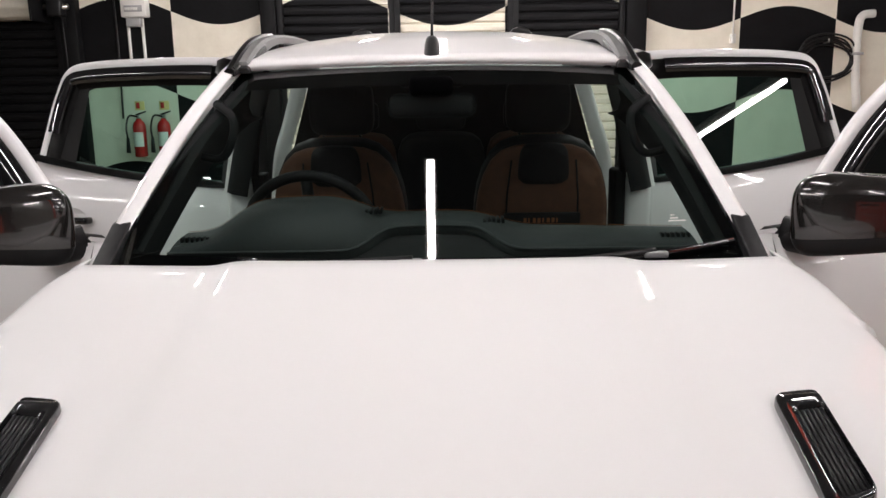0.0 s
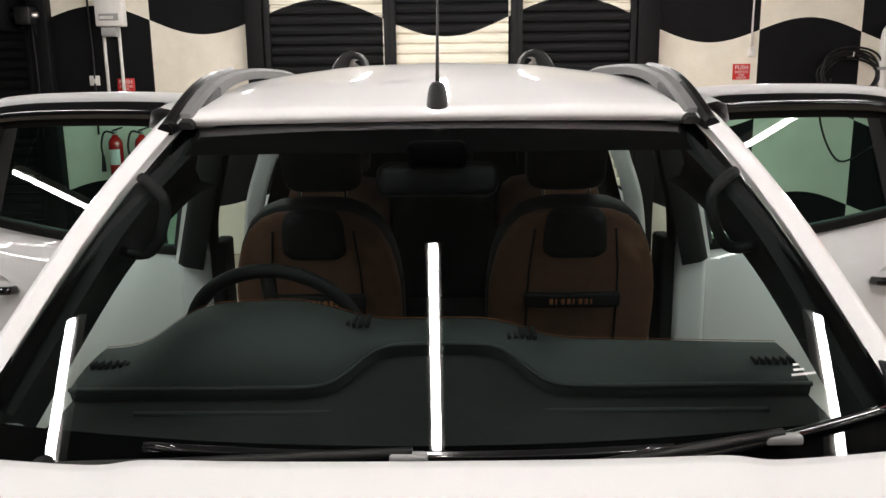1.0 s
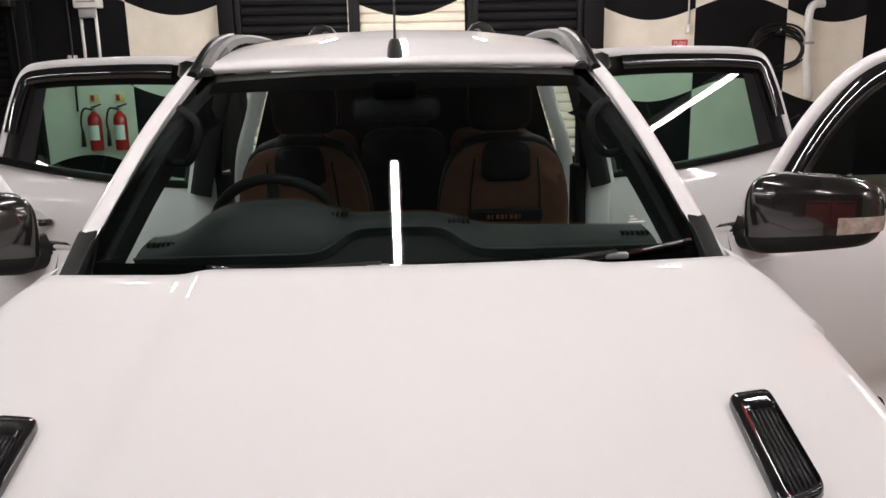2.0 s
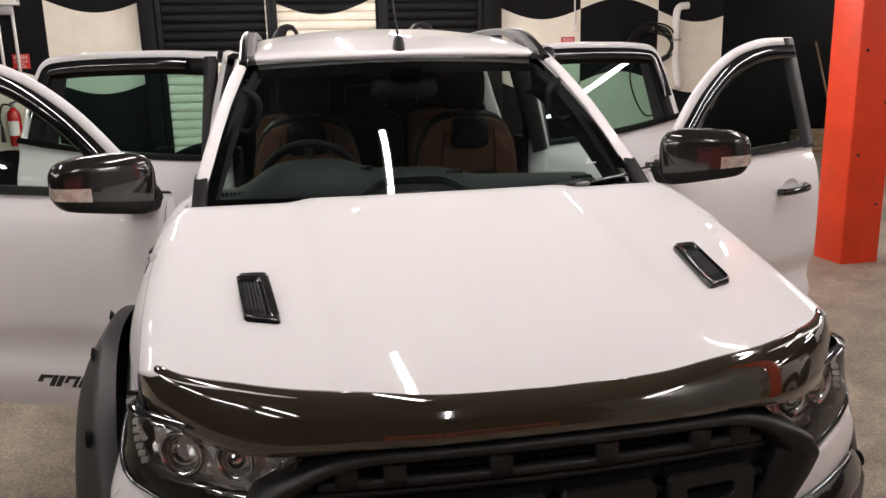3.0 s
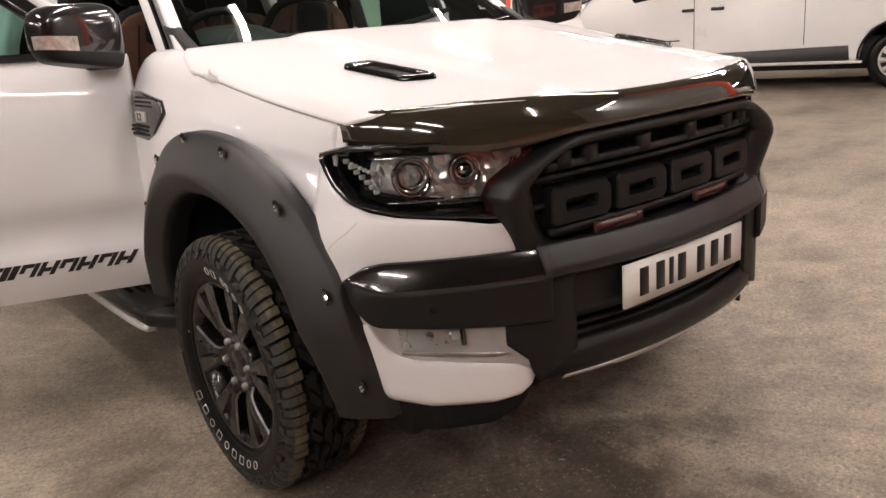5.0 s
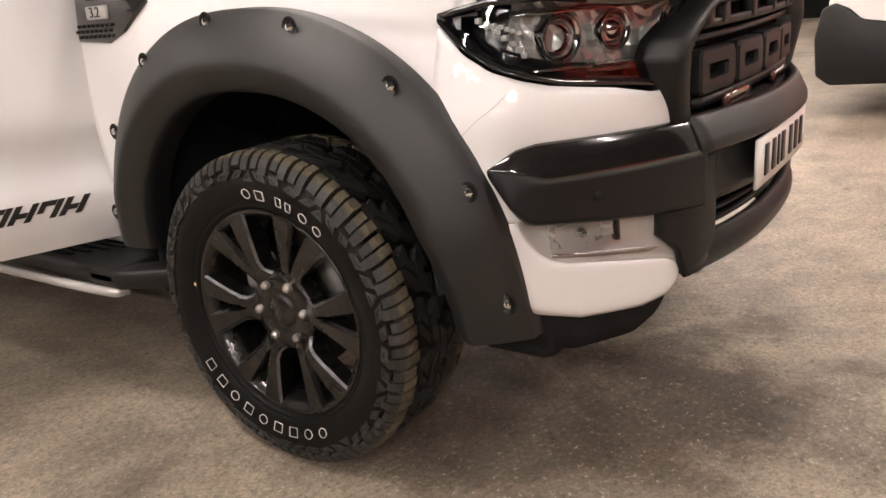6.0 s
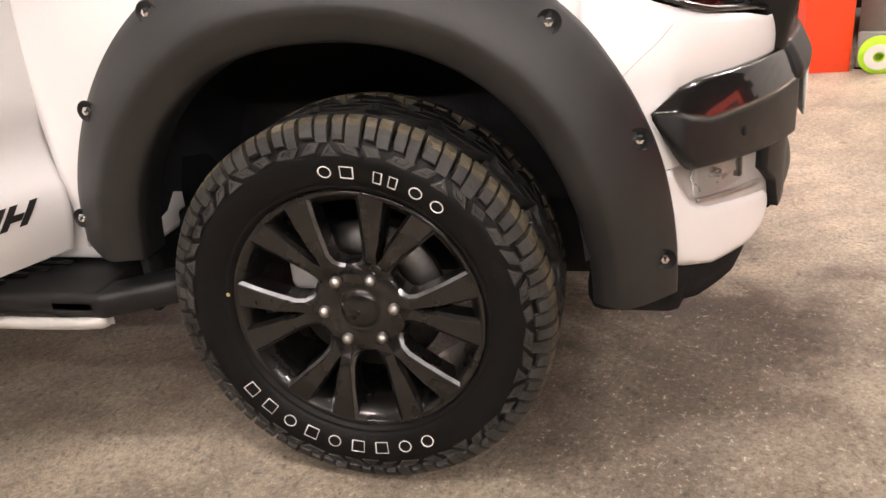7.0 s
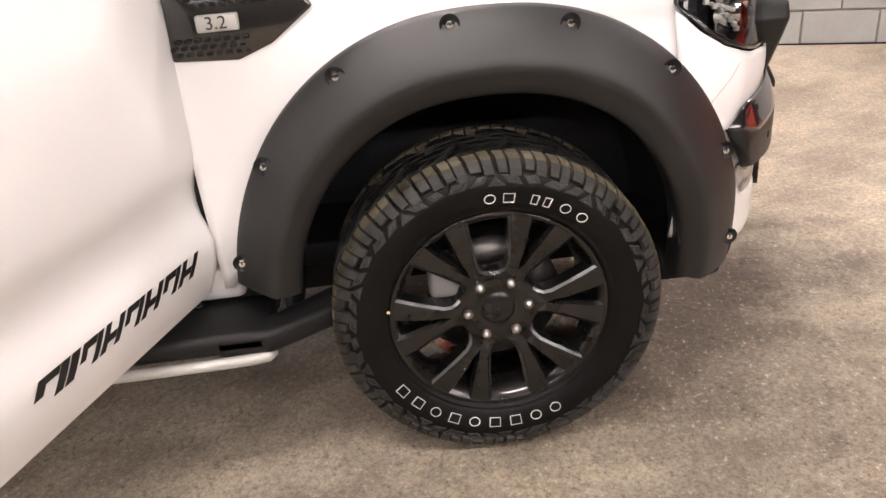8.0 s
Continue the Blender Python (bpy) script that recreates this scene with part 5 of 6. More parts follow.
def rail_tower(sg):
    """A hoop with an opening: broad outer leg, thin inner leg."""
    out = [(0.535, 1.75), (0.515, 1.84), (0.492, 1.886), (0.458, 1.925), (0.415, 1.938), (0.378, 1.928), (0.355, 1.90), (0.342, 1.85), (0.335, 1.75)]
    inn = [(0.43, 1.75), (0.428, 1.84), (0.424, 1.872), (0.416, 1.896), (0.404, 1.902), (0.384, 1.900), (0.371, 1.884), (0.364, 1.845), (0.362, 1.75)]
    ring = [(out, 3.020, 0.0), (out, 3.012, 0.0), (out, 3.003, -0.003), (out, 3.0, -0.007), (inn, 3.0, 0.0), (inn, 3.004, 0.0), (inn, 3.16, 0.0), (out, 3.16, 0.0)]
    P = np.array([[(sg * (x + (x - 0.40) * k * 8), y, z + k) for (x, z) in pts] for pts, y, k in ring])
    return grid(np.concatenate([P, P[:1]], 0))


for sg in (1, -1):
    tw = part("canopy_rail", rail_tower(sg), MATTE, truck, "black plastic canopy rail tower")
    part("canopy_bar", rod(arc_line([(sg * 0.44, 3.1, 1.90), (sg * 0.46, 3.4, 1.885), (sg * 0.48, 4.0, 1.86), (sg * 0.48, 4.15, 1.76)], 14), 0.022, 8), RAILFOOT, tw)
    for dz in (0.0, 0.012):
        part("screw", lathe([(-0.004, 0.005), (0.002, 0.004), (0.003, 0.001)], 8, "y"), STEEL, tw).matrix_basis = pose(sg * 0.44 + sg * dz, 2.988, 1.845)
both("side_step", lambda: box((0.80, 0.50, 0.405), (0.985, 2.85, 0.455), 0.018, 3), SATIN, truck, "black running board with ribs and a silver edge")
both("step_end", lambda: prism([(0.74, 0.30), (0.985, 0.62), (0.985, 0.50), (0.90, 0.36), (0.80, 0.30)][::-1], 0.40, 0.452, 0.012, "z"), SATIN, truck)
both("step_edge", lambda: rod(arc_line([(0.955, 0.50, 0.392), (0.992, 0.62, 0.395), (0.994, 1.6, 0.395), (0.994, 2.8, 0.395)], 16), 0.0125, 8), SILVER, truck, "silver step edge")
for sg in (1, -1):
    for i in range(4):
        part("step_rib", box((sg * (0.83 + 0.034 * i), 0.66 + 0.03 * i, 0.455), (sg * (0.848 + 0.034 * i), 2.7, 0.462), 0.003, 1), LENSBLACK, truck)
both("sill_cover", lambda: box((0.70, 0.5, 0.40), (0.80, 2.7, 0.47), 0.01), UNDERBODY, truck)
part("chassis", box((-0.55, -0.5, 0.30), (0.55, 4.2, 0.48), 0.04), UNDERBODY, truck)

# bonnet vents
for sg in (1, -1):
    def vp(u, v, off=0.0):
        """u across from the inner edge, v from the rear to the front."""
        x = (0.504 + 0.076 * u) * (1 - v) + (0.473 + 0.080 * u) * v
        y = (-0.234 + 0.024 * u) * (1 - v) + (-0.488 + 0.045 * u) * v
        return (sg * x, y, hood_z(x, y) + off + 0.013)
    ring = [(math.copysign(0.5 * abs(math.cos(q)) ** 0.28, math.cos(q)), math.copysign(0.5 * abs(math.sin(q)) ** 0.14, math.sin(q))) for q in [2 * math.pi * k / 48 for k in range(48)]]
    rows = []
    for uc, uw, vc, vw, o in ((0.5, 1.0, 0.5, 1.0, 0.0), (0.5, 0.98, 0.5, 0.99, 0.010), (0.5, 0.90, 0.5, 0.96, 0.014), (0.61, 0.70, 0.54, 0.82, 0.012), (0.63, 0.62, 0.545, 0.77, 0.002)):
        rows.append([vp(uc + a * uw, vc + b * vw, o) for a, b in ring])
    vent = part("bonnet_vent", grid(np.array(rows).transpose(1, 0, 2), True), GLOSSBLACK, truck, "gloss black bonnet vent with mesh")
    part("vent_floor", grid(np.array([[vp(u, v, 0.0025) for v in np.linspace(0.14, 0.94, 9)] for u in np.linspace(0.30, 0.95, 4)])), UNDERBODY, vent)
    bm = None
    for i in range(6):
        u = 0.38 + 0.50 * i / 5
        bm = rod([vp(u, v, 0.0045) for v in np.linspace(0.17, 0.92, 5)], 0.0028, 5, bm)
    for i in range(12):
        v = 0.18 + 0.72 * i / 11
        bm = rod([vp(0.34, v, 0.0025), vp(0.92, v, 0.0025)], 0.0012, 4, bm)
    part("vent_mesh", bm, SATIN, vent)

# wing badge
def badge_plate():
    bm = prism([(0.592, 1.158), (0.52, 1.152), (0.345, 1.128), (0.314, 1.09), (0.40, 1.028), (0.467, 1.003), (0.592, 1.01)], 0.866, 0.888, 0.006, "x")
    for v in bm.verts:
        v.co.x -= max(0, v.co.z - 1.06) * 0.16
    return bm


badges = both("wing_vent", badge_plate, GREYGLOSS, truck, "gloss black wing vent with an engine badge")
for bd, sg in zip(badges, (1, -1)):
    for z0, y0, dx in ((1.106, 0.40, -0.008), (1.018, 0.44, 0.0)):
        bm = None
        for r in range(3):
            for c in range(8):
                bm = box((sg * 0.87, y0 + 0.0185 * c + 0.009 * (r % 2), z0 + 0.0125 * r), (sg * (0.891 + dx - 0.002 * r * (dx < 0)), y0 + 0.0185 * c + 0.009 * (r % 2) + 0.011, z0 + 0.0125 * r + 0.007), 0.001, 1, bm)
        part("mesh", bm, SATIN, bd)
    part("badge", box((sg * 0.875, 0.455, 1.060), (sg * 0.8905, 0.535, 1.092), 0.004), SILVER, bd, "silver badge")
    words("numerals", "3.2", 0.034, Matrix.Translation((sg * 0.8912, 0.497, 1.076)) @ pose(0, 0, 0, 90, 0, 90 if sg > 0 else -90), INK, bd)


# ---- doors, built shut and swung about their hinges ----
def skin(z):
    return interp(z, [(0.50, -0.030), (0.56, -0.004), (0.64, 0.008), (0.70, -0.010), (0.76, -0.008), (0.81, 0.012), (0.95, 0.018), (1.10, 0.014), (1.20, -0.004), (1.26, -0.03), (1.30, -0.045)])


def frame_n(z):
    """Lean of the window frame inward above the belt."""
    return -0.045 - 0.30 * max(0, z - 1.28)


def car_door(name, hinge, angle, sg, length, top_line, label, rear=False):
    """s runs back from the hinge, n outward. sg: -1 for the -x side."""
    d = part(name, bmesh.new(), WHITE, truck, label)
    a = radians(angle)
    e_s, e_n = Vector((sg * math.sin(a), math.cos(a), 0)), Vector((sg * math.cos(a), -math.sin(a), 0))
    m = Matrix(((e_s.x, e_n.x, 0, hinge[0] * sg), (e_s.y, e_n.y, 0, hinge[1]), (0, 0, 1, 0), (0, 0, 0, 1)))
    d.matrix_basis = m

    def add(nm, bm, material, lab="", parent=d, sm=True):
        bmesh.ops.recalc_face_normals(bm, faces=bm.faces)
        return part(nm, bm, material, parent, lab, sm)

    belt = lambda s: 1.268 + ((0.10 * (max(0, s) / length) ** 1.8) if rear else 0.03 * s / length)
    cut = (lambda z: length - (0.30 * max(0, 0.95 - z) ** 1.2 if rear else 0.0))
    P = np.array([[(max(0.0, cut(0.50 + (belt(0) - 0.50) * k) * s), skin(0.50 + (belt(s * length) - 0.50) * k) - (0.012 if s in (0, 1) else 0), 0.50 + (belt(s * length) - 0.50) * k) for k in np.linspace(0, 1, 29)] for s in np.concatenate([[0, 0.008], np.linspace(0.02, 0.98, 20), [0.992, 1]])])
    bm = grid(P)
    bmesh.ops.recalc_face_normals(bm, faces=bm.faces)
    add("door_skin", bm, WHITE)
    inner = np.array([[(cut(z) * s, -0.085 - 0.01 * math.sin(s * 3), z) for z in np.linspace(0.52, 1.26, 12)] for s in np.linspace(0.01, 0.99, 8)])
    add("inner_panel", grid(inner), TRIM, "black inner trim")
    edge_s = [(0.0, z) for z in np.linspace(0.50, 1.26, 8)] + [(cut(z), z) for z in np.linspace(1.27, 0.50, 10)] + [(0.0, 0.50)]
    add("door_shut_face", grid(np.array([[(s, n, z) for n in (-0.085, skin(z) - 0.012)] for s, z in edge_s])), WHITE)
    add("belt_seal", grid(np.array([[(s, n, belt(s) + dz) for n, dz in ((-0.095, 0.0), (-0.08, 0.012), (-0.04, 0.014), (-0.022, -0.01))] for s in np.linspace(0.01, length - 0.01, 12)])), SEAL)
    # window frame: a sweep of the top line, then the glass
    line = arc_line([(s, 0, z) for s, z in top_line], 40)
    rows = []
    for i, p in enumerate(line):
        q0, q1 = line[max(0, i - 1)], line[min(39, i + 1)]
        t = Vector((q1[0] - q0[0], 0, q1[2] - q0[2])).normalized()
        nrm = Vector((-t.z, 0, t.x))  # away from the glass
        if nrm.z < 0 and abs(t.z) < 0.9:
            nrm = -nrm
        row = []
        for off, n in ((0.0, -0.016), (0.004, -0.003), (0.0, 0.0), (-0.026, 0.002), (-0.032, -0.008), (-0.032, -0.035)):
            s, z = p[0] + nrm.x * off, p[2] + nrm.z * off
            row.append((s, frame_n(z) + n + 0.02, z))
        rows.append(row)
    add("window_frame", grid(np.array(rows)), WHITE)
    def seal(o0, o1, n0, mat_, nm, i0=0, i1=40):
        rs = []
        for i, p in list(enumerate(line))[i0:i1]:
            q0, q1 = line[max(0, i - 1)], line[min(39, i + 1)]
            t = Vector((q1[0] - q0[0], 0, q1[2] - q0[2])).normalized()
            nrm = Vector((-t.z, 0, t.x))
            if nrm.z < 0 and abs(t.z) < 0.9:
                nrm = -nrm
            rs.append([(p[0] - nrm.x * o, frame_n(p[2] - nrm.z * o) + n + 0.02, p[2] - nrm.z * o) for o, n in ((o0, n0 - 0.01), (o0 + 0.004, n0), (o1 - 0.004, n0), (o1, n0 - 0.01))])
        return add(nm, grid(np.array(rs)), mat_)
    seal(0.028, 0.108 if rear else 0.072, -0.002, SEAL, "window_seal")
    seal(0.027, 0.084, 0.022, GLOSSBLACK, "rain_deflector", 4, 34 if rear else 39)
    # glass pane under the line
    cols = []
    ss = [p[0] for p in line]
    order = np.argsort(ss)
    for s in np.linspace(min(ss) + 0.03, max(ss) - 0.02, 24):
        zt = float(np.interp(s, [ss[k] for k in order], [line[k][2] for k in order])) - 0.02
        cols.append([(s, frame_n(zb) + 0.008, zb) for zb in np.linspace(belt(s) - 0.01, max(zt, belt(s)), 8)])
    pane = add("window_glass", grid(np.array(cols)), SIDEGLASS if rear else TINTGLASS, "green tinted door glass")
    pane.visible_shadow = False
    # rear post and handle
    if not rear:
        add("rear_post", grid(np.array([[(s, frame_n(z) + 0.022 + n, z) for s, n in ((length - 0.075, -0.02), (length - 0.075, 0.0), (length - 0.005, 0.0), (length - 0.0, -0.03))] for z in np.linspace(1.28, top_line[-1][1], 10)])), SATIN)
    else:
        add("front_post", grid(np.array([[(s, frame_n(z) + 0.022 + n, z) for s, n in ((0.0, -0.03), (0.0, 0.0), (0.06, 0.0), (0.06, -0.02))] for z in np.linspace(1.28, 1.735, 10)])), SATIN)
        add("quarter_bar", grid(np.array([[(s, frame_n(z) + 0.016, z) for s in (length - 0.215 - 0.10 * (z - 1.4), length - 0.135 - 0.20 * (z - 1.4))] for z in np.linspace(1.33, 1.71, 8)])), SEAL)
    hs = length - 0.22
    hn = skin(1.12)
    h = add("door_handle", rod(arc_line([(hs - 0.09, hn + 0.002, 1.115), (hs - 0.07, hn + 0.04, 1.118), (hs + 0.05, hn + 0.045, 1.122), (hs + 0.10, hn + 0.004, 1.125)], 14), 0.015, 10), GLOSSBLACK, "gloss black handle")
    add("handle_recess", moved(lathe([(0.0, 0.001), (0.0, 0.04), (0.006, 0.047)], 24, "y"), pose(hs - 0.01, hn - 0.003, 1.12) @ Matrix.Diagonal((1.3, 1, 0.95, 1))), WHITE, "", h)
    return d, add, hn


FRONT_LINE = [(0.03, 1.275), (0.16, 1.40), (0.36, 1.56), (0.58, 1.68), (0.80, 1.735), (1.05, 1.745)]
REAR_LINE = [(-0.005, 1.752), (0.2, 1.763), (0.45, 1.765), (0.74, 1.757), (0.868, 1.728), (0.918, 1.62), (0.948, 1.47), (0.968, 1.36)]
front_doors = []
for sg, ang in ((-1, 68), (1, 66)):
    lab = "open white front door with black mirror and smoked rain deflector"
    d, add, hn = car_door("front_door", (0.862, 0.60), ang, sg, 1.06, FRONT_LINE, lab)
    # long dark marks along the foot of the door in place of the model name
    s = 0.10
    for k in range(8):
        wdt = (0.058, 0.056, 0.056, 0.054, 0.056, 0.056, 0.022, 0.078)[k]
        z0, z1, lean = 0.592, 0.637, -0.032
        nn = lambda z: skin(z) + 0.0015
        full = k in (6,)
        bars = ((0.0, 1.0, z0, z1),) if full else ((0.0, 0.28, z0, z1), (0.68, 0.96, z0 + 0.016 * (k % 2), z1), (0.30, 0.70, (z1 if k % 2 else z0 + 0.026) - 0.013, z1 if k % 2 else z0 + 0.026))
        for (ua, ub, za, zb) in bars:
            P = np.array([[(s + wdt * q + lean * (z - z0) / (z1 - z0), nn(z), z) for z in np.linspace(za, zb, 4)] for q in (ua, ub)])
            add("decal_mark", grid(P), DECAL)
        s += wdt + 0.004
    # mirror
    mir = add("door_mirror", rod([(0.04, -0.05, 1.27), (0.07, 0.0, 1.265), (0.10, 0.04, 1.262)], [0.04, 0.036, 0.034], 10), SATIN, "dark grey gloss door mirror with an indicator")
    def shell(keep, grow):
        """A rounded housing; keep picks its faces by their place along, across and up."""
        bm = bmesh.new()
        bmesh.ops.create_uvsphere(bm, u_segments=40, v_segments=28, radius=1)
        f = lambda t: math.copysign(abs(t) ** 0.55, t)
        cut_ = []
        for fc in bm.faces:
            c = fc.calc_center_median()
            if not keep(f(c.x), f(c.y), f(c.z)):
                cut_.append(fc)
        bmesh.ops.delete(bm, geom=cut_, context="FACES")
        for v in bm.verts:
            u_, w_, h_ = f(v.co.x), f(v.co.y), f(v.co.z)
            long = u_ * 0.156 * grow
            dep = w_ * 0.072 * grow * (1 - 0.28 * max(0, u_))
            hi = max(h_, -0.86) * 0.098 * grow * (1 - 0.16 * u_) + 0.010 * u_
            base = Vector((0.125, 0.105, 1.325))
            ax_, px_ = Vector((0.62, 0.785, 0)), Vector((-0.785, 0.62, 0))
            v.co = base + ax_ * long + px_ * dep + Vector((0, 0, hi))
        return bm
    add("cap", shell(lambda u, w, h: h > -0.38, 1.0), GREYGLOSS, "", mir)
    add("lower_shell", shell(lambda u, w, h: h < -0.30, 0.985), SATIN, "", mir)
    add("indicator", shell(lambda u, w, h: u > 0.25 and w > 0.1 and -0.40 < h < 0.12, 1.018), AMBER, "clear indicator lens", mir)
    add("mirror_glass", shell(lambda u, w, h: abs(u) < 0.86 and w < -0.8 and abs(h) < 0.75, 1.012), CHROME, "", mir)
    add("foot", box((0.01, -0.06, 1.225), (0.13, 0.05, 1.28), 0.022, 3), SATIN, "", mir)
    front_doors.append(d)
for sg, ang in ((-1, 73), (1, 72)):
    car_door("rear_door", (0.80, 1.74), ang, sg, 0.985, REAR_LINE, "open white rear door with green tinted glass", rear=True)

# ---- cabin ----
def dash_top(x):
    hump = 0.090 * math.exp(-(((x + 0.375) / 0.20) ** 4))
    mid = 0.035 * math.exp(-((x / 0.2) ** 4))
    return 1.245 + hump + mid + 0.01 * math.cos(x * 3)


P = np.zeros((57, 14, 3))
for i, x in enumerate(np.linspace(-0.70, 0.70, 57)):
    yb = 0.40 + 0.16 * (abs(x) / 0.7) ** 2.2
    t = dash_top(x)
    arch = 1 / (1 + math.exp((abs(x) - 0.165) / 0.020))
    lip, rise = 0.748 + 0.120 * arch, 0.045 * arch
    crest = 0.945 + 0.01 * arch
    rows = [(yb, 1.165), (yb + 0.05, 1.18), (lip - 0.03, 1.186 + rise), (lip, 1.190 + rise), (lip - 0.008, 1.214 + rise)]
    rows += [(lip + (crest - lip) * q, min(t, 1.214 + rise + (t - 1.214 - rise) * k)) for q, k in ((0.14, 0.45), (0.36, 0.78), (0.62, 0.95), (0.84, 1.0))]
    rows += [(crest, t - 0.012), (crest + 0.01, t - 0.05), (crest, 1.12), (0.93, 0.98), (0.90, 0.75)]
    for j, (yy, zz) in enumerate(rows):
        P[i, j] = (x, yy, zz)
dash = part("dashboard", grid(P[:, 3:]), DASH, truck, "dark grey textured dashboard")
part("dash_shelf", grid(P[:, :4]), UNDERBODY, dash, "black shelf under the windscreen")
part("pad_edge", rod([tuple(p + np.array((0, -0.001, 0.002))) for p in P[:, 4]], 0.005, 6), DASH, dash)
for xa, xb in ((-0.56, -0.03), (0.03, 0.60)):
    part("demister_slot", rod([(x, 0.69, 1.187) for x in np.linspace(xa, xb, 12)], 0.005, 6), DASH, dash)
part("stitching", rod([tuple(p + np.array((0, 0.004, 0.002))) for p in P[:, 8]], 0.0008, 4), STITCH, dash, "orange stitched seam")
for x in (-0.17, 0.17):
    bm = None
    for i in range(5):
        bm = box((x - 0.032 + 0.013 * i, 0.865, dash_top(x) - 0.010), (x - 0.024 + 0.013 * i, 0.93, dash_top(x) + 0.001), 0.001, 1, bm)
    part("air_vent", bm, TRIM, dash)
for x in (-0.645, 0.655):
    bm = None
    for i in range(6):
        bm = box((x - 0.04 + 0.014 * i, 0.80, dash_top(x) - 0.012), (x - 0.033 + 0.014 * i, 0.825, dash_top(x) + 0.0015), 0.001, 1, bm)
    part("demister_vent", bm, TRIM, dash)
console = part("roof_console", box((-0.09, 0.98, 1.635), (0.09, 1.16, 1.668), 0.012), TRIM, truck)
for sg in (1, -1):
    part("map_lamp", box((sg * 0.033 - 0.011, 0.985, 1.628), (sg * 0.033 + 0.011, 1.02, 1.637), 0.004, 1), CHROME, console, "small clear map lamp")
part("dash_seam", rod([(x, 0.50 + 0.1 * abs(x), 1.186) for x in np.linspace(-0.55, 0.55, 20)], 0.004, 5), LENSBLACK, dash)
sw = part("steering_wheel", bmesh.new(), TRIM, truck, "black leather steering wheel")
sw.matrix_basis = pose(-0.365, 1.03, 1.217, -68, 0, 0)
part("rim", rod([(0.19 * math.cos(a), 0.19 * math.sin(a), 0) for a in np.linspace(0, 2 * math.pi, 49)], 0.0165, 10), SEATDARK, sw)
part("boss", lathe([(-0.03, 0.085), (0.01, 0.08), (0.03, 0.06), (0.035, 0.001)], 28, "z"), TRIM, sw)
for a in (0.1, math.pi - 0.1, -math.pi / 2):
    part("spoke", rod([(0.06 * math.cos(a), 0.06 * math.sin(a), 0.0), (0.18 * math.cos(a), 0.18 * math.sin(a), 0)], 0.017, 8), TRIM, sw)


def cushion(w, h, d, bulge=0.3):
    """A padded block: rounded, softly domed."""
    bm = bmesh.new()
    bmesh.ops.create_cube(bm, size=2)
    bmesh.ops.subdivide_edges(bm, edges=bm.edges[:], cuts=7, use_grid_fill=True)
    for v in bm.verts:
        c = v.co.copy()
        k = (1 - 0.10 * c.y**2 * abs(c.x) ** 4)
        r = 1 - 0.12 * (c.x**4 * c.z**4) - 0.08 * (c.x**4 * c.y**4) - 0.10 * (c.y**4 * c.z**4)
        v.co = Vector((c.x * w / 2 * r, c.y * d / 2 * r * k, c.z * h / 2 * r))
    return bm


def car_seat(x, y):
    st = part("car_seat", cushion(0.50, 0.17, 0.52), SEATDARK, truck, "black and brown cloth car seat")
    st.matrix_basis = pose(x, y, 0.87)
    m = pose(0, 0.20, 0.285, 14, 0, 0)

    def tapered(w, h, d, dz):
        """A cushion of the backrest, narrowing toward rounded shoulders."""
        bm = cushion(w, h, d)
        for v in bm.verts:
            zn = max(0.0, (v.co.z + dz) / 0.31)
            v.co.x *= 1 - 0.17 * zn ** 2.0
            v.co.z -= 0.035 * zn * (abs(v.co.x) / 0.2) ** 3.5
        return bm
    b = part("backrest", tapered(0.50, 0.62, 0.13, 0.0), SEATDARK, st)
    b.matrix_basis = m
    for nm, w, h, px, pz, mt, dy in (("centre_panel", 0.488, 0.605, 0, -0.004, SEATFAB, -0.054), ("head_patch", 0.20, 0.15, 0, 0.228, SEATDARK, -0.064)):
        p_ = part(nm, tapered(w, h, 0.05, pz), mt, b)
        p_.matrix_basis = pose(px, dy, pz)
    for sg in (1, -1):
        part("piping", rod([(sg * 0.135, -0.079, -0.28), (sg * 0.132, -0.080, 0.0), (sg * 0.128, -0.079, 0.12), (sg * 0.115, -0.076, 0.245)], 0.0035, 5), SEATDARK, b)
    band = part("name_band", box((-0.14, -0.098, 0.0), (0.14, -0.075, 0.045), 0.006), SEATDARK, b)
    for k in range(8):
        part("stitched_mark", box((-0.068 + 0.017 * k, -0.1005, 0.012), (-0.068 + 0.017 * k + (0.006 if k % 3 == 1 else 0.011), -0.0975, 0.030), 0.001, 1), STITCH, band)
    hr = part("headrest", cushion(0.245, 0.20, 0.10), SEATDARK, st)
    hr.matrix_basis = pose(0, 0.29, 0.69, 8, 0, 0)
    for sg in (1, -1):
        part("post", rod([(sg * 0.07, 0.265, 0.55), (sg * 0.07, 0.285, 0.65)], 0.006, 6), CHROME, st)
    return st


for sx in (-0.365, 0.38):
    car_seat(sx, 1.47)
rs = part("rear_bench", box((-0.66, 2.05, 0.70), (0.66, 2.55, 0.92), 0.05, 3), SEATDARK, truck, "brown and black rear bench seat")
for x in (-0.42, 0.0, 0.42):
    q = part("backrest", cushion(0.42, 0.58, 0.14), SEATFAB if x else SEATDARK, rs)
    q.matrix_basis = pose(x, 2.52, 1.14, 12, 0, 0)
    q = part("headrest", cushion(0.24, 0.14, 0.09), SEATDARK, rs)
    q.matrix_basis = pose(x, 2.58, 1.50)
part("centre_console", box((-0.12, 0.95, 0.55), (0.12, 1.75, 0.98), 0.04, 3), TRIM, truck)
mr = part("rear_view_mirror", box((-0.125, 0.93, 1.55), (0.125, 0.96, 1.62), 0.025, 3), TRIM, truck, "black interior mirror")
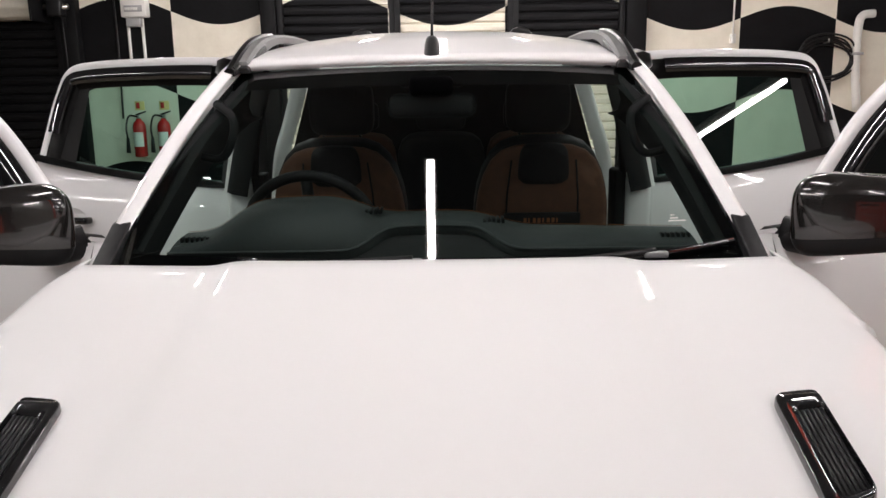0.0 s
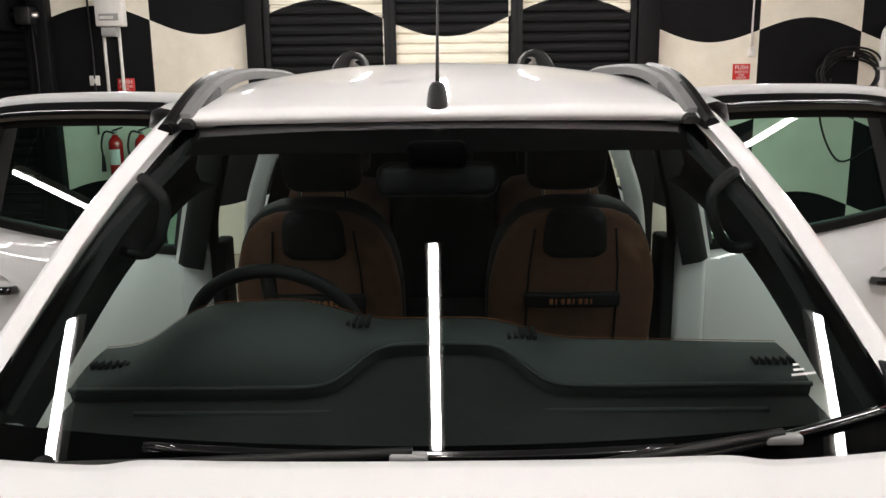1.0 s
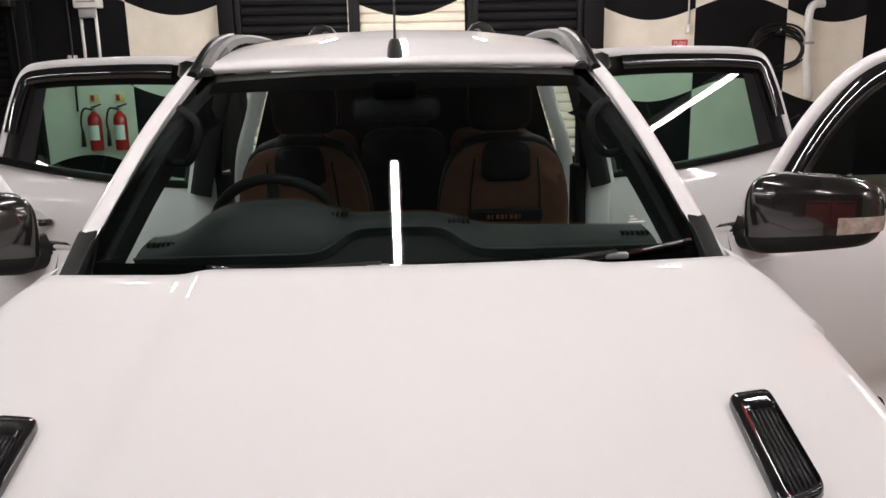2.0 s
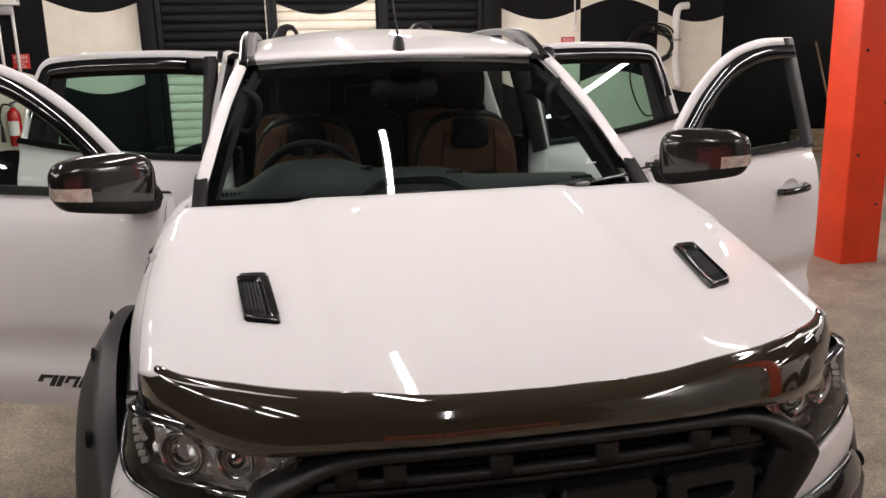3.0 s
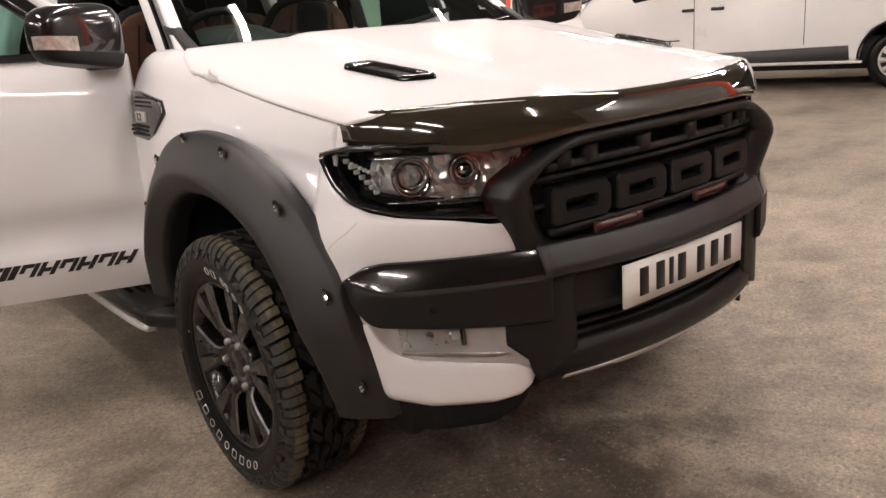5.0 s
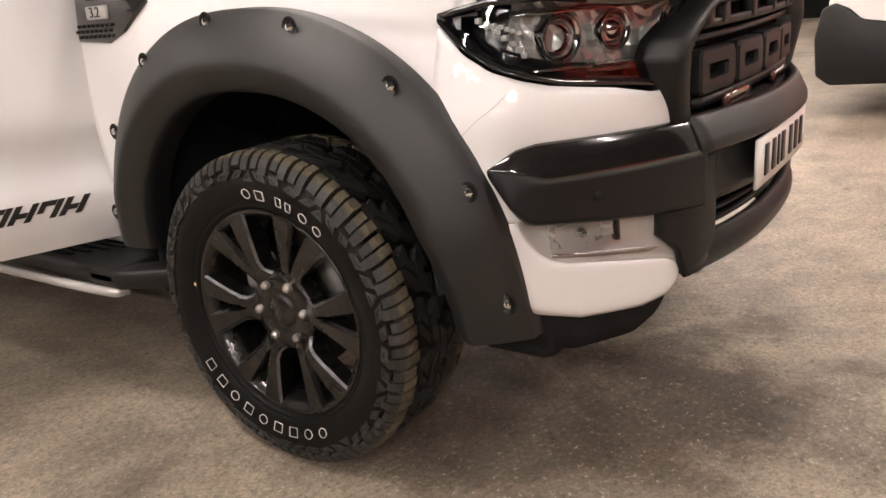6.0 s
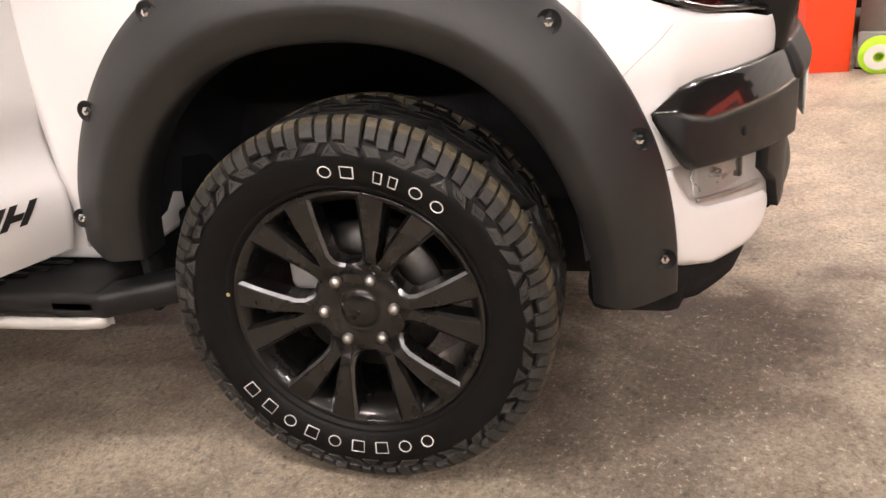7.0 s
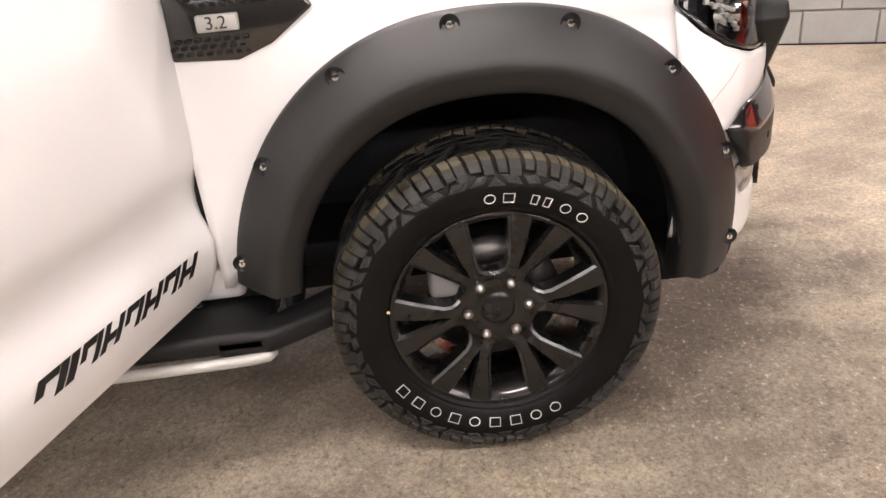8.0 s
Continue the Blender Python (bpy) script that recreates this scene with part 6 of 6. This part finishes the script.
part("stalk", rod([(0, 0.94, 1.61), (0, 0.93, 1.66)], 0.012, 8), TRIM, mr)
part("camera_pod", box((-0.06, 0.88, 1.61), (0.06, 0.95, 1.665), 0.015), FRIT, mr)


# ---- fittings on the back wall ----
def extinguisher(x, hose_side, label):
    e = thing("fire_extinguisher", label, "extinguisher", pose(x, BACK - 0.10, 0.90), "fire extinguishers")
    part("cylinder", lathe([(0.0, 0.06), (0.01, 0.073), (0.34, 0.073), (0.38, 0.062), (0.41, 0.035), (0.43, 0.025)], 28, "z"), REDEXT, e)
    part("label", lathe([(0.12, 0.0745), (0.28, 0.0745)], 20, "z", None, -2.4, -0.7), PVC, e, "cream instruction label")
    part("valve", box((-0.02, -0.02, 0.43), (0.02, 0.02, 0.47), 0.005), STEEL, e)
    part("lever", prism([(-0.02, 0.46), (0.09, 0.50), (0.09, 0.515), (-0.03, 0.48)], -0.01, 0.01, 0.002), SATIN, e)
    part("hose", rod(arc_line([(0.0, -0.02, 0.45), (hose_side * 0.09, -0.04, 0.46), (hose_side * 0.13, -0.05, 0.33), (hose_side * 0.12, -0.05, 0.2)], 16), 0.011, 8), SATIN, e)
    part("horn", rod([(hose_side * 0.12, -0.05, 0.22), (hose_side * 0.125, -0.05, 0.05)], [0.016, 0.026], 10), SATIN, e)
    part("bracket", box((-0.03, 0.06, 0.1), (0.03, 0.10, 0.38), 0.004), STEEL, e)


extinguisher(-3.49, -1, "red carbon dioxide fire extinguisher with a black horn")
extinguisher(-3.21, -1, "red fire extinguisher with a cream label on the wall")


def sign(x, z, w, h, lines, material, ink, label):
    s = thing("wall_sign", label, "sign", pose(x, BACK, z), "wall signs")
    part("board", box((-w / 2, -0.008, -h / 2), (w / 2, -0.002, h / 2), 0.002), material, s)
    for i, t in enumerate(lines):
        q = words("lettering", t[0], t[1], pose(0, -0.0095, t[2], 90, 0, 0), ink, s)
    return s


PUSH = (("PUSH", 0.058, 0.042), ("SWITCH", 0.036, -0.004), ("FOR", 0.03, -0.034), ("LIGHTS", 0.03, -0.061))
sign(3.075, 1.90, 0.18, 0.16, PUSH, SIGNRED, PVC, "small red sign with white words about the light switch")
sign(-3.36, 1.83, 0.18, 0.16, PUSH, SIGNRED, PVC, "small red sign with white words about the light switch")
for x in (-3.50, -3.22):
    s = sign(x, 1.47, 0.11, 0.10, (), SIGNYEL, PVC, "small cream safety notice above an extinguisher")
    part("red_panel", box((-0.04, -0.011, -0.03), (0.0, -0.008, 0.035), 0.001, 1), SIGNRED, s)
ss_ = thing("light_switch", "square white wall switch on the black wall", "switch", pose(-3.68, BACK, 1.89), "switches")
part("box", box((-0.05, -0.035, -0.05), (0.05, -0.002, 0.05), 0.005), PVC, ss_)
part("rocker", box((-0.015, -0.041, -0.03), (0.03, -0.033, 0.02), 0.002), PVC, ss_)
sw_ = thing("light_switch", "white plastic light switch box on the wall", "switch", pose(3.16, BACK, 2.10), "switches")
part("box", box((-0.03, -0.04, -0.05), (0.03, -0.002, 0.05), 0.005), PVC, sw_)
part("rocker", box((-0.012, -0.046, -0.018), (0.012, -0.038, 0.018), 0.002), PVC, sw_)
part("conduit", rod([(0, -0.015, 0.05), (0, -0.015, TOP - 2.12)], 0.010, 8), PVC, sw_)

cu_ = thing("fuse_box", "white electrical consumer unit with breakers and conduits", "fuse box", pose(-3.43, BACK, 2.53))
part("case", box((-0.14, -0.13, -0.10), (0.14, -0.002, 0.16), 0.012), PVC, cu_)
part("window", box((-0.10, -0.136, -0.045), (0.10, -0.128, 0.025), 0.004), GREYPVC, cu_)
for i in range(8):
    part("breaker", box((-0.09 + 0.018 * i, -0.142, -0.03), (-0.077 + 0.018 * i, -0.134, 0.0), 0.001, 1), PVC, cu_)
part("isolator", box((-0.10, -0.11, -0.20), (0.06, -0.002, -0.105), 0.01), GREYPVC, cu_, "grey isolator box")
for x in (-0.11, 0.05):
    part("conduit", rod([(x, -0.02, -0.10), (x, -0.02, -0.82)], 0.018, 8), PVC, cu_, "white conduit")
part("cable", rod(arc_line([(-0.25, -0.03, 0.3), (-0.24, -0.03, -0.4), (-0.26, -0.03, -1.2)], 12), 0.012, 6), SATIN, cu_)

mt = thing("shutter_motor", "black shutter motor and chain beside the roller box", "motor", pose(-4.22, BACK - 0.18, 2.52))
part("housing", box((-0.09, -0.12, -0.08), (0.07, 0.04, 0.10), 0.02), SATIN, mt)
part("shaft", rod([(-0.2, -0.04, 0.02), (0.12, -0.04, 0.02)], 0.03, 12), STEEL, mt)
part("bracket", box((-0.01, 0.03, -0.18), (0.05, 0.175, 0.12), 0.006), SHUTTER, mt)
part("chain", rod(arc_line([(0.05, -0.06, -0.05), (0.06, -0.06, -0.6), (0.05, -0.06, -1.2)], 10), 0.007, 5), SATIN, mt)
rb = thing("roller_box", "cream ribbed roller shutter box high on the wall", "shutter box", pose(-5.25, BACK - 0.26, 2.60))
P = np.array([[(x, 0.20 * math.cos(a) * (1 + 0.04 * math.cos(9 * a)), 0.19 * math.sin(a) * (1 + 0.04 * math.cos(9 * a))) for a in np.linspace(0, 2 * math.pi, 73)] for x in (-0.86, 0, 0.86)])
part("drum", grid(P), SHUTTERWHITE, rb)
part("end_plate", box((0.86, -0.24, -0.22), (0.885, 0.25, 0.22), 0.006), SHUTTER, rb)

hose = thing("hose_coil", "black rubber hose coiled on a wall hook", "hose", pose(4.17, BACK - 0.06, 1.92))
for i in range(6):
    r = 0.20 + 0.018 * (i % 3)
    part("loop", rod([(r * math.cos(a) * 1.38 + 0.02 * math.sin(3 * a + i), -0.02 * (i // 2), r * math.sin(a) - 0.10 + 0.015 * i) for a in np.linspace(0, 2 * math.pi, 33)], 0.011, 6, None, False), SATIN, hose)
part("tail", rod(arc_line([(-0.2, -0.03, -0.1), (-0.28, -0.03, -0.5), (-0.05, -0.03, -0.95), (0.3, -0.03, -0.8)], 20), 0.011, 6), SATIN, hose)
part("hook", rod([(0, 0.055, 0.12), (0, -0.06, 0.12), (0, -0.07, 0.16)], 0.009, 6), STEEL, hose)
pipe = thing("drain_pipe", "white plastic pipe bent down the wall", "pipe", pose(4.5, BACK - 0.08, 0))
part("pipe", rod(arc_line([(0.06, 0.0, 1.3), (0.0, 0.0, 1.8), (0.0, 0.0, 2.2), (0.04, 0, 2.32), (0.16, 0, 2.34)], 20), 0.045, 12), PVC, pipe)
part("clip", box((-0.06, -0.05, 1.9), (0.06, 0.078, 1.93), 0.004), GREYPVC, pipe)

# ---- grey block wall ending at the second pillar ----
gw = thing("wall_side", "low grey painted block wall with raked joints", "wall", pose(2.93, -1.72, 0, 0, 0, -22), kind="structure")
part("core", box((0.02, -3.2, 0), (0.16, 0.0, TOP - 0.02)), WALLGREY, gw)
block = box((0.0, -0.222, 0.005), (0.03, 0.222, 0.212), 0.006, 1)
me = bpy.data.meshes.new("block")
block.to_mesh(me)
block.free()
me.materials.append(WALLGREY)
for r in range(8):
    for c in range(7):
        y = -0.225 - 0.45 * c - (0.225 if r % 2 else 0)
        b = new("block", me)
        b.parent = gw
        b.matrix_basis = pose(0, y, 0.02 + 0.217 * r)
part("skirt", box((-0.012, -3.2, 0.0), (0.0, 0.0, 0.03), 0.003), WALLBLACK, gw)
reel = thing("strap_reel", "round lime-green strap reel leaning on the grey wall", "reel", pose(2.76, -1.80, 0.021, 0, 0, -12))
part("drum", moved(lathe([(-0.028, 0.02), (-0.03, 0.095), (-0.022, 0.105), (0.022, 0.105), (0.03, 0.095), (0.026, 0.055), (0.018, 0.05), (0.018, 0.001)], 40, "x"), pose(0, 0, 0.105, 0, -12, 0)), HIVIS, reel)
part("mark", moved(lathe([(-0.032, 0.03), (-0.034, 0.055), (-0.032, 0.075)], 24, "x"), pose(0, 0, 0.105, 0, -12, 0)), PVC, reel, "pale printed ring")
part("strap", rod(arc_line([(0.0, -0.085, 0.16), (0.05, -0.10, 0.40), (0.07, -0.11, 0.75), (0.075, -0.105, 1.25)], 16), 0.013, 6), HIVIS, reel)


# ---- vans ----
def van(m, label, hubcap):
    """Faces local +y; origin on the floor under the nose, on the middle line."""
    v = thing("van", label, "van", m, "parked vans")
    prof = [(-0.10, 0.52), (-0.08, 0.78), (-0.14, 0.95), (-0.27, 1.07), (-0.55, 1.22), (-0.90, 1.33), (-1.15, 1.43), (-1.9, 1.89), (-2.35, 1.98), (-4.9, 2.0), (-5.2, 1.92), (-5.25, 0.45), (-4.95, 0.40), (-4.885, 0.45), (-4.85, 0.56), (-4.77, 0.68), (-4.63, 0.765), (-4.47, 0.79), (-4.31, 0.765), (-4.17, 0.68), (-4.09, 0.56), (-4.05, 0.40), (-4.045, 0.32), (-1.395, 0.32), (-1.39, 0.40), (-1.35, 0.56), (-1.27, 0.68), (-1.13, 0.765), (-0.97, 0.79), (-0.81, 0.765), (-0.67, 0.68), (-0.59, 0.56), (-0.56, 0.52)]
    part("body", prism(prof, -0.93, 0.93, 0.03, "x"), VANWHITE, v)
    part("front_bumper", prism([(-0.03, 0.30), (-0.01, 0.55), (-0.05, 0.74), (-0.13, 0.78), (-0.22, 0.74), (-0.30, 0.67), (-0.53, 0.64), (-0.55, 0.26), (-0.12, 0.24)], -0.945, 0.945, 0.02, "x"), SATIN, v, "black plastic bumper")
    part("rear_bumper", prism([(-4.98, 0.30), (-4.98, 0.55), (-5.2, 0.62), (-5.32, 0.58), (-5.32, 0.32)], -0.95, 0.95, 0.03, "x"), MATTE, v)
    part("underbody", box((-0.8, -5.0, 0.24), (0.8, -0.4, 0.6)), LINER, v)
    for sx in (1, -1):
        part("side_window", prism([(-1.24, 1.31), (-1.92, 1.80), (-2.12, 1.83), (-2.12, 1.29), (-1.34, 1.18)], sx * 0.925, sx * 0.936, 0.004, "x"), LENSBLACK, v)
        part("side_glass", prism([(-1.50, 1.30), (-1.56, 1.47), (-1.95, 1.755), (-2.08, 1.77), (-2.08, 1.33)], sx * 0.934, sx * 0.94, 0.002, "x"), GLOSSBLACK, v)
        mir_ = part("door_mirror", box((sx * 0.95, -1.66, 1.23), (sx * 1.14, -1.50, 1.50), 0.05, 3), SATIN, v)
        lamp_ = part("headlamp", prism([(-0.135, 0.915), (-0.20, 1.035), (-0.45, 1.18), (-0.74, 1.29), (-0.60, 1.14), (-0.48, 0.985)], sx * 0.72, sx * 0.938, 0.012, "x"), REFLECTOR, v)
        part("lamp_rim", rod([(sx * 0.935, -0.12, 0.91), (sx * 0.935, -0.20, 1.05), (sx * 0.935, -0.46, 1.195), (sx * 0.935, -0.76, 1.30)], 0.022, 8), GLOSSBLACK, lamp_)
        part("lamp_foot", rod([(sx * 0.936, -0.13, 0.905), (sx * 0.936, -0.48, 0.975)], 0.014, 6), GLOSSBLACK, lamp_)
        part("sill_trim", prism([(-1.58, 0.35), (-1.66, 0.42), (-1.85, 0.48), (-3.94, 0.52), (-3.96, 0.35)], sx * 0.925, sx * 0.945, 0.008, "x"), MATTE, v)
        part("sill_edge", box((sx * 0.90, -4.1, 0.31), (sx * 0.95, -1.42, 0.345), 0.01), SILVER, v)
        for yh in (-1.98, -2.35):
            part("door_handle", box((sx * 0.925, yh, 1.02), (sx * 0.96, yh - 0.16, 1.06), 0.01), MATTE, v)
        for ys in (-2.13, -3.45):
            part("door_gap", box((sx * 0.922, ys, 0.55), (sx * 0.9335, ys - 0.008, 1.85)), LINER, v)
        part("rub_mark", box((sx * 0.925, -1.62, 0.66), (sx * 0.936, -1.95, 0.675), 0.003, 1), MATTE, v)
        for yc in (-0.97, -4.47):
            part("arch_rim", moved(lathe([(sx * 0.70, 0.425), (sx * 0.925, 0.42), (sx * 0.934, 0.425), (sx * 0.934, 0.437), (sx * 0.928, 0.44)], 40, "x", None, 0.0, math.pi), pose(0, yc, 0.36)), LINER, v)
            w = part("wheel", lathe([(-0.1, 0.21), (-0.10, 0.30), (-0.06, 0.335), (0.06, 0.335), (0.10, 0.30), (0.095, 0.215), (0.08, 0.205)], 40), RUBBER, v)
            w.matrix_basis = pose(sx * 0.81, yc, 0.335) @ Matrix.Diagonal((sx, 1, 1, 1))
            if hubcap:
                part("hubcap", lathe([(0.06, 0.21), (0.085, 0.205), (0.075, 0.12), (0.095, 0.05), (0.10, 0.001)], 40), MATTE, w)
                for k in range(10):
                    a = 2 * math.pi * k / 10
                    part("spoke", rod([(0.095, 0.05 * math.cos(a), 0.05 * math.sin(a)), (0.092, 0.195 * math.cos(a), 0.195 * math.sin(a))], [0.018, 0.034], 6), SILVER, w)
                part("rim_ring", lathe([(0.085, 0.19), (0.097, 0.195), (0.095, 0.215), (0.08, 0.215)], 40), SILVER, w)
                part("cap", lathe([(0.09, 0.06), (0.105, 0.055), (0.11, 0.001)], 24), SILVER, w)
            else:
                part("steel_rim", lathe([(0.10, 0.222), (0.108, 0.215), (0.085, 0.19), (0.075, 0.15), (0.085, 0.12), (0.07, 0.10)], 48), SILVER, w, "silver painted steel wheel")
                part("centre_cap", lathe([(0.06, 0.115), (0.085, 0.10), (0.09, 0.06), (0.088, 0.001)], 32), MATTE, w)
                for k in range(14):
                    a = 2 * math.pi * k / 14
                    part("hole", moved(lathe([(0.0, 0.001), (0.0, 0.016)], 10), pose(0.083, 0.165 * math.cos(a), 0.165 * math.sin(a))), LINER, w)
    part("windscreen", prism([(-1.17, 1.44), (-1.18, 1.462), (-1.88, 1.892), (-1.90, 1.87)], -0.80, 0.80, 0.004, "x"), GLOSSBLACK, v)
    return v


fwd = Vector((-0.28, 0.96, 0)).normalized()
turn = math.degrees(math.atan2(-fwd.x, fwd.y))
van(pose(8.30, 6.10, 0, 0, 0, turn) @ pose(0.96, 1.09, 0.02) @ Matrix.Scale(1.12, 4), "parked white panel van with silver hubcaps and black bumper", True)
van(pose(3.86, -1.22, 0, 0, 0, -6) @ pose(0.86, 0.97, 0), "parked white van with plain steel wheels and black bumper", False)


# ---- far corner: palms, step ladder, timber ----
def palm(x, y, h, seed):
    rnd = random.Random(seed)
    p = thing("palm", "bushy green potted palm with drooping feathered fronds", "plant", pose(x, y, 0), "palms")
    part("pot", lathe([(0.0, 0.001), (0.0, 0.17), (0.32, 0.22), (0.33, 0.20), (0.28, 0.19), (0.28, 0.001)], 24, "z"), MATTE, p)
    part("trunk", rod(arc_line([(0, 0, 0.25), (0.03, 0.02, h * 0.4), (0.0, 0.04, h * 0.7)], 8), [0.05, 0.045, 0.04, 0.04, 0.035, 0.03, 0.03, 0.025], 8), BARK, p)
    bm = bmesh.new()
    for k in range(20):
        a, up = rnd.uniform(0, 6.28), rnd.uniform(0.2, 1.0)
        ln = rnd.uniform(0.7, 1.15)
        base = Vector((0, 0, h * rnd.uniform(0.45, 0.72)))
        d = Vector((math.cos(a), math.sin(a), 0))
        pts = [base + d * ln * t * (0.4 + 0.6 * t) + Vector((0, 0, ln * (up * t - 1.05 * t * t * (0.5 + 0.4 * up)))) for t in np.linspace(0, 1, 10)]
        rod(pts, 0.006, 4, bm)
        side = d.cross(Vector((0, 0, 1)))
        for i in range(1, 10):
            for q in (0.0, 0.5):
                c = pts[i - 1].lerp(pts[i], q)
                t = (i - 1 + q) / 9
                for sg in (1, -1):
                    l_ = 0.34 * math.sin(math.pi * min(1, t + 0.12)) * rnd.uniform(0.8, 1.1) + 0.05
                    tip = c + side * sg * l_ * 0.8 + d * l_ * 0.5 - Vector((0, 0, l_ * rnd.uniform(0.2, 0.5)))
                    mid = c.lerp(tip, 0.45)
                    w_ = d * 0.014
                    vs = [bm.verts.new(c), bm.verts.new(mid + w_), bm.verts.new(tip), bm.verts.new(mid - w_)]
                    bm.faces.new(vs)
    part("crown", bm, LEAF, p)


for k, (px, py, ph) in enumerate(((10.4, 8.9, 2.7), (11.4, 9.4, 3.0), (12.3, 8.6, 2.6), (9.9, 9.8, 2.4), (12.9, 9.6, 3.0), (11.0, 8.2, 2.3))):
    palm(px, py, ph, k + 3)

for x0, x1 in ((10.05, 10.6),):
    tagged(part("trim", box((x0, BACK + 2.57, 1.3), (x1, BACK + 2.598, TOP - 0.02)), WALLCREAM), "cream painted strip on the black far wall", "wall panel", kind="structure")
lad = thing("step_ladder", "grey aluminium step ladder leaning by the wall", "ladder", pose(9.60, 8.9, 0, 0, 0, -40))
for x in (-0.22, 0.22):
    part("rail", rod([(x, 0, 0), (x * 0.85, 0.42, 1.75)], 0.035, 6), ALU, lad)
    part("back_leg", rod([(x, 0.85, 0), (x * 0.8, 0.46, 1.72)], 0.02, 6), ALU, lad)
for i in range(7):
    z = 0.22 + 0.24 * i
    part("tread", box((-0.21 + 0.006 * i, 0.24 * z - 0.05, z - 0.11), (0.21 - 0.006 * i, 0.24 * z - 0.02, z), 0.004), ALU, lad)
tim = thing("timber_stack", "short pale timber boards stacked against the wall", "timber", pose(8.3, 10.0, 0, 0, 0, -10))
for i in range(5):
    part("board", box((-0.4 + 0.02 * (i % 3), -0.15, 0.02 + 0.09 * i), (0.4 + 0.03 * (i % 2), 0.15, 0.10 + 0.09 * i), 0.004), WOOD, tim)
pole = thing("broom_pole", "long wooden pole leaning against the wall", "pole", pose(8.6, 9.75, 0))
part("pole", rod([(0, 0, 0), (-0.25, 0.55, 1.9)], 0.016, 8), WOOD, pole)
